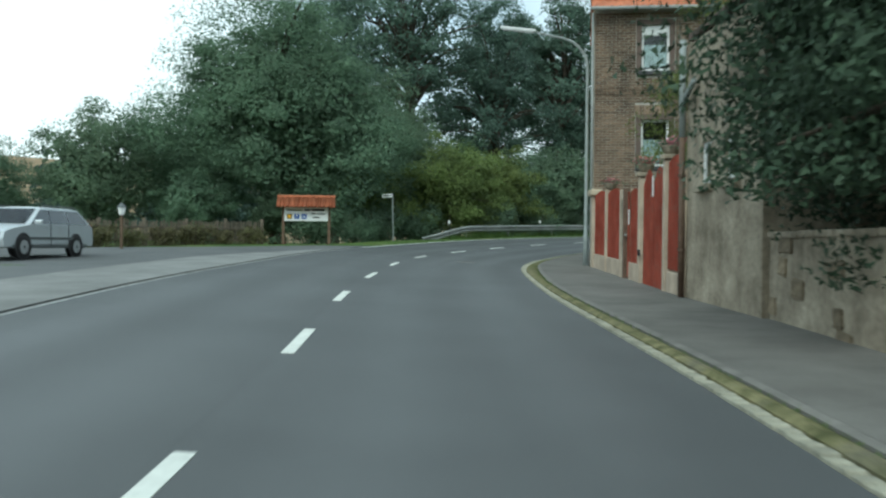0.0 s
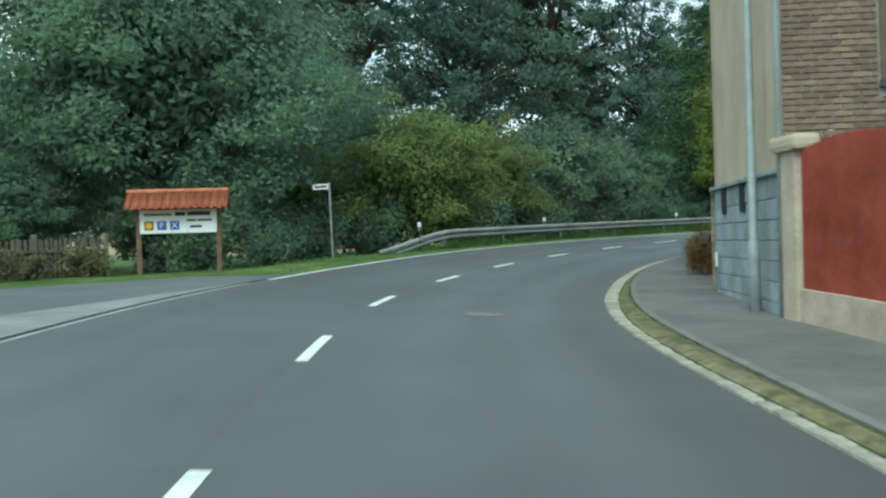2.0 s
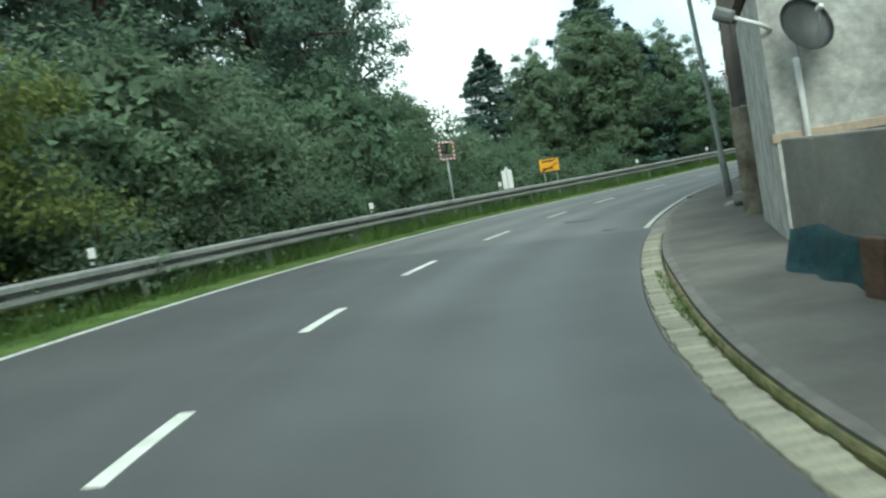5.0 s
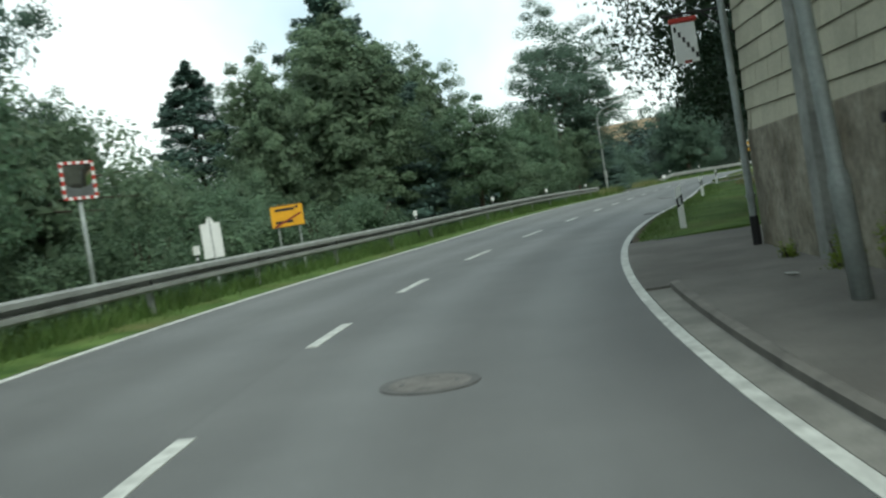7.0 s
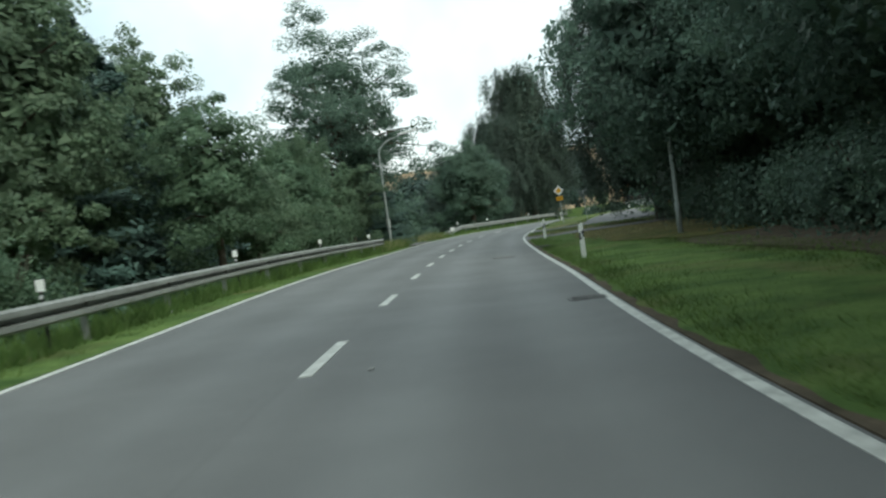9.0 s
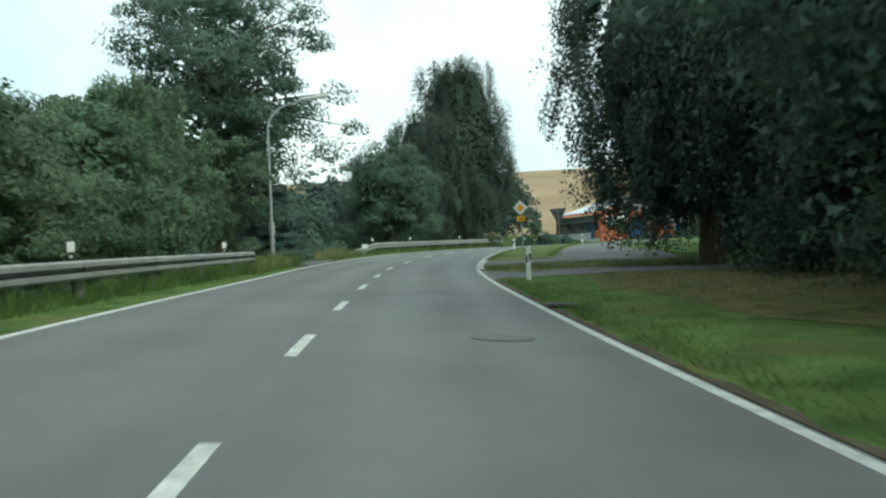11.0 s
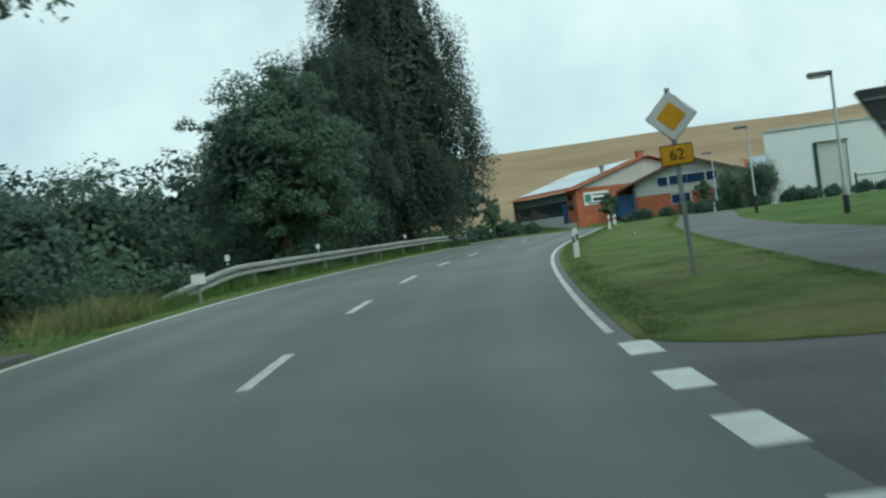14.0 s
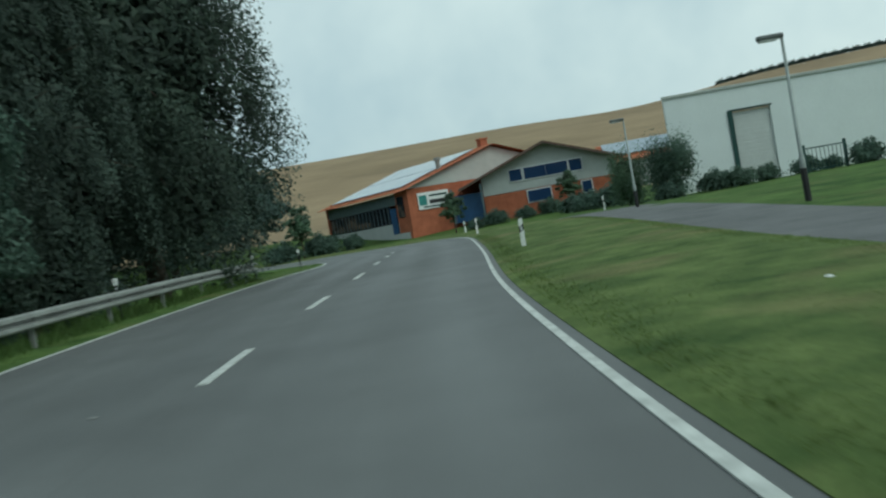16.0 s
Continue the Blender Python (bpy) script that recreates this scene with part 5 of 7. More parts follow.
def lettering(text, size, m, mat, parent, name="lettering"):
    """Raised flat letters as one mesh."""
    cu = bpy.data.curves.new(name, "FONT")
    cu.body, cu.size, cu.extrude, cu.align_x, cu.align_y = text, size, 0.003, "CENTER", "CENTER"
    cu.materials.append(mat)
    tmp = new(name, cu)
    bpy.context.view_layer.update()
    me = bpy.data.meshes.new_from_object(tmp.evaluated_get(bpy.context.evaluated_depsgraph_get()))
    bpy.data.objects.remove(tmp)
    me.name = name
    if not me.materials:
        me.materials.append(mat)
    ob = new(name, me)
    ob.parent = parent
    ob.matrix_local = m
    return ob


priority = thing("priority_sign", pose(*land(82.45, 98.08, 0.15), 0, -1.5, -70), "yellow and white priority road sign with number plate", "road sign")
part("post", tube([(0, 0.05, -0.4), (0, 0.05, 2.4)], 0.033, 8), POLE, priority)
part("plate", box(0.46, 0.02, 0.46, (0, 0, 0), 0.012, None), SIGN_WHITE, priority).matrix_local = pose(0, 0, 2.03, 0, 45, 0)
part("black_edge", box(0.475, 0.016, 0.475, (0, 0.006, 0), 0.012, None), INK, priority).matrix_local = pose(0, 0, 2.03, 0, 45, 0)
part("yellow_field", box(0.28, 0.02, 0.28, (0, -0.006, 0), 0.01, None), SIGN_YELLOW, priority).matrix_local = pose(0, 0, 2.03, 0, 45, 0)
plate = part("number_plate", box(0.40, 0.02, 0.25, (0, 0, 1.53), 0.02), SIGN_YELLOW, priority, "yellow road number plate")
part("plate_edge", box(0.42, 0.014, 0.27, (0, 0.005, 1.53), 0.02), INK, plate)
lettering("62", 0.20, pose(0, -0.013, 1.53, 90, 0, 0), INK, plate)

# street name post
name_post = thing("street_sign", pose(*land(-2.45, 48.6), 0, -1.2, -12), "thin grey post with a small white street sign", "street sign")
part("post", tube([(0, 0, -0.4), (0, 0, 2.42)], 0.032, 8), POLE, name_post)
name_plate = part("plate", box(0.50, 0.02, 0.17, (-0.27, 0, 2.30), 0.008), SIGN_WHITE, name_post)
part("text_bar", box(0.38, 0.006, 0.06, (-0.27, -0.012, 2.30)), INK, name_plate)

# board with a little tiled roof
inn = thing("inn_board", pose(-6.05, 43.75, 1.16, 0, 0, 4), "white advertising board under a small tiled roof", "notice board")
for x in (-1.0, 1.0):
    part("post", box(0.12, 0.12, 2.2, (x, 0.08, 0.9), 0.01), WOOD, inn)
panel = part("panel", box(1.92, 0.04, 0.60, (0, 0, 1.35), 0.006), SIGN_WHITE, inn)
for k, mat in enumerate((OLIVE, SIGN_BLUE, SIGN_BLUE)):
    sq = part("symbol", box(0.23, 0.012, 0.23, (-0.73 + 0.32 * k, -0.024, 1.25), 0.01), mat, inn)
    if k == 0:
        disc = tube([(0, -0.034, 0), (0, -0.030, 0)], 0.085, 14)
        part("disc", disc, SIGN_YELLOW, sq).matrix_local = pose(-0.73, 0, 1.25)
    if k == 1:
        lettering("P", 0.22, pose(-0.41, -0.033, 1.25, 90, 0, 0), SIGN_WHITE, sq)
    if k == 2:
        for a in (40, -40):
            part("cutlery", box(0.02, 0.006, 0.20, (0, 0, 0), 0, (0, a, 0)), SIGN_WHITE, sq).matrix_local = pose(-0.09, -0.032, 1.25)
for x, z, w, h, mat in ((-0.50, 1.53, 0.70, 0.06, OLIVE), (0.05, 1.54, 0.26, 0.10, INK), (0.52, 1.54, 0.58, 0.10, INK), (0.33, 1.37, 0.22, 0.05, INK), (0.66, 1.37, 0.36, 0.05, INK), (0.44, 1.21, 0.30, 0.06, INK)):
    part("text_bar", box(w, 0.006, h, (x, -0.022, z)), mat, inn)
roof = part("roof", box(2.55, 0.10, 0.10, (0, 0.08, 1.78), 0.01), WOOD, inn)
for k in range(13):
    for y, tilt in ((-0.19, 42), (0.35, -42)):
        bm = bmesh.new()
        seg = 6
        a = [[bm.verts.new((0.19 * (i / seg - 0.5), 0.36 * (j - 0.5), 0.035 * math.cos(math.pi * (i / seg - 0.5) * 2) + 0.01)) for i in range(seg + 1)] for j in range(2)]
        for i in range(seg):
            bm.faces.new((a[0][i], a[0][i + 1], a[1][i + 1], a[1][i]))
        bmesh.ops.solidify(bm, geom=bm.faces[:], thickness=0.018)
        bmesh.ops.scale(bm, vec=(1.05, 2.0, 1), verts=bm.verts)
        tile = part("tile", bm, TILE, roof)
        tile.matrix_local = pose(-1.17 + 0.195 * k, y * 0.9 + 0.0, 1.90, tilt, 0, 0)
part("ridge", tube([(-1.27, 0.07, 2.13), (1.27, 0.07, 2.13)], 0.06, 10), TILE, roof)

# white box on a short post at the barrier's start
cabinet = thing("marker_box", pose(*land(87.9, 110.0), 0, 0, -58), "small white box on a short post in the grass", "marker box")
part("post", tube([(0, 0, -0.3), (0, 0, 0.5)], 0.03, 8), POLE, cabinet)
part("housing", box(0.30, 0.20, 0.26, (0, 0, 0.61), 0.02), SIGN_WHITE, cabinet)
part("lid", box(0.33, 0.23, 0.04, (0, 0, 0.75), 0.01), SIGN_GREY, cabinet)
# pale stones and scraps on grass and pavement
def pebble(m, size, mat, label, category, seed):
    bm = bmesh.new()
    bmesh.ops.create_icosphere(bm, subdivisions=2, radius=size)
    for v in bm.verts:
        v.co = Vector((v.co.x * 1.2, v.co.y * 0.9, v.co.z * 0.6)) * (1 + 0.25 * noise.noise(v.co * 9 + Vector((seed, 0, 0))))
    ob = part(category, bm, mat)
    ob.matrix_world = m
    return tagged(ob, label, category)


pebble(pose(*land(100.6, 102.8, 0.06), 0, 0, 30) @ Matrix.Diagonal((1, 1, 1.9, 1)), 0.062, SIGN_WHITE, "pale stone lying in the mown grass", "stone", 1)
pebble(pose(*land(65.6, 89.4, 0.07), 0, 0, 70) @ Matrix.Diagonal((1, 1, 1.5, 1)), 0.085, CONCRETE_PALE, "pale broken stone beside the track", "stone", 2)
pebble(pose(*spot(51.0, 5.0, 0.09), 0, 0, 20) @ Matrix.Diagonal((1.6, 1, 0.5, 1)), 0.06, WOOD, "withered leaf scrap on the pavement", "litter", 3)
pebble(pose(*spot(71.6, 4.7, 0.09), 0, 0, 60) @ Matrix.Diagonal((2.0, 0.8, 0.4, 1)), 0.05, CONCRETE_PALE, "pale scrap of rubbish on the pavement", "litter", 4)
pebble(pose(*land(100.5, 103.98, 0.07), 0, 0, 10), 0.035, SIGN_WHITE, "small white scrap in the mown grass", "litter", 5)
for s, lat, a in [(86.7, 0.57, 10), (120.8, 0.17, 50), (162.1, -0.72, 80)]:
    pebble(pose(*spot(s, lat, 0.01), 0, 0, a) @ Matrix.Diagonal((1.6, 0.8, 0.35, 1)), 0.03, CONCRETE_PALE, "pale scrap lying on the road", "litter", a)
# ---- village buildings ----
BRICK = material("yellow-brown brick", (0.158, 0.117, 0.083), 0.9, vary=0.3, scale=0.7, fine=28, bump=0.5, per_object=0.3, island=0.3, tint=(0.222, 0.155, 0.104))
MORTAR = material("grey mortar", (0.40, 0.38, 0.335), 0.95, vary=0.2, scale=2, fine=30, bump=0.3)
PLASTER = material("beige plaster", (0.42, 0.35, 0.255), 0.9, vary=0.12, scale=0.9, fine=25, bump=0.2)
PLASTER_PINK = material("pinkish plaster", (0.42, 0.34, 0.26), 0.9, vary=0.2, scale=1.8, fine=22, bump=0.3)
PLASTER_OLD = material("old stained plaster", (0.25, 0.205, 0.145), 0.95, vary=0.38, scale=1.3, fine=12, bump=0.6, tint=(0.29, 0.25, 0.19))
PLASTER_DAMP = material("damp grey-brown plaster", (0.22, 0.195, 0.145), 0.95, vary=0.42, scale=1.6, fine=10, bump=0.8, tint=(0.27, 0.25, 0.2), patch=(0.15, 0.125, 0.085), patch_scale=1.1)
PLINTH = material("blue-grey painted stone", (0.24, 0.28, 0.285), 0.85, vary=0.2, scale=1.6, fine=18, bump=0.6, per_object=0.14)
RUBBLE = material("brown rubble stone", (0.17, 0.135, 0.09), 0.95, vary=0.4, scale=2.6, fine=14, bump=0.8, per_object=0.3, island=0.25)
SURROUND = material("dark brown window surround", (0.115, 0.085, 0.07), 0.9, vary=0.25, scale=3, fine=20, bump=0.3)
WINDOW_WHITE = material("white window frame", (0.72, 0.73, 0.72), 0.45, vary=0.06, scale=3, fine=20, bump=0)
CURTAIN = material("lace curtain", (0.34, 0.42, 0.40), 0.9, vary=0.3, scale=9, fine=60, bump=0.2)
SLATE = material("dark slate sill", (0.06, 0.06, 0.062), 0.8, vary=0.2, scale=3, fine=20, bump=0.2)
PIPE_BROWN = material("rusty brown pipe", (0.13, 0.085, 0.06), 0.7, 0.2, vary=0.35, scale=3, fine=20, bump=0.2)
PINK = leaf_material("pink flower", (0.36, 0.10, 0.12), (0.60, 0.25, 0.25))
LATTICE = material("grey-brown lattice brick", (0.18, 0.148, 0.114), 0.95, vary=0.35, scale=3, fine=20, bump=0.5, per_object=0.3, island=0.3)
WALL_GREY = material("grey cement wall", (0.235, 0.23, 0.205), 0.95, vary=0.2, scale=0.9, fine=14, bump=0.4)
TEAL = material("teal tarpaulin", (0.05, 0.12, 0.135), 0.7, vary=0.35, scale=2.2, fine=18, bump=0.5)
FLAKED = material("flaking white wall", (0.46, 0.46, 0.43), 0.95, vary=0.32, scale=2.5, fine=9, bump=0.5)
PANEL_CREAM = material("cream fibre cement slab", (0.46, 0.44, 0.34), 0.8, vary=0.14, scale=0.9, fine=20, bump=0.15, per_object=0.08)
DUCT = material("grey-green painted duct", (0.24, 0.25, 0.235), 0.7, vary=0.25, scale=1.8, fine=14, bump=0.1)
RUST = material("rust stain", (0.20, 0.105, 0.035), 0.9, vary=0.4, scale=4, fine=20, bump=0.2)
ROOF_DARK = material("dark roof slab", (0.11, 0.075, 0.06), 0.85, vary=0.25, scale=2, fine=20, bump=0.3)
SILVER = material("silver car paint", (0.50, 0.53, 0.55), 0.32, 0.35, vary=0.04, scale=2, fine=30, bump=0)
TYRE = material("tyre rubber", (0.02, 0.02, 0.02), 0.85, vary=0.2, scale=5, fine=30, bump=0.2)
ALLOY = material("alloy wheel", (0.42, 0.43, 0.44), 0.4, 0.6, vary=0.1, bump=0)
LAMP_GLASS = material("headlamp glass", (0.55, 0.58, 0.6), 0.15, 0.2, vary=0.1, bump=0)
TAIL_RED = material("tail lamp", (0.30, 0.02, 0.02), 0.3, vary=0.1, bump=0)
PANE = bpy.data.materials.new("window glass")
PANE.use_nodes = True
_p = PANE.node_tree.nodes["Principled BSDF"].inputs
_p["Base Color"].default_value = (0.75, 0.8, 0.82, 1)
_p["Roughness"].default_value = 0.02
_p["Transmission Weight"].default_value = 1.0
_p["IOR"].default_value = 1.45
PANE_DARK = glass_material("dark tinted glass", (0.015, 0.02, 0.03))
PANE_BLUE = glass_material("blue tinted glass", (0.02, 0.045, 0.11))
ROOM = material("dim room wall", (0.10, 0.095, 0.09), 0.95, vary=0.2)


def pierced(w, h, t, holes):
    """A wall of width w along x and thickness t along y, with openings (x0, x1, z0, z1)."""
    xs = sorted({0, w, *[v for o in holes for v in o[:2]]})
    zs = sorted({0, h, *[v for o in holes for v in o[2:]]})
    bm = bmesh.new()
    for a, b in zip(xs, xs[1:]):
        for c, d in zip(zs, zs[1:]):
            mx, mz = (a + b) / 2, (c + d) / 2
            if not any(o[0] < mx < o[1] and o[2] < mz < o[3] for o in holes):
                box(b - a, t, d - c, (mx, t / 2, mz), bm=bm)
    bmesh.ops.remove_doubles(bm, verts=bm.verts, dist=0.001)
    return bm


def window(parent, x0, x1, z0, z1, deep=0.10, sill=True, surround=0.16, curtain=True, bars=0, shutter=0.0, glass=None, frame_w=0.07, sill_mat=None):
    """A framed window set in an opening of a wall whose face is y = 0."""
    w, h, mx, mz = x1 - x0, z1 - z0, (x0 + x1) / 2, (z0 + z1) / 2
    fr = part("window", box(w, 0.06, frame_w, (mx, deep, z0 + frame_w / 2), 0.006), WINDOW_WHITE, parent, "white framed window")
    part("frame_bar", box(w, 0.06, frame_w, (mx, deep, z1 - frame_w / 2), 0.006), WINDOW_WHITE, fr)
    for x in (x0 + frame_w / 2, x1 - frame_w / 2):
        part("frame_bar", box(frame_w, 0.06, h - 2 * frame_w, (x, deep, mz), 0.006), WINDOW_WHITE, fr)
    for k in range(bars):
        part("frame_bar", box(0.05, 0.05, h - 2 * frame_w, (x0 + w * (k + 1) / (bars + 1), deep, mz), 0.005), WINDOW_WHITE, fr)
    pane = part("pane", box(w - 2 * frame_w, 0.012, h - 2 * frame_w, (mx, deep, mz)), glass or PANE, fr)
    pane.visible_shadow = False
    part("room", box(w + 0.3, 0.05, h + 0.3, (mx, deep + 0.9, mz)), ROOM, fr)
    if curtain:
        bm = bmesh.new()
        n = 24
        rows = [[bm.verts.new((x0 + frame_w + (w - 2 * frame_w) * i / n, deep + 0.06 + 0.012 * math.sin(i * 1.9), z)) for i in range(n + 1)] for z in (z0 + 0.14, z0 + 0.58 * h)]
        for i in range(n):
            bm.faces.new((rows[0][i], rows[0][i + 1], rows[1][i + 1], rows[1][i]))
        part("curtain", bm, CURTAIN, fr, "pale lace half curtain")
    if shutter:
        part("shutter_box", box(w, 0.1, shutter, (mx, deep - 0.02, z1 - shutter / 2), 0.01), WINDOW_WHITE, fr)
    if sill:
        part("sill", box(w + 0.34, 0.22, 0.12, (mx, 0.0, z0 - 0.07), 0.015), sill_mat or SLATE, fr)
    if surround:
        s = surround
        for sx, at in (((s, h + 0.1), (x0 - s / 2, mz)), ((s, h + 0.1), (x1 + s / 2, mz)), ((w + 2 * s, s), (mx, z1 + s / 2))):
            part("surround", box(sx[0], 0.07, sx[1], (at[0], -0.015, at[1]), 0.008), SURROUND, fr)
    return fr


def tiled_slope(name, length, run, rise, mat, parent, m, pitch=0.24, courses=None):
    """A roof slope of ridged tiles in overlapping courses; eave along x, rising with y."""
    n = max(2, int(length / pitch))
    courses = courses or max(2, int(math.hypot(run, rise) / 0.42))
    bm = bmesh.new()
    below = None
    for c in range(courses + 1):
        f = c / courses
        for lift in ((0.0, 0.05) if c < courses else (0.0,)):
            line = [bm.verts.new((length * i / (2 * n), run * f, rise * f + (0.035 if i % 2 else 0.0) + lift)) for i in range(n * 2 + 1)]
            if below:
                for i in range(n * 2):
                    bm.faces.new((below[i], below[i + 1], line[i + 1], line[i]))
            below = line
    ob = part(name, bm, mat, parent)
    ob.matrix_local = m
    return ob


# brick house at the bend
house = thing("brick_house", pose(4.7, 31.2, 0.45, 0, 0, -7.9), "tall yellow-brown brick house with beige side wall", "house")
holes = [(1.45, 2.30, 3.30, 4.75), (1.45, 2.30, 6.27, 7.70), (4.9, 5.75, 3.30, 4.75), (4.9, 5.75, 6.27, 7.70)]
south = part("wall", pierced(8.0, 8.2, 0.30, holes), MORTAR, house, "brick wall")
for k, o in enumerate(holes):
    window(house, *o, deep=0.13, shutter=0.32 if k % 2 else 0.0)
part("wall", box(0.30, 4.65, 6.1, (0.15, 2.625, 5.15)), PLASTER, house, "smooth beige plastered side wall")
core = part("plinth", box(0.34, 4.95, 2.1, (0.17, 2.475, 1.05)), PLINTH, house, "blue-grey painted stone plinth")
part("plinth_ledge", box(0.44, 5.0, 0.07, (0.12, 2.48, 2.13), 0.02), PLINTH, house)
part("wall", box(8.0, 0.3, 8.2, (4.0, 4.8, 4.1)), PLASTER, house)
part("wall", box(0.3, 4.4, 8.2, (7.85, 2.5, 4.1)), PLASTER, house)
part("corner_strip", box(0.05, 0.36, 6.1, (-0.02, 0.18, 5.15), 0.008), PLASTER, house)
part("ceiling_slab", box(7.9, 4.85, 0.1, (4.0, 2.5, 8.12)), ROOM, house)
rng = random.Random(5)
for rowi in range(7):
    z = 0.02 + rowi * 0.292
    y = -0.02 if rowi % 2 else -0.22
    while y < 4.9:
        ln = rng.uniform(0.38, 0.62)
        a, b = max(y, 0.0), min(y + ln, 4.95)
        if b - a > 0.12:
            part("stone", box(0.05, b - a - 0.018, 0.275, (0.006 - rng.uniform(0, 0.008), (a + b) / 2, z + 0.145), 0.012), PLINTH, core)
        y += ln
for y0, y1 in ((3.79, 4.08), (2.29, 2.60)):
    part("cellar_opening", box(0.05, y1 - y0, 0.44, (-0.032, (y0 + y1) / 2, 1.86), 0.004), PLASTIC_BLACK, house, "dark narrow cellar opening")
part("plaque", box(0.03, 0.12, 0.26, (-0.05, 4.72, 0.85), 0.005), SIGN_WHITE, house)
part("number_bar", box(0.05, 0.012, 0.09, (0.62, -0.02, 2.60)), SIGN_WHITE, house)
tiled_slope("roof", 8.3, 3.1, 2.6, TILE, house, pose(-0.1, -0.45, 8.15))
tiled_slope("roof", 8.3, 3.1, 2.6, TILE, house, pose(8.2, 5.4, 8.15, 0, 0, 180))
part("gable", prism([(-0.1, 8.2), (5.0, 8.2), (2.45, 10.5)], -0.25, 0), PLASTER, house).matrix_local = pose(0.0, 0.0, 0, 0, 0, 90)
part("gutter_pipe", tube([(-0.12, -0.5, 8.14), (8.3, -0.5, 8.10)], 0.06, 8), GALV, house)
part("downpipe", tube([(-0.06, -0.07, 8.1), (-0.06, -0.07, 0.15)], 0.045, 8), GALV, house, smooth=True)
part("cable", tube([(2.62, -0.03, 8.0), (2.66, -0.03, 5.0), (2.70, -0.03, 3.5), (2.68, -0.03, 2.6)], 0.009, 5), GALV, house)
# soldier course over the lower windows
for base in (1.45, 4.9):
    for k in range(16):
        part("brick", box(0.062, 0.05, 0.295, (base - 0.16 + 0.0745 * k, -0.018, 5.06), 0.003, (0, (k - 7.5) * 0.5, 0)), BRICK, house)


def brick_laying(x0, x1, z0, z1, blocked, seed, length=0.235, height=0.064, joint=0.021):
    """Places (x, z, width) of the bricks of a running bond that leaves out what is blocked."""
    out, r, z, k = [], random.Random(seed), z0, 0
    while z + height < z1:
        x = x0 - (length / 2 if k % 2 else 0)
        while x < x1:
            runs = [(max(x, x0), min(x + length, x1))]
            for o in blocked:
                if o[2] < z + height and o[3] > z:
                    runs = [q for a, b in runs for q in ((a, min(b, o[0])), (max(a, o[1]), b))]
            for a, b in runs:
                if b - a > 0.04:
                    out.append(((a + b) / 2, z + height / 2, b - a, r.uniform(0, 0.010) + (0.035 if 5.46 < z < 5.72 else 0)))
            x += length + joint
        z += height + joint
        k += 1
    return out


blocked = [(o[0] - 0.19, o[1] + 0.19, o[2] - 0.16, o[3] + 0.19) for o in holes] + [(b - 0.2, b + 1.0, 4.9, 5.22) for b in (1.45, 4.9)]
laid = brick_laying(0.02, 7.98, 0.02, 8.15, blocked, 3)
near = [b for b in laid if 0 < b[0] < 3.4 and 2.6 < b[1] < 4.9]
near.sort(key=lambda b: abs(b[1] - 3.2) + 0.4 * b[0])
near = near[:300]
chosen = set(near)
unit = box(1.0, 0.03, 0.064, (0, 0, 0), 0.004)
unit_me = bpy.data.meshes.new("brick")
unit.to_mesh(unit_me)
unit.free()
unit_me.materials.append(BRICK)
for x, z, w, d in near:
    ob = new("brick", unit_me)
    ob.parent = south
    ob.matrix_local = pose(x, -0.012 - d, z) @ Matrix.Diagonal((w, 1, 1, 1))
verts, faces = [], []
for x, z, w, d in laid:
    if (x, z, w, d) in chosen:
        continue
    o = len(verts)
    y0 = -0.022 - d
    verts += [(x + sx * w / 2, y, z + sz * 0.032) for y in (y0, 0.0) for sz in (-1, 1) for sx in (-1, 1)]
    faces += [(o, o + 1, o + 3, o + 2), (o, o + 2, o + 6, o + 4), (o + 1, o + 5, o + 7, o + 3), (o + 2, o + 3, o + 7, o + 6), (o, o + 4, o + 5, o + 1)]
tagged(mesh_object("brickwork", verts, faces, BRICK, house), kind="stuff")

# red fence and gate on its low wall
fence = thing("red_fence", pose(4.68, 31.15, 0.56, 0, 0, -91.7) @ pose(0, 0, 0, 0, 1.1, 0), "red painted fence panels on a plastered wall", "fence")
# x runs away from the house along the pavement, y into the yard


def red_panel(x0, x1, z0, z1, name="panel", waves=0.075, scallop=0.10):
    """A sheet of upright ribs with a rounded top edge."""
    bm = bmesh.new()
    n = max(6, int((x1 - x0) / waves) * 2)
    rows = []
    for i in range(n + 1):
        t = i / n
        x = x0 + (x1 - x0) * t
        y = 0.010 if i % 2 else -0.006
        top = z1 + scallop * (math.sin(math.pi * t) - 0.6) + 0.012 * math.sin(i * 2.1)
        rows.append((bm.verts.new((x, y, z0 + 0.01 * math.sin(i * 1.3))), bm.verts.new((x, y, top))))
    for a, b in zip(rows, rows[1:]):
        bm.faces.new((a[0], b[0], b[1], a[1]))
    bmesh.ops.solidify(bm, geom=bm.faces[:], thickness=0.018)
    return part(name, bm, RED_PAINT, fence)


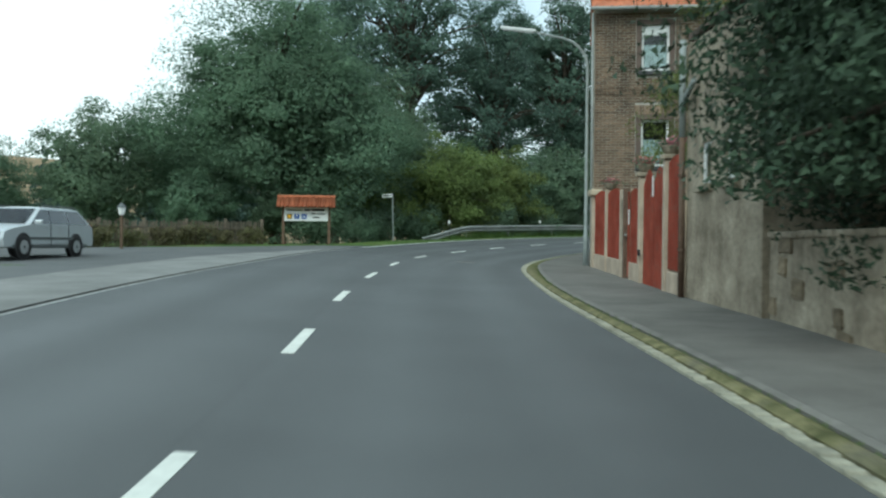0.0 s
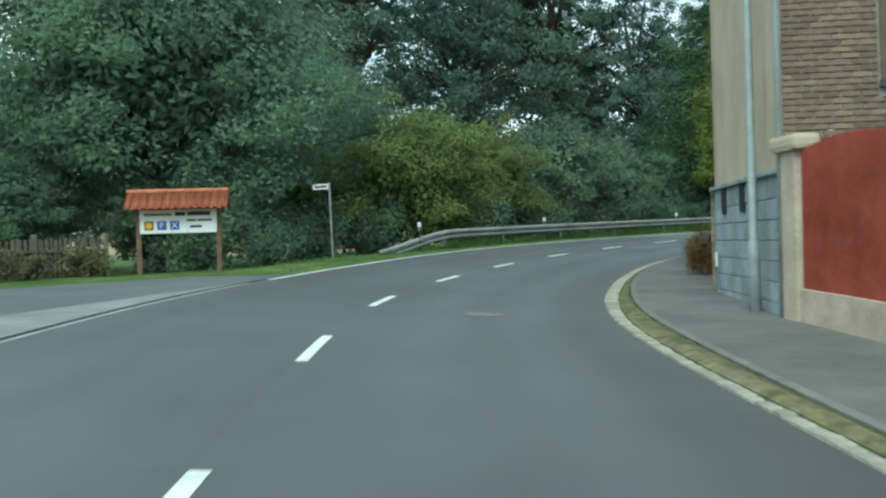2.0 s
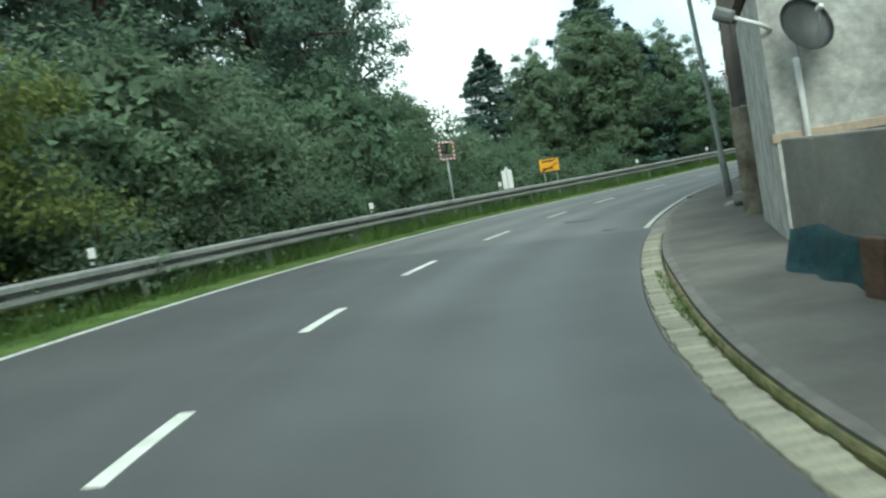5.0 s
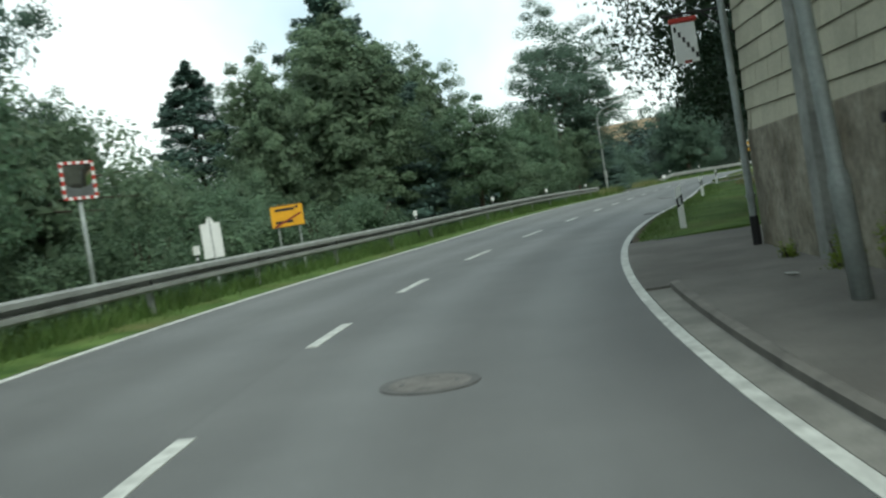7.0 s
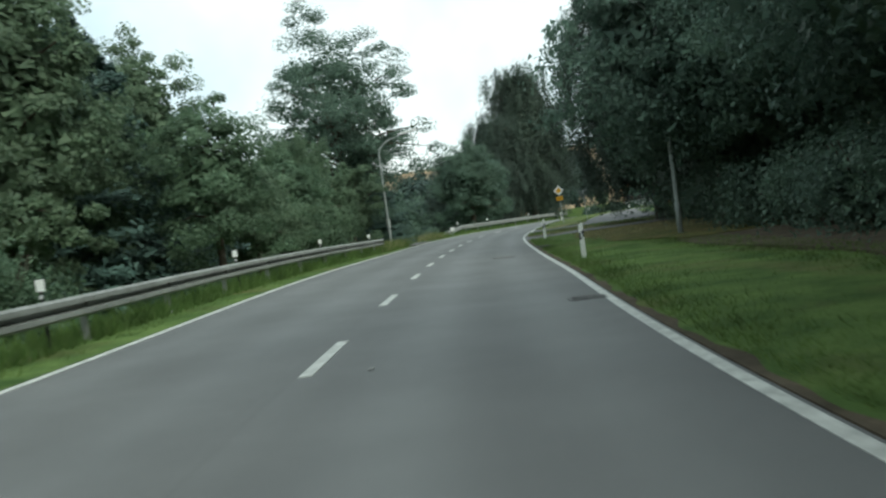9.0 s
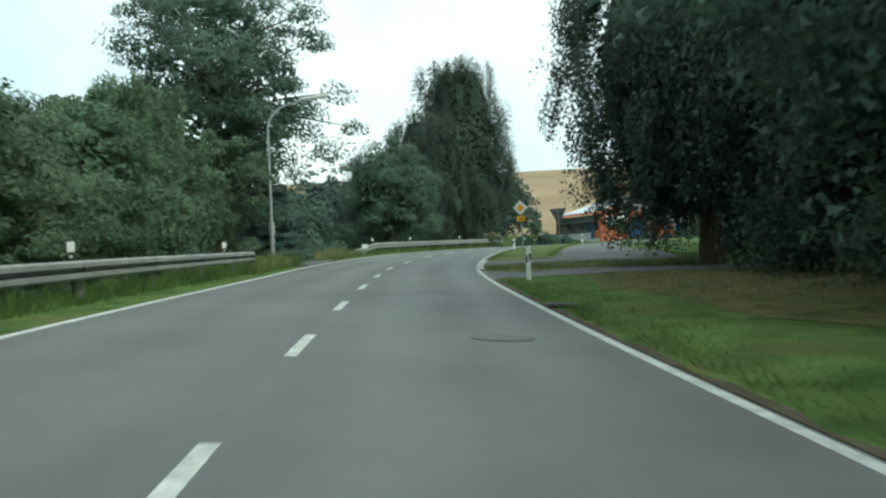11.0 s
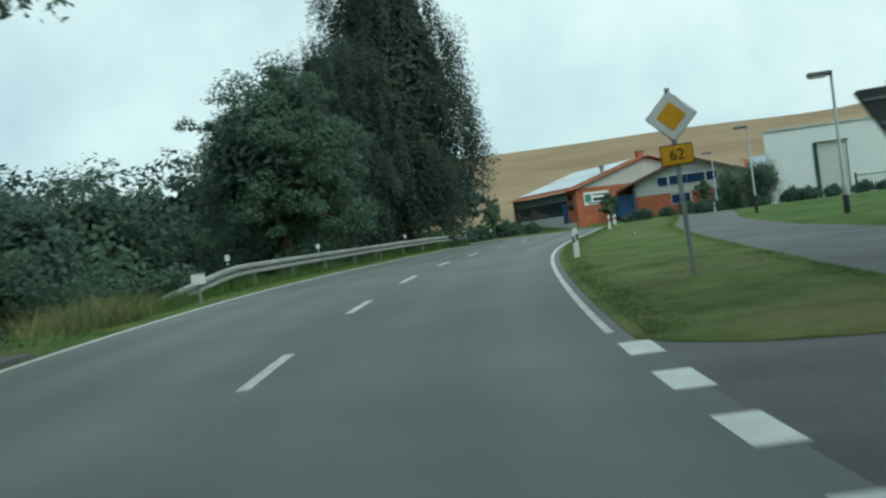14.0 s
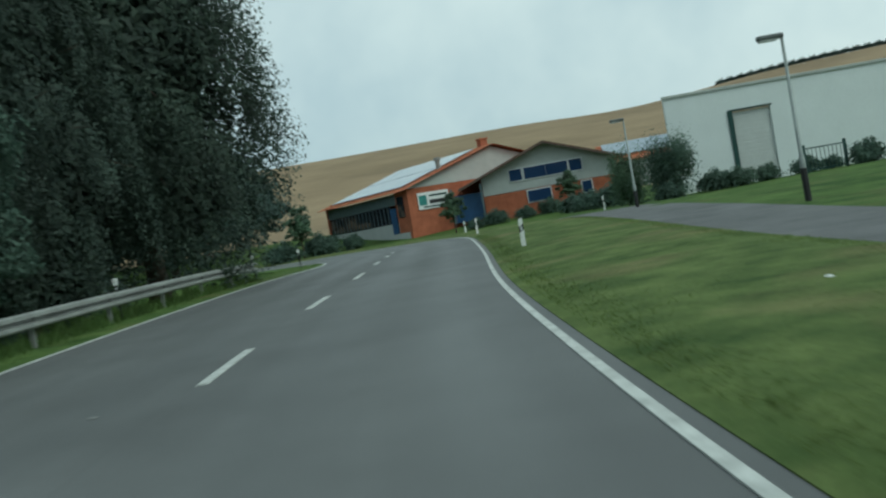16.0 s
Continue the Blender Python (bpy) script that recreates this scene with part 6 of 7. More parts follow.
red_panel(0.62, 3.30, 0.47, 2.30)
red_panel(3.52, 6.08, 0.47, 2.28)
red_panel(6.98, 7.36, 0.12, 2.15, "narrow_door", scallop=0.0)
red_panel(7.50, 8.74, 0.47, 2.18, scallop=0.06)
red_panel(9.28, 10.48, 0.04, 2.42, "gate_leaf", 0.10, 0.30)
red_panel(10.52, 11.70, 0.04, 2.42, "gate_leaf", 0.10, 0.30)
red_panel(12.02, 13.42, 0.52, 2.62)
for x0, x1 in ((0.0, 6.95), (7.40, 8.78), (11.98, 13.6)):
    part("base_wall", box(x1 - x0, 0.26, 0.75, ((x0 + x1) / 2, 0.10, 0.10), 0.015), PLASTER_PINK, fence, "low plastered base wall")
for x, w, top, cap in ((0.30, 0.5, 2.22, True), (3.41, 0.12, 2.32, False), (6.50, 0.74, 2.22, False), (8.98, 0.24, 2.42, True), (11.86, 0.22, 2.62, True), (13.52, 0.16, 2.3, False)):
    part("pillar", box(w, 0.30, top + 0.25, (x, 0.08, top / 2 - 0.1), 0.02), PLASTER_PINK, fence)
    if cap:
        part("cap", box(w + 0.12, 0.42, 0.09, (x, 0.08, top + 0.06), 0.02), PLASTER_OLD, fence)
part("panel_recess", box(0.30, 0.03, 0.50, (6.55, -0.065, 1.75), 0.01), PLASTER_OLD, fence)
part("panel_recess", box(0.30, 0.03, 0.50, (6.55, -0.065, 1.05), 0.01), PLASTER_OLD, fence)
part("post", box(0.14, 0.16, 2.4, (6.95, -0.02, 1.05), 0.01), PIPE_BROWN, fence, "brown wooden gate post")
part("handle", box(0.16, 0.05, 0.05, (7.12, -0.06, 1.12), 0.01), GALV, fence)
part("latch", box(0.07, 0.06, 0.14, (9.22, -0.09, 0.75), 0.01), PLASTIC_BLACK, fence)
part("white_stay", box(0.05, 0.03, 0.42, (10.5, -0.03, 2.16), 0.008), WINDOW_WHITE, fence)
part("notice", box(0.10, 0.02, 0.36, (7.46, -0.04, 1.55), 0.01), SIGN_WHITE, fence)
part("corner_stone", box(0.9, 0.36, 0.20, (0.25, 0.04, 2.35), 0.06), PLASTER, fence)
for x, z, seed in ((3.41, 2.34, 1), (8.98, 2.52, 2), (11.86, 2.72, 3)):
    m = fence.matrix_world @ pose(x, 0.08, z)
    pot = thing("flower_pot", pose(*m.translation), "clay bowl of pink flowers on a pillar", "flower pot", "flower pots on the pillars")
    part("bowl", tube([(0, 0, 0), (0, 0, 0.05), (0, 0, 0.15), (0, 0, 0.17)], [0.10, 0.15, 0.20, 0.21], 14), PLASTER_OLD, pot, smooth=True)
    r8 = np.random.default_rng(seed)
    pts = r8.normal(size=(170, 3)) * np.array([0.13, 0.13, 0.06]) + np.array([0, 0, 0.24])
    leaves("blossom", pts, 0.035, PINK, pot, seed)
    leaves("foliage", pts * np.array([1.1, 1.1, 0.9]), 0.04, LEAF_MID, pot, seed + 9)

# plastered outbuilding with two small windows
out = thing("outbuilding", pose(4.28, 17.55, 0.3, 0, 0, -89), "old stained plaster outbuilding with small white windows", "house")
# x runs along the pavement away from the fence, the face is y = 0, the inside at positive y
cuts = [(0.95, 1.46, 2.02, 2.70), (2.30, 2.86, 2.02, 2.70)]
part("wall", pierced(3.95, 4.5, 0.35, cuts), PLASTER_OLD, out)
for x0, x1, z0, z1 in cuts:
    window(out, x0, x1, z0, z1, 0.06, True, 0.0, False, frame_w=0.05, sill_mat=PLASTER_OLD)
part("wall", box(0.3, 3.0, 4.5, (3.8, 1.85, 2.25)), PLASTER_OLD, out)
part("wall", box(0.3, 3.0, 4.5, (0.15, 1.85, 2.25)), BRICK, out)
part("roof", box(4.0, 3.6, 0.12, (1.97, 1.8, 4.56), 0.02, (-3, 0, 0)), ROOF_DARK, out)
part("downpipe", tube([(0.02, -0.09, 2.95), (0.02, -0.09, 0.1)], 0.055, 8), PIPE_BROWN, out, "rusty brown downpipe", True)
part("downpipe", tube([(0.02, -0.09, 4.6), (0.02, -0.09, 2.9)], 0.06, 8), POLE, out, "grey upper downpipe", True)
part("branch_pipe", tube([(0.02, -0.09, 3.42), (0.3, -0.09, 3.6), (0.75, -0.09, 3.78)], 0.05, 8), POLE, out, "grey slanting branch pipe", True)
for z in (0.9, 2.2):
    part("clip", tube([(0.02, -0.09, z), (0.02, -0.09, z + 0.05)], 0.07, 8), PIPE_BROWN, out)

# rubble garden wall
garden = thing("garden_wall", pose(4.42, 13.6, 0.1, 0, 0, -90.5), "low rubble stone wall with crumbling plaster", "wall")
part("core", box(18.0, 0.36, 1.45, (9.0, 0.2, 0.6), 0.02), PLASTER_OLD, garden)
rng = random.Random(11)
for rowi in range(5):
    x, z = 0.02, 0.02 + rowi * 0.265
    while x < 16:
        ln = rng.uniform(0.22, 0.52)
        if rng.random() < 0.16:
            bm = box(ln - 0.03, 0.10, rng.uniform(0.19, 0.25), (0, 0, 0), 0.03)
            for v in bm.verts:
                v.co += Vector((rng.uniform(-0.02, 0.02), rng.uniform(-0.008, 0.008), rng.uniform(-0.02, 0.02)))
            part("stone", bm, RUBBLE, garden).matrix_local = pose(x + ln / 2, 0.035 + rng.uniform(-0.012, 0.012), z + 0.13, 0, rng.uniform(-4, 4), 0)
        x += ln
for k in range(30):
    part("coping", box(0.56, 0.44, 0.09, (0.3 + 0.58 * k, 0.2, 1.36 + rng.uniform(-0.012, 0.012)), 0.025), PLASTER_OLD, garden)

# perforated brick wall past the brick house
lat_wall = thing("lattice_wall", pose(5.45, 36.2, 0.72, 0, 0, 71.2), "grey-brown perforated brick garden wall", "wall")
# x runs along the road, the face towards the road is +y
unit = box(0.24, 0.115, 0.066, (0, 0, 0), 0.004)
lat_me = bpy.data.meshes.new("brick")
unit.to_mesh(lat_me)
unit.free()
lat_me.materials.append(LATTICE)
verts, faces, count = [], [], 0
rng = random.Random(4)
for rowi in range(23):
    x = 0.15 + (0.18 if rowi % 2 else 0)
    while x < 8.6:
        gap = 0.30 if rowi > 2 else 0.25
        p = (x, rng.uniform(-0.012, 0.012), 0.03 + rowi * 0.078)
        if count < 300 and x > 2.0:
            ob = new("brick", lat_me)
            ob.parent = lat_wall
            ob.matrix_local = pose(*p, 0, 0, rng.uniform(-2, 2))
            count += 1
        else:
            o = len(verts)
            verts += [(p[0] + sx * 0.12, p[1] + sy * 0.057, p[2] + sz * 0.033) for sy in (-1, 1) for sz in (-1, 1) for sx in (-1, 1)]
            faces += [(o, o + 1, o + 3, o + 2), (o + 4, o + 6, o + 7, o + 5), (o, o + 2, o + 6, o + 4), (o + 1, o + 5, o + 7, o + 3), (o + 2, o + 3, o + 7, o + 6), (o, o + 4, o + 5, o + 1)]
        x += gap + (0.06 if rowi > 2 else 0.0)
tagged(mesh_object("brickwork", verts, faces, LATTICE, lat_wall), kind="stuff")
for x in (0.1, 2.9, 5.8):
    part("pier", box(0.26, 0.28, 1.92, (x, -0.02, 0.92), 0.015), LATTICE, lat_wall)
# Added dark sheets: the shade inside the lattice holes is put in as colour.
part("end_fill", box(0.05, 0.2, 1.72, (8.5, -0.13, 0.86)), SOIL, lat_wall)
part("backing", box(8.7, 0.06, 1.76, (4.35, -0.26, 0.88)), SOIL, lat_wall, "dark sheet added behind the bricks for shaded holes")
part("iron_bar", tube([(4.4, 0.14, -0.1), (4.3, 0.14, 2.0)], 0.02, 6), PLASTIC_BLACK, lat_wall)

# grey cement wall with a tarpaulin along its foot
grey = thing("cement_wall", pose(8.35, 44.6, 0.90, 0, -2.2, 63.9), "grey cement garden wall", "wall")
part("wall", box(8.5, 0.16, 1.45, (4.25, 0, 0.62), 0.02), WALL_GREY, grey)
for k in range(4):
    part("seam", box(0.10, 0.19, 1.42, (0.3 + 2.45 * k, 0, 0.61), 0.015), WALL_GREY, grey)
bm = bmesh.new()
n = 60
rows = []
for i in range(n + 1):
    x = 0.7 + 7.7 * i / n
    rows.append([bm.verts.new((x, 0.13 + 0.05 * math.sin(i * 0.9) * (1 - z) + 0.16 * (1 - z / 0.55), z - 0.08)) for z in (0.0, 0.2, 0.4, 0.52 + 0.04 * math.sin(i * 0.5))])
for a, b in zip(rows, rows[1:]):
    for j in range(3):
        bm.faces.new((a[j], b[j], b[j + 1], a[j + 1]))
bmesh.ops.solidify(bm, geom=bm.faces[:], thickness=0.01)
tarp = part("tarpaulin", bm, TEAL, None, smooth=True)
tarp.matrix_world = grey.matrix_world.copy()
tagged(tarp, "teal tarpaulin sagging along the wall's foot", "tarpaulin")
for k, x in enumerate((5.4, 5.85)):
    bar = part("brick_stack", box(0.36, 0.12, 0.62, (0, 0, 0.31), 0.02), PIPE_BROWN)
    bar.matrix_world = grey.matrix_world @ pose(x, 0.36, -0.12, 0, 0, 5 * k)
    tagged(bar, "upright red-brown slab leaning at the wall", "slab")
weed = shrub(stand(6.85, 41.4, 0, 1, 0.2), 51, 1.35, 0.5, "withered rust-brown shrub at the lattice wall", LEAF_BROWN, 26, 420, 0.02)
bush = shrub(stand(9.15, 46.6, 0, 1, 0.2), 52, 1.25, 0.4, "yellow-green weed bush against the wall", LEAF_YELLOW, 12, 70, 0.04)
for x, y, a, sz in [(8.3, 44.7, 30, 0.5), (8.1, 44.0, 200, 0.4), (10.1, 49.0, 90, 0.3), (9.6, 47.9, 150, 0.35), (7.7, 43.3, 20, 0.35), (19.4, 60.4, 60, 0.7), (20.1, 61.1, 200, 0.5), (20.9, 61.9, 130, 0.65), (22.0, 63.0, 10, 0.55), (23.2, 64.2, 200, 0.35), (6.05, 38.0, 10, 0.3)]:
    copy_thing(bush, stand(x, y, a, sz, 0.06))

# white gabled house behind the cement wall
gab = thing("gabled_house", pose(13.4, 53.65, 1.2, 0, 0, -40), "flaking white gabled house with red-brown roof edge", "house")
part("wall", prism([(0, 0), (7.6, 0), (7.6, 3.4), (3.8, 7.0), (0, 3.4)], 0, 0.3), FLAKED, gab)
part("wall", box(0.3, 3.6, 3.4, (0.15, 2.1, 1.7)), FLAKED, gab)
part("wall", box(0.3, 3.6, 3.4, (7.45, 2.1, 1.7)), FLAKED, gab)
part("band", box(7.7, 0.34, 0.12, (3.8, 0.15, 1.42), 0.01), PLASTER_PINK, gab)
for x, a in ((1.72, -43.5), (5.88, 43.5)):
    part("roof", box(5.3, 4.2, 0.14, (x + (0.17 if x < 3 else -0.17), 2.15, 5.36), 0.02, (0, a, 0)), ROOF_DARK, gab)
part("downpipe", tube([(0.36, -0.05, 2.36), (0.36, -0.10, 2.25), (0.38, -0.10, 0.2)], 0.04, 8), SIGN_WHITE, gab, "pale downpipe", True)
wall_lamp = thing("wall_lamp", gab.matrix_world @ pose(0.12, -0.02, 2.78), "dark hooded lamp on a pale wall arm", "lamp")
part("arm", tube([(0, 0, 0), (-0.12, -0.16, 0.06), (-0.46, -0.3, 0.2)], 0.03, 8), SIGN_WHITE, wall_lamp, "pale arm", True)
part("hood", box(0.26, 0.2, 0.17, (-0.55, -0.32, 0.24), 0.05, (0, 25, 0)), SIGN_GREY, wall_lamp)
shrub(stand(11.2, 48.7), 53, 2.6, 0.75, "tall green shrub behind the cement wall", LEAF_MID, 26, 260, 0.045)
dish = thing("satellite_dish", gab.matrix_world @ pose(0.45, -0.35, 2.67, 68, 0, 24) @ Matrix.Scale(0.8, 4), "dark grey satellite dish on a bracket", "satellite dish")
bm = bmesh.new()
rings = []
for j in range(6):
    r = 0.42 * j / 5
    rings.append([bm.verts.new((r * math.cos(a), r * 1.08 * math.sin(a), 0.22 * r * r / 0.42 * 1.6)) for a in (2 * math.pi * k / 24 for k in range(24))] if j else [bm.verts.new((0, 0, 0))])
for k in range(24):
    bm.faces.new((rings[0][0], rings[1][k], rings[1][(k + 1) % 24]))
    for j in range(1, 5):
        bm.faces.new((rings[j][k], rings[j + 1][k], rings[j + 1][(k + 1) % 24], rings[j][(k + 1) % 24]))
bmesh.ops.solidify(bm, geom=bm.faces[:], thickness=0.015)
part("reflector", bm, SIGN_GREY, dish, smooth=True)
part("arm", tube([(0, -0.42, 0.12), (0, -0.2, 0.42), (0, 0.0, 0.55)], 0.014, 6), POLE, dish)
part("receiver", box(0.07, 0.07, 0.14, (0, 0.0, 0.55), 0.015), PLASTIC_WHITE, dish)
part("bracket", tube([(0, 0, -0.02), (0, 0.0, -0.25), (0, -0.3, -0.32)], 0.022, 6), POLE, dish)

# clad house on a stone plinth
clad = thing("clad_house", pose(16.55, 57.75, 1.5, 0, 0, 42.9), "house with cream cladding on a rough plaster plinth", "house")
# x runs along the road, the face towards the road is +y
part("plinth", box(11.3, 0.4, 1.95, (5.65, -0.2, 0.92), 0.02), PLASTER_DAMP, clad, "stained rough plaster plinth")
face = part("wall", box(11.2, 0.3, 5.2, (5.6, -0.22, 4.5)), ROOM, clad)
part("wall", box(0.4, 7.0, 7.1, (11.1, -3.7, 3.5)), PLASTER_OLD, clad)
part("wall", box(0.4, 7.0, 7.1, (0.2, -3.7, 3.5)), FLAKED, clad)
part("roof", box(12.2, 8.2, 0.16, (5.6, -3.5, 7.2), 0.02, (6, 0, 0)), ROOF_DARK, clad)
rng = random.Random(8)
for rowi in range(15):
    x, z = 0.0 - (0.31 if rowi % 2 else 0), 1.90 + rowi * 0.272
    while x < 11.28:
        a, b = max(x, 0.0), min(x + 0.62, 11.3)
        hole = [(6.5, 7.5, 3.2, 4.5)]
        if b - a > 0.06 and not any(h[0] < (a + b) / 2 + 0.15 and h[1] > (a + b) / 2 - 0.15 and h[2] < z + 0.24 and h[3] > z + 0.05 for h in hole):
            part("slab", box(b - a - 0.010, 0.016, 0.268, ((a + b) / 2, -0.045 + rng.uniform(-0.003, 0.003), z + 0.137 + 0.022 * ((a + b) / 2 - 11.3)), 0.003, (4.5, -1.26, rng.uniform(-0.3, 0.3))), PANEL_CREAM, face)
        x += 0.62
part("upper_cladding", box(11.3, 0.03, 1.1, (5.65, -0.05, 6.55), 0.004), PANEL_CREAM, clad)
for x0, x1, z0, z1 in ((6.55, 7.45, 3.25, 4.4),):
    w = window(clad, x0, x1, z0, z1, 0.0, True, 0.0, False, frame_w=0.06, sill_mat=WINDOW_WHITE)
    w.matrix_local = pose(0, 0, 0) @ Matrix.Diagonal((1, -1, 1, 1))
part("flue", box(0.42, 0.14, 2.5, (4.15, 0.06, 1.2), 0.012), DUCT, clad, "boxed grey duct up the wall")
part("flue_cap", box(0.44, 0.2, 0.07, (4.15, 0.07, 2.47), 0.012), DUCT, clad)
part("pipe_stub", tube([(6.3, -0.02, 1.6), (6.3, 0.05, 1.6)], 0.05, 8), PLASTIC_BLACK, clad)
part("rust_patch", box(0.16, 0.008, 0.62, (6.3, 0.004, 1.22), 0.003), RUST, clad, "rust-brown stain below a vent")
part("downpipe", tube([(11.22, 0.10, 7.0), (11.22, 0.10, 0.7), (11.22, 0.10, 0.1)], 0.05, 8), POLE, clad, smooth=True)
part("pipe_shoe", tube([(11.22, 0.10, 0.75), (11.22, 0.10, 0.0)], 0.06, 8), PLASTIC_BLACK, clad)
for z in (1.0, 2.6):
    part("clip", tube([(11.22, 0.10, z), (11.22, 0.10, z + 0.05)], 0.065, 8), POLE, clad)
part("cable_duct", box(0.34, 0.12, 6.8, (8.3, 0.05, 3.5), 0.01), DUCT, clad)
steps = thing("stone_steps", clad.matrix_world @ pose(3.25, 0.25, -0.02), "two pale worn stone steps at the wall", "steps")
part("step", box(1.3, 0.50, 0.20, (0, 0.05, 0.06), 0.02), CONCRETE_PALE, steps)
part("step", box(0.75, 0.30, 0.20, (-0.5, -0.05, 0.26), 0.02), CONCRETE_PALE, steps)
hang = thing("hanging_sign", clad.matrix_world @ pose(11.3, 0.0, 2.92, 0, 0, -2), "white hanging sign with red cap on a bracket", "sign")
part("panel", box(0.06, 0.31, 0.54, (0, 0.62, 0.29), 0.01), SIGN_WHITE, hang).matrix_local = pose(0, 0, 0)
part("cap", box(0.10, 0.37, 0.06, (0, 0.62, 0.60), 0.015), SIGN_RED, hang)
part("bracket", tube([(0, -0.12, 0.68), (0, 0.9, 0.68)], 0.02, 6), PLASTIC_BLACK, hang)
part("bracket", tube([(0, -0.12, 0.25), (0, 0.35, 0.66)], 0.014, 6), PLASTIC_BLACK, hang)
for k in range(6):
    part("text_bar", box(0.008, 0.035, 0.07, (-0.034, 0.74 - 0.05 * k, 0.48 - 0.075 * k), 0.002), INK, hang)
part("ornament", box(0.008, 0.10, 0.04, (-0.034, 0.62, 0.03), 0.002), INK_RED, hang)

# ---- yard: car, lantern, fence ----
def estate_car(m):
    car = thing("estate_car", m, "silver estate car parked in the yard", "car")
    side = [(-2.33, 0.32), (-2.36, 0.55), (-2.30, 0.74), (-1.95, 0.84), (-1.15, 0.95), (-0.35, 1.42), (0.10, 1.47), (1.35, 1.47), (1.75, 1.42), (2.18, 0.98), (2.28, 0.92), (2.34, 0.62), (2.30, 0.34)]
    # x: nose at -2.35, tail at +2.35
    bm = bmesh.new()
    rings = []
    for y, tuck in ((-0.87, 1.0), (-0.80, 1.0), (-0.4, 1.02), (0, 1.03), (0.4, 1.02), (0.80, 1.0), (0.87, 1.0)):
        ring = []
        for x, z in side:
            yy = y
            if z > 0.97:
                yy = y * (1 - 0.20 * min(1, (z - 0.97) / 0.5))
            zz = z * (1 if abs(y) < 0.85 else 0.985)
            ring.append(bm.verts.new((x * (1 if abs(y) < 0.85 else 0.985), yy, zz + (tuck - 1) * z * 0.6)))
        rings.append(ring)
    for a, b in zip(rings, rings[1:]):
        for k in range(len(side)):
            j = (k + 1) % len(side)
            bm.faces.new((a[k], a[j], b[j], b[k]))
    bm.faces.new(rings[0])
    bm.faces.new(rings[-1][::-1])
    bmesh.ops.recalc_face_normals(bm, faces=bm.faces)
    part("body", bm, SILVER, car, smooth=False)
    for sy in (-1, 1):
        for x0, x1, t0, t1 in ((-0.98, -0.10, -0.36, -0.02), (-0.04, 0.86, 0.04, 0.84), (0.92, 2.02, 0.92, 1.66)):
            bm = bmesh.new()
            quad = [(x0, 0.985), (x1, 0.985), (t1, 1.39), (t0, 1.39)]
            f = [bm.verts.new((x, sy * (0.872 * (1 - 0.20 * (z - 0.97) / 0.5) + 0.006), z)) for x, z in quad]
            g = [bm.verts.new((x, sy * (0.872 * (1 - 0.20 * (z - 0.97) / 0.5) - 0.02), z)) for x, z in quad]
            bm.faces.new(f)
            bm.faces.new(g[::-1])
            for k in range(4):
                bm.faces.new((f[k], f[(k + 1) % 4], g[(k + 1) % 4], g[k]))
            bmesh.ops.recalc_face_normals(bm, faces=bm.faces)
            part("side_window", bm, PANE_DARK, car)
        part("moulding", box(2.6, 0.03, 0.07, (0.1, sy * 0.875, 0.56), 0.01), SIGN_GREY, car)
        part("skirt", box(3.9, 0.04, 0.14, (0, sy * 0.85, 0.34), 0.02), SIGN_GREY, car)
        part("mirror", box(0.12, 0.20, 0.13, (-0.86, sy * 0.97, 1.02), 0.04), SILVER, car)
        part("headlamp", box(0.14, 0.42, 0.15, (-2.27, sy * 0.58, 0.68), 0.03), LAMP_GLASS, car)
        part("tail_lamp", box(0.08, 0.14, 0.34, (2.27, sy * 0.76, 0.82), 0.02), TAIL_RED, car)
        part("roof_rail", tube([(-0.2, sy * 0.66, 1.47), (0, sy * 0.66, 1.52), (1.5, sy * 0.66, 1.52), (1.7, sy * 0.66, 1.46)], 0.018, 6), SIGN_GREY, car)
        part("door_seam", box(0.012, 0.012, 0.62, (-0.07, sy * 0.874, 0.68)), INK, car)
        part("door_seam", box(0.012, 0.012, 0.62, (0.88, sy * 0.874, 0.68)), INK, car)
        part("door_handle", box(0.16, 0.03, 0.035, (0.70, sy * 0.885, 0.88), 0.008), SILVER, car)
        part("door_handle", box(0.16, 0.03, 0.035, (-0.25, sy * 0.885, 0.87), 0.008), SILVER, car)
        for x in (-1.42, 1.28):
            wheel = part("wheel", tube([(x, sy * 0.70, 0.31), (x, sy * 0.72, 0.31), (x, sy * 0.885, 0.31), (x, sy * 0.90, 0.31)], [0.27, 0.315, 0.315, 0.28], 22), TYRE, car, smooth=True)
            part("arch", tube([(x, sy * 0.845, 0.33), (x, sy * 0.878, 0.33)], [0.385, 0.385], 22), PLASTIC_BLACK, car)
            part("rim", tube([(x, sy * 0.86, 0.31), (x, sy * 0.905, 0.31)], [0.20, 0.195], 18), ALLOY, wheel)
            part("hub", tube([(x, sy * 0.90, 0.31), (x, sy * 0.915, 0.31)], [0.05, 0.04], 10), SIGN_GREY, wheel)
    for name, lo, hi in (("windscreen", (-1.13, 0.975), (-0.40, 1.41)), ("rear_window", (2.13, 1.02), (1.79, 1.38))):
        bm = bmesh.new()
        off = -0.012 if name == "windscreen" else 0.014
        q = [bm.verts.new((lo[0] + off, -0.74, lo[1] + 0.012)), bm.verts.new((lo[0] + off, 0.74, lo[1] + 0.012)), bm.verts.new((hi[0] + off, 0.62, hi[1] + 0.012)), bm.verts.new((hi[0] + off, -0.62, hi[1] + 0.012))]
        bm.faces.new(q)
        bmesh.ops.solidify(bm, geom=bm.faces[:], thickness=0.012)
        part(name, bm, PANE_DARK, car)
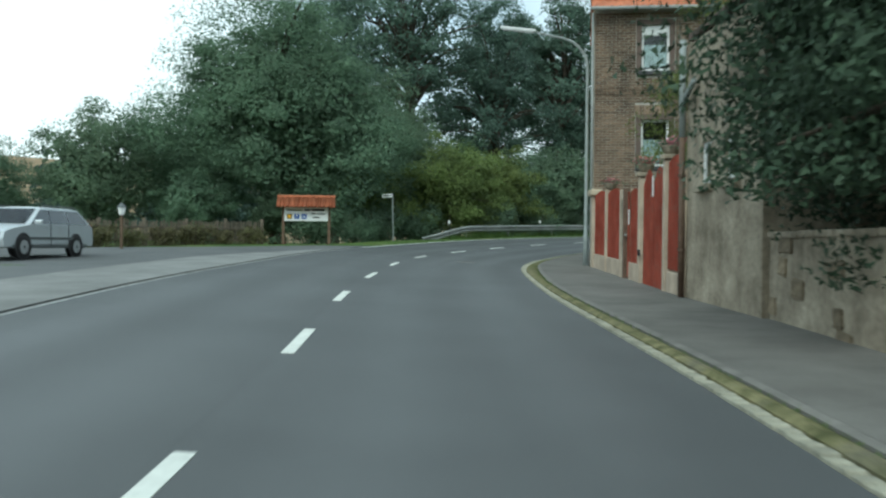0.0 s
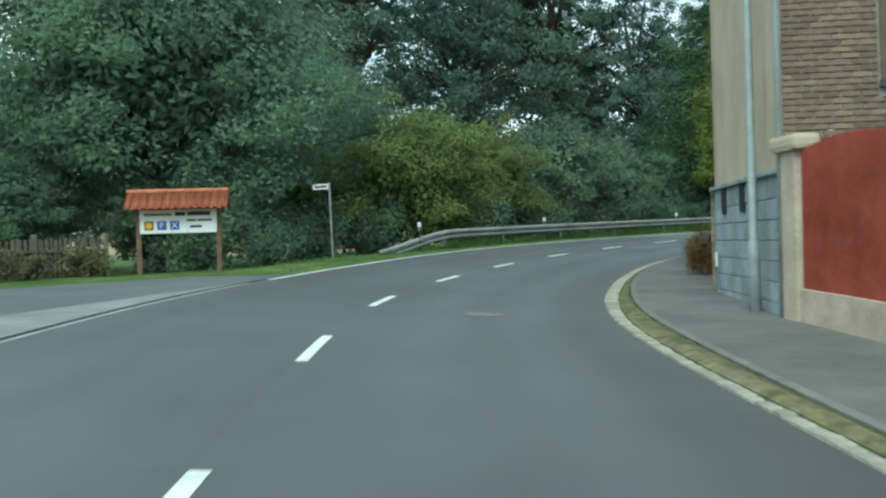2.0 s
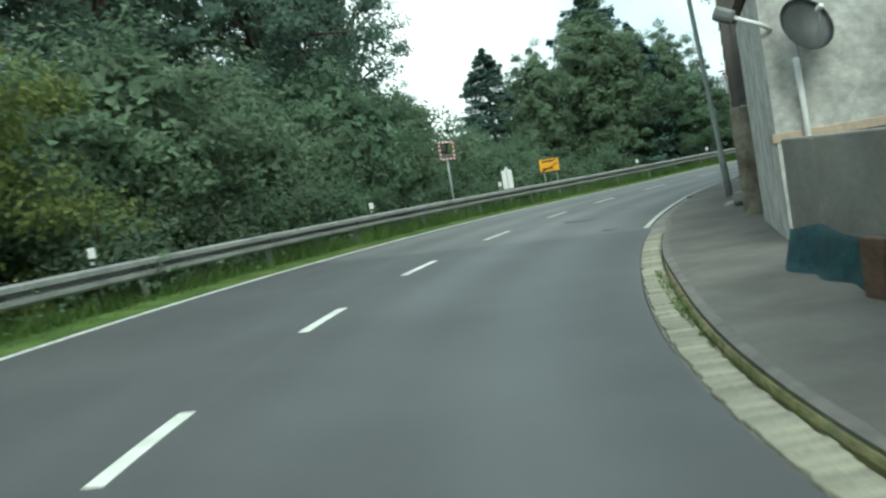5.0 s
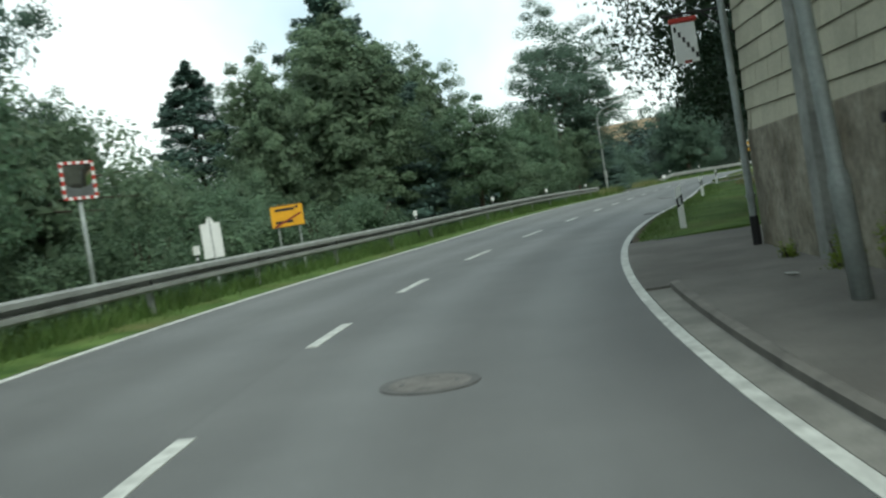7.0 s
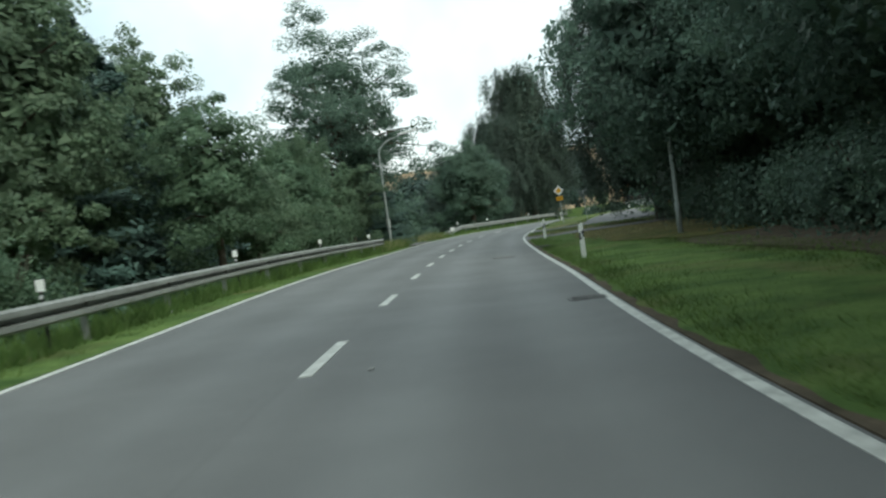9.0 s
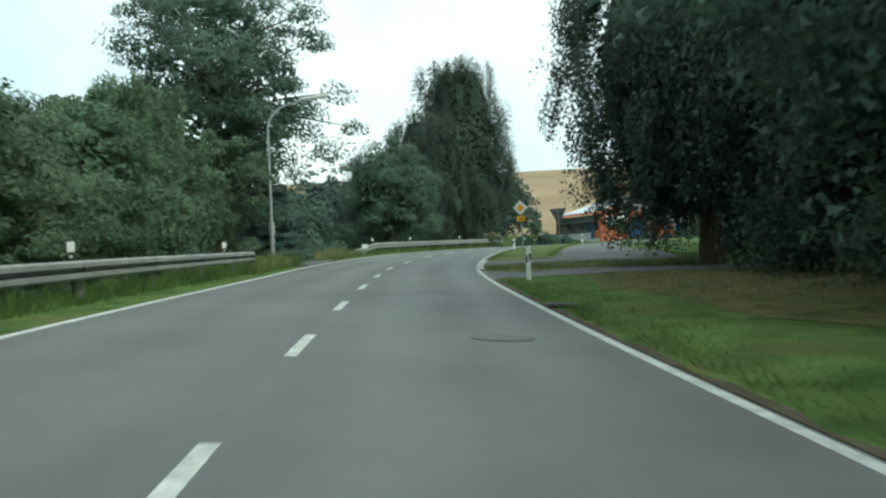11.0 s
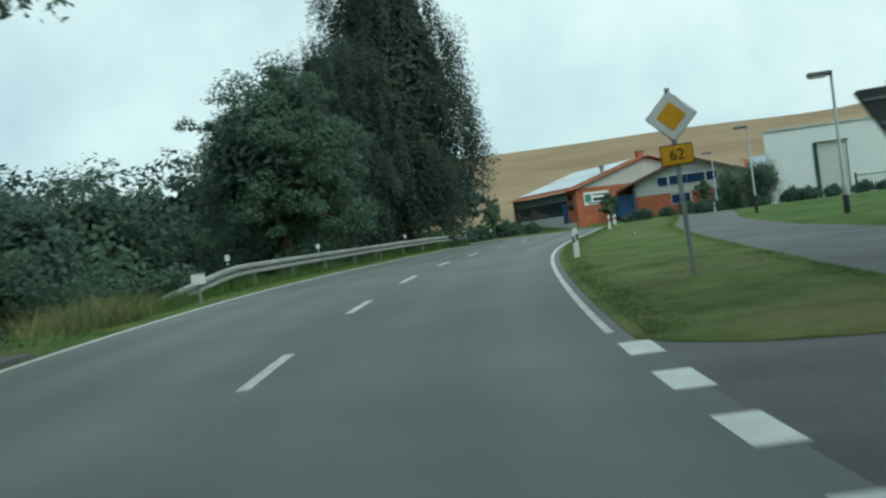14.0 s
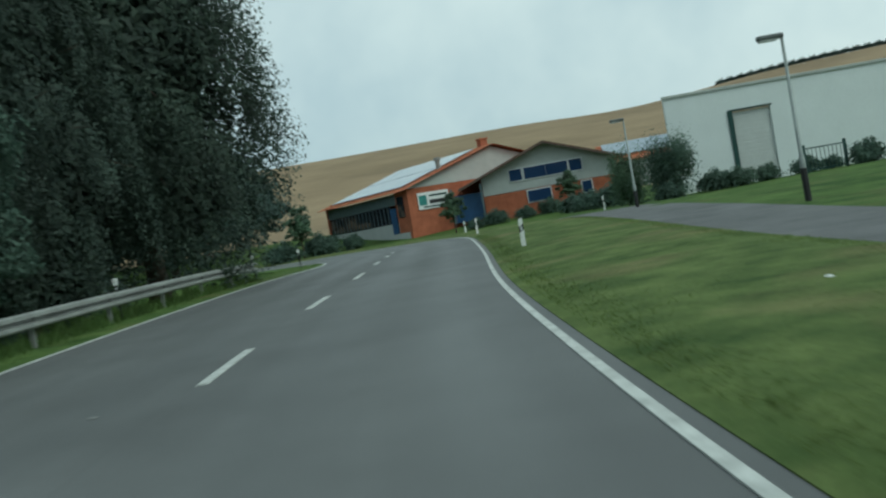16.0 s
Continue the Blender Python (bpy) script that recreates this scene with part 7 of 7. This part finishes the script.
    part("bumper", box(0.16, 1.66, 0.24, (-2.30, 0, 0.43), 0.05), SILVER, car)
    part("bumper", box(0.16, 1.66, 0.24, (2.28, 0, 0.46), 0.05), SILVER, car)
    part("grille", box(0.05, 0.70, 0.13, (-2.345, 0, 0.67), 0.02), PLASTIC_BLACK, car)
    part("air_intake", box(0.05, 1.1, 0.10, (-2.37, 0, 0.40), 0.02), PLASTIC_BLACK, car)
    part("number_plate", box(0.02, 0.52, 0.11, (-2.40, 0, 0.50), 0.005), SIGN_WHITE, car)
    return car


estate_car(pose(-11.0, 25.9, 0.84, 0, 0, 84) @ Matrix.Diagonal((1, 1, 0.88, 1)))

lantern = thing("garden_lantern", pose(*land(-11.3, 34.9)), "pale six-sided garden lantern on a wooden post", "lamp")
part("post", tube([(0, 0, -0.2), (0, 0, 1.22)], 0.045, 8), WOOD, lantern)
part("glass", tube([(0, 0, 1.22), (0, 0, 1.26), (0, 0, 1.50)], [0.06, 0.10, 0.15], 6), PLASTIC_WHITE, lantern)
part("cap", tube([(0, 0, 1.50), (0, 0, 1.53), (0, 0, 1.66)], [0.18, 0.17, 0.02], 6), SIGN_GREY, lantern)
part("arm", tube([(-0.2, 0, 1.08), (0.2, 0, 1.08)], 0.018, 6), WOOD, lantern)

picket = tagged(new("picket_fence"), "weathered grey-brown picket fence overgrown with weeds", "fence")
a, b = Vector((-16.0, 35.4, 0)), Vector((-8.2, 44.6, 0))
slat = box(0.075, 0.02, 1.05, (0, 0, 0.52), 0.004)
slat_me = bpy.data.meshes.new("picket")
slat.to_mesh(slat_me)
slat.free()
slat_me.materials.append(WOOD_GREY)
turn = math.degrees(math.atan2(b.y - a.y, b.x - a.x))
n = 100
rng = random.Random(2)
for k in range(n):
    p = a.lerp(b, k / (n - 1))
    ob = new("picket", slat_me)
    ob.parent = picket
    ob.matrix_world = pose(p.x, p.y, land(p.x, p.y).z + rng.uniform(-0.04, 0.04), 0, rng.uniform(-3, 3), turn)
for z in (0.3, 0.8):
    bm = box((b - a).length, 0.05, 0.07, (0, 0, 0), 0.005)
    part("rail", bm, WOOD_GREY, picket).matrix_world = pose(*(a.lerp(b, 0.5) + Vector((0.03, -0.03, land(-12, 40).z + z))), 0, 0, turn)
for k in range(7):
    p = a.lerp(b, k / 6)
    part("fence_post", box(0.11, 0.11, 1.2, (0, 0, 0.55), 0.01), WOOD_GREY, picket).matrix_world = pose(p.x + 0.04, p.y + 0.04, land(p.x, p.y).z, 0, 0, turn)
creeper = shrub(stand(-14.2, 38.4), 61, 1.0, 0.8, "brownish creeper over the picket fence", leaf_material("dull brown green leaf", (0.07, 0.075, 0.03), (0.14, 0.13, 0.06)), 16, 110, 0.05)
for k in range(8):
    p = a.lerp(b, (k + 0.5) / 8.0)
    copy_thing(creeper, stand(p.x + 0.25, p.y - 0.25, 50 * k, 0.75 + 0.25 * (k % 3) / 2))
# ---- farm and hall by the side road ----
BRICK_RED = material("orange-red brickwork", (0.36, 0.115, 0.06), 0.9, vary=0.2, scale=1.5, fine=16, bump=0.3)
GABLE_GREY = material("pale grey gable boards", (0.42, 0.44, 0.42), 0.8, vary=0.08, scale=1.0, fine=12, bump=0.1)
BLUE_DOOR = material("blue painted door", (0.03, 0.085, 0.20), 0.5, vary=0.15, scale=2, fine=16, bump=0.1)
STEEL_BLUE = material("grey-blue glazing bars", (0.12, 0.16, 0.18), 0.5, vary=0.15, bump=0)
SOLAR = material("pale reflecting solar panel", (0.34, 0.38, 0.42), 0.18, 0.35, vary=0.05, scale=0.6, fine=8, bump=0)
HALL_WHITE = material("white sheet cladding", (0.66, 0.70, 0.70), 0.6, vary=0.04, scale=0.4, fine=6, bump=0.05)
DARK_GREEN = material("dark green steel", (0.012, 0.05, 0.045), 0.5, vary=0.15, bump=0)
DOOR_GREY = material("light grey shutter door", (0.52, 0.54, 0.53), 0.6, vary=0.05, scale=1, fine=8, bump=0.05)

yaw = math.degrees(math.atan2(-0.736, 0.677))
barn = thing("farm_building", pose(167.9, 123.2, 4.6, 0, 0, yaw), "orange brick farm building with solar panels on its roof", "farm building")
# x along the gable wall, y back along the eave wall
span, deep, eave, ridge = 17.0, 16.2, 3.4, 6.0
part("gable_wall", box(span, 0.3, eave, (span / 2, 0.15, eave / 2)), BRICK_RED, barn, "orange-red brick wall")
part("gable_top", prism([(0, eave), (span, eave), (span / 2, ridge - 0.1)], -0.03, 0.25), GABLE_GREY, barn, "pale grey boarded gable")
part("pier", box(0.32, 1.9, eave, (0.15, 1.2, eave / 2)), BRICK_RED, barn)
part("pier_window", box(0.08, 1.1, 1.7, (-0.03, 1.3, 2.1), 0.02), PANE_DARK, barn)
part("low_wall", box(0.3, deep - 2.2, 0.85, (0.15, 2.2 + (deep - 2.2) / 2, 0.42)), DOOR_GREY, barn)
part("glazing", box(0.1, deep - 3.6, 1.5, (0.15, 3.6 + (deep - 3.6) / 2, 1.6)), PANE_DARK, barn, "dark long glazing")
part("fascia", box(0.2, deep - 2.2, 0.9, (0.15, 2.2 + (deep - 2.2) / 2, 2.8)), STEEL_BLUE, barn)
part("foundation", box(span + 0.1, 0.4, 1.2, (span / 2, 0.2, -0.6)), BRICK_RED, barn)
part("foundation", box(0.4, deep, 1.2, (0.2, deep / 2 + 0.2, -0.6)), DOOR_GREY, barn)
for k in range(17):
    part("glazing_bar", box(0.06, 0.06, 1.5, (0.08, 3.9 + k * 0.7, 1.6)), STEEL_BLUE, barn)
part("door", box(0.1, 1.0, 2.1, (-0.02, 2.75, 1.05), 0.02), BLUE_DOOR, barn, "bright blue door")
part("wall", box(0.3, deep, eave, (span - 0.15, deep / 2, eave / 2)), BRICK_RED, barn)
part("wall", box(span, 0.3, eave, (span / 2, deep - 0.15, eave / 2)), BRICK_RED, barn)
slope = math.hypot(span / 2, ridge - eave)
for side in (0, 1):
    m = pose(-0.7 if not side else span + 0.7, deep + 0.4 if not side else -0.6, eave - 0.15, 0, 0, -90 if not side else 90)
    tiled_slope("roof", deep + 1.0, span / 2 + 0.7, ridge - eave + 0.2, TILE, barn, m, 0.5, 20)
ang = math.degrees(math.atan2(ridge - eave + 0.2, span / 2 + 0.7))
for r in range(2):
    for k in range(10):
        u0 = 0.9 + r * 4.0
        cx = -0.7 + (u0 + 1.95) * math.cos(math.radians(ang))
        cz = eave - 0.15 + (u0 + 1.95) * math.sin(math.radians(ang)) + 0.16
        p = part("solar_panel", box(3.85, 1.33, 0.05, (0, 0, 0), 0.01), SOLAR, barn)
        p.matrix_local = pose(cx, 1.9 + 1.38 * k, cz, 0, -ang, 0)
part("chimney", box(0.7, 0.6, 0.9, (8.9, 1.6, ridge + 0.25), 0.03), BRICK_RED, barn, "short brick chimney")
part("chimney_cap", box(0.85, 0.75, 0.12, (8.9, 1.6, ridge + 0.72), 0.02), BRICK_RED, barn)
part("vent", tube([(4.0, 1.2, 4.2), (4.0, 1.2, 5.5)], 0.2, 10), GALV, barn)
part("vent_cap", tube([(4.0, 1.2, 5.4), (4.0, 1.2, 5.65)], [0.32, 0.3], 10), GALV, barn)
sign = part("sign_panel", box(2.9, 0.06, 1.35, (2.3, -0.06, 2.25), 0.02), SIGN_WHITE, barn, "white company sign")
part("emblem", box(0.7, 0.02, 0.8, (1.3, -0.1, 2.3), 0.01), material("sign green", (0.05, 0.22, 0.2), 0.5, bump=0), sign)
part("text_bar", box(1.7, 0.02, 0.32, (2.75, -0.1, 2.12)), INK, sign)
part("text_bar", box(1.7, 0.02, 0.14, (2.75, -0.1, 2.62)), DARK_GREEN, sign)
part("text_bar", box(2.2, 0.02, 0.12, (2.4, -0.1, 1.75)), DARK_GREEN, sign)

shop = thing("farm_shop", pose(169.95, 117.47, 4.6, 0, 0, -84.0), "gabled farm shop with blue windows and tiled roof", "house")
w2, d2, e2, r2 = 10.6, 12.0, 3.3, 5.25
part("wall", box(w2, 0.3, 1.75, (w2 / 2, 0.15, 0.87)), BRICK_RED, shop, "orange brick lower wall")
part("upper_wall", prism([(0, 1.75), (w2, 1.75), (w2, e2), (w2 / 2, r2 - 0.1), (0, e2)], -0.05, 0.25), GABLE_GREY, shop, "pale grey upper gable")
part("wall", box(0.3, d2, e2, (0.15, d2 / 2 + 0.3, e2 / 2)), BRICK_RED, shop)
part("wall", box(0.3, d2, e2, (w2 - 0.15, d2 / 2 + 0.3, e2 / 2)), BRICK_RED, shop)
for k, x in enumerate((2.75, 4.3, 6.05, 7.55)):
    fr = part("window", box(1.85 if k in (1, 2) else 1.1, 0.08, 1.05, (x, -0.08, 3.0), 0.02), WINDOW_WHITE, shop)
    part("pane", box(1.72 if k in (1, 2) else 0.98, 0.04, 0.9, (x, -0.12, 3.0), 0.01), PANE_BLUE, fr, "blue tinted pane")
part("foundation", box(w2 + 0.1, 0.4, 1.2, (w2 / 2, 0.2, -0.6)), BRICK_RED, shop)
for x, w in ((4.4, 2.0), (8.2, 0.9)):
    fr = part("window", box(w, 0.08, 1.05, (x, -0.02, 1.15), 0.02), WINDOW_WHITE, shop)
    part("pane", box(w - 0.16, 0.04, 0.9, (x, -0.07, 1.15), 0.01), PANE_BLUE, fr)
part("entrance", box(2.4, 0.1, 2.2, (-1.3, 0.6, 1.1), 0.02), BLUE_DOOR, shop, "dark blue glazed entrance")
part("porch_post", box(0.14, 0.14, 2.8, (-2.5, -0.6, 1.4), 0.01), STEEL_BLUE, shop)
part("porch_post", box(0.14, 0.14, 2.8, (-0.1, -0.6, 1.4), 0.01), STEEL_BLUE, shop)
for side in (0, 1):
    over = 1.9 if not side else 0.7
    k = (r2 - e2) / (w2 / 2)
    m = pose(-over, d2 + 0.4, e2 - over * k, 0, 0, -90) if not side else pose(w2 + over, -0.9, e2 - over * k, 0, 0, 90)
    tiled_slope("roof", d2 + 1.3, w2 / 2 + over, r2 - e2 + over * k, TILE, shop, m, 0.5, 18)
rise = (r2 - e2) / (w2 / 2)
for over, way in ((1.9, 1), (0.7, -1)):
    long = w2 / 2 + over
    mid = w2 / 2 - way * long / 2
    part("verge_board", box(math.hypot(long, long * rise), 0.06, 0.2, (0, 0, 0), 0.01), ROOF_DARK, shop).matrix_local = pose(mid, -0.92, r2 - rise * long / 2 - 0.06, 0, -way * math.degrees(math.atan(rise)), 0)

hall_yaw = math.degrees(math.atan2(-0.976, 0.2185))
hall = thing("white_hall", pose(150.8, 102.9, 3.5, 0, 0, hall_yaw), "large white sheet-clad hall with grey shutter door", "hall")
part("wall", pierced(34.0, 6.2, 0.3, [(3.75, 6.05, 0.0, 4.75), (13.6, 17.4, 2.7, 4.7)]), HALL_WHITE, hall, "white front wall")
part("wall", box(0.3, 7.0, 6.0, (0, 3.5, 3.0)), HALL_WHITE, hall).matrix_local = pose(0.17, 0.3, 0, 0, 0, -24)
part("roof", box(30.4, 6.9, 0.16, (18.8, 3.6, 6.12), 0.02), HALL_WHITE, hall)
part("eave_trim", box(34.2, 0.12, 0.16, (17.0, -0.04, 6.18), 0.02), GABLE_GREY, hall)
part("foundation", box(33.8, 0.24, 1.0, (17.0, 0.15, -0.5)), GABLE_GREY, hall)
part("shutter_door", box(2.2, 0.08, 4.7, (4.95, 0.18, 2.35), 0.01), DOOR_GREY, hall, "light grey shutter door")
for k in range(18):
    part("door_slat", box(2.18, 0.02, 0.2, (4.95, 0.135, 0.25 + 0.255 * k), 0.008), DOOR_GREY, hall)
part("door_frame", box(0.28, 0.36, 4.85, (3.68, 0.1, 2.4), 0.02), DARK_GREEN, hall, "dark green door frame")
part("door_frame", box(2.5, 0.30, 0.1, (4.9, 0.08, 4.8), 0.02), DARK_GREEN, hall)
part("window", box(3.8, 0.1, 2.0, (15.5, 0.1, 3.7), 0.02), PANE_DARK, hall)

shed = thing("tiled_shed", pose(192.0, 108.6, 5.2, 0, 0, -84.0), "low shed with tiled and solar covered roof", "shed")
part("wall", box(9.0, 7.0, 2.7, (4.5, 3.5, 1.35)), GABLE_GREY, shed)
tiled_slope("roof", 9.8, 7.4, 2.2, TILE, shed, pose(-0.4, -0.4, 2.65), 0.5, 16)
part("solar_panel", box(8.6, 5.2, 0.06, (4.5, 3.9, 4.15), 0.01, (16.5, 0, 0)), SOLAR, shed)


def short_lamp(m, h=4.9):
    ob = thing("street_lamp", m, "slim grey street lamp with flat head", "street lamp")
    part("pole", tube([(0, 0, -0.3), (0, 0, 1.0), (0, 0, 1.05), (0, 0, h)], [0.07, 0.07, 0.05, 0.035], 8), POLE, ob, smooth=True)
    part("base_sleeve", tube([(0, 0, -0.2), (0, 0, 0.75)], 0.08, 8), PLASTIC_BLACK, ob)
    part("lamp_head", box(0.62, 0.22, 0.12, (-0.28, 0, h + 0.02), 0.04), SIGN_GREY, ob)
    part("diffuser", box(0.42, 0.18, 0.06, (-0.34, 0, h - 0.05), 0.02), REFLECTOR, ob)
    return ob


sl = short_lamp(pose(*land(116.6, 100.65), 0, 0, hall_yaw), 3.9)
copy_thing(sl, pose(*land(136.0, 105.0), 0, 0, hall_yaw))
copy_thing(sl, pose(*land(98.4, 96.5, -0.3), 0, 0, hall_yaw) @ Matrix.Diagonal((1.05, 1.05, 1.05, 1)))
gate = thing("metal_gate", pose(*land(144.9, 96.6), 0, 0, hall_yaw), "dark green metal gate beside the hall", "gate")
for x in (0.0, 2.1):
    part("post", box(0.14, 0.14, 1.5, (x, 0, 0.7), 0.01), DARK_GREEN, gate)
part("frame", box(2.0, 0.05, 0.06, (1.05, 0, 1.25), 0.005), DARK_GREEN, gate)
part("frame", box(2.0, 0.05, 0.06, (1.05, 0, 0.15), 0.005), DARK_GREEN, gate)
for k in range(9):
    part("bar", box(0.025, 0.025, 1.1, (0.2 + 0.21 * k, 0, 0.7)), DARK_GREEN, gate)
shrub(stand(148.6, 105.6), 75, 3.3, 1.2, "tall light green bush beside the clipped one", LEAF_MID, 40, 200, 0.07, "bush")
shrub(stand(147.0, 103.2), 71, 3.9, 1.55, "large clipped round evergreen bush", LEAF_DARK, 50, 240, 0.07, "bush")
small = shrub(stand(146.0, 99.8), 72, 1.0, 0.9, "low dark evergreen bush on the lawn", LEAF_DARK, 22, 120, 0.08, "bush")
for x, y, a, sz in [(146.6, 101.0, 20, 1.1), (147.0, 98.3, 100, 0.9), (147.5, 96.2, 40, 0.9), (147.6, 94.9, 140, 0.7), (145.4, 93.6, 90, 1.2), (145.6, 103.4, 10, 0.9), (160.5, 108.6, 70, 1.3), (158.0, 107.0, 30, 1.5), (162.8, 110.0, 15, 1.2), (166.0, 116.2, 30, 1.1), (166.8, 114.0, 60, 0.9), (168.0, 112.2, 160, 1.2), (169.6, 109.8, 200, 1.2), (165.0, 117.6, 90, 0.8), (168.5, 131.2, 20, 1.8), (166.0, 133.6, 80, 1.7), (169.4, 128.8, 140, 1.2)]:
    copy_thing(small, stand(x, y, a, sz))
sapling = broadleaf(stand(164.2, 119.0), 73, 3.2, 0.9, 0.8, "thin young tree before the farm", LEAF_MID, 26, 80, 0.08, 0.05)
copy_thing(sapling, stand(167.0, 132.2, 80, 1.4))
copy_thing(sapling, stand(168.6, 110.6, 150, 1.0))
copy_thing(post0, pose(*land(150.5, 107.2), 0, 0, -70))
copy_thing(post0, pose(*land(155.0, 116.5), 0, 0, -70))
# ---- gutter setts ----
unit = box(0.26, 0.185, 0.10, (0, 0, 0), 0.016)
sett_me = bpy.data.meshes.new("sett")
unit.to_mesh(sett_me)
unit.free()
sett_me.materials.append(SETT)
rng = random.Random(21)
for k in range(297):
    s = 3.6 + 0.2015 * k
    ob = new("sett", sett_me)
    ob.parent = gutter
    ob.matrix_world = pose(*spot(s, town_edge(s) + gutter_wide(s) / 2 + rng.uniform(-0.012, 0.012), -0.036 + rng.uniform(0, 0.012)), rng.uniform(-2, 2), rng.uniform(-2, 2), heading(s) + rng.uniform(-3, 3)) @ Matrix.Diagonal((gutter_wide(s) / 0.305 * rng.uniform(0.94, 1.06), rng.uniform(0.9, 1.02), 1, 1))
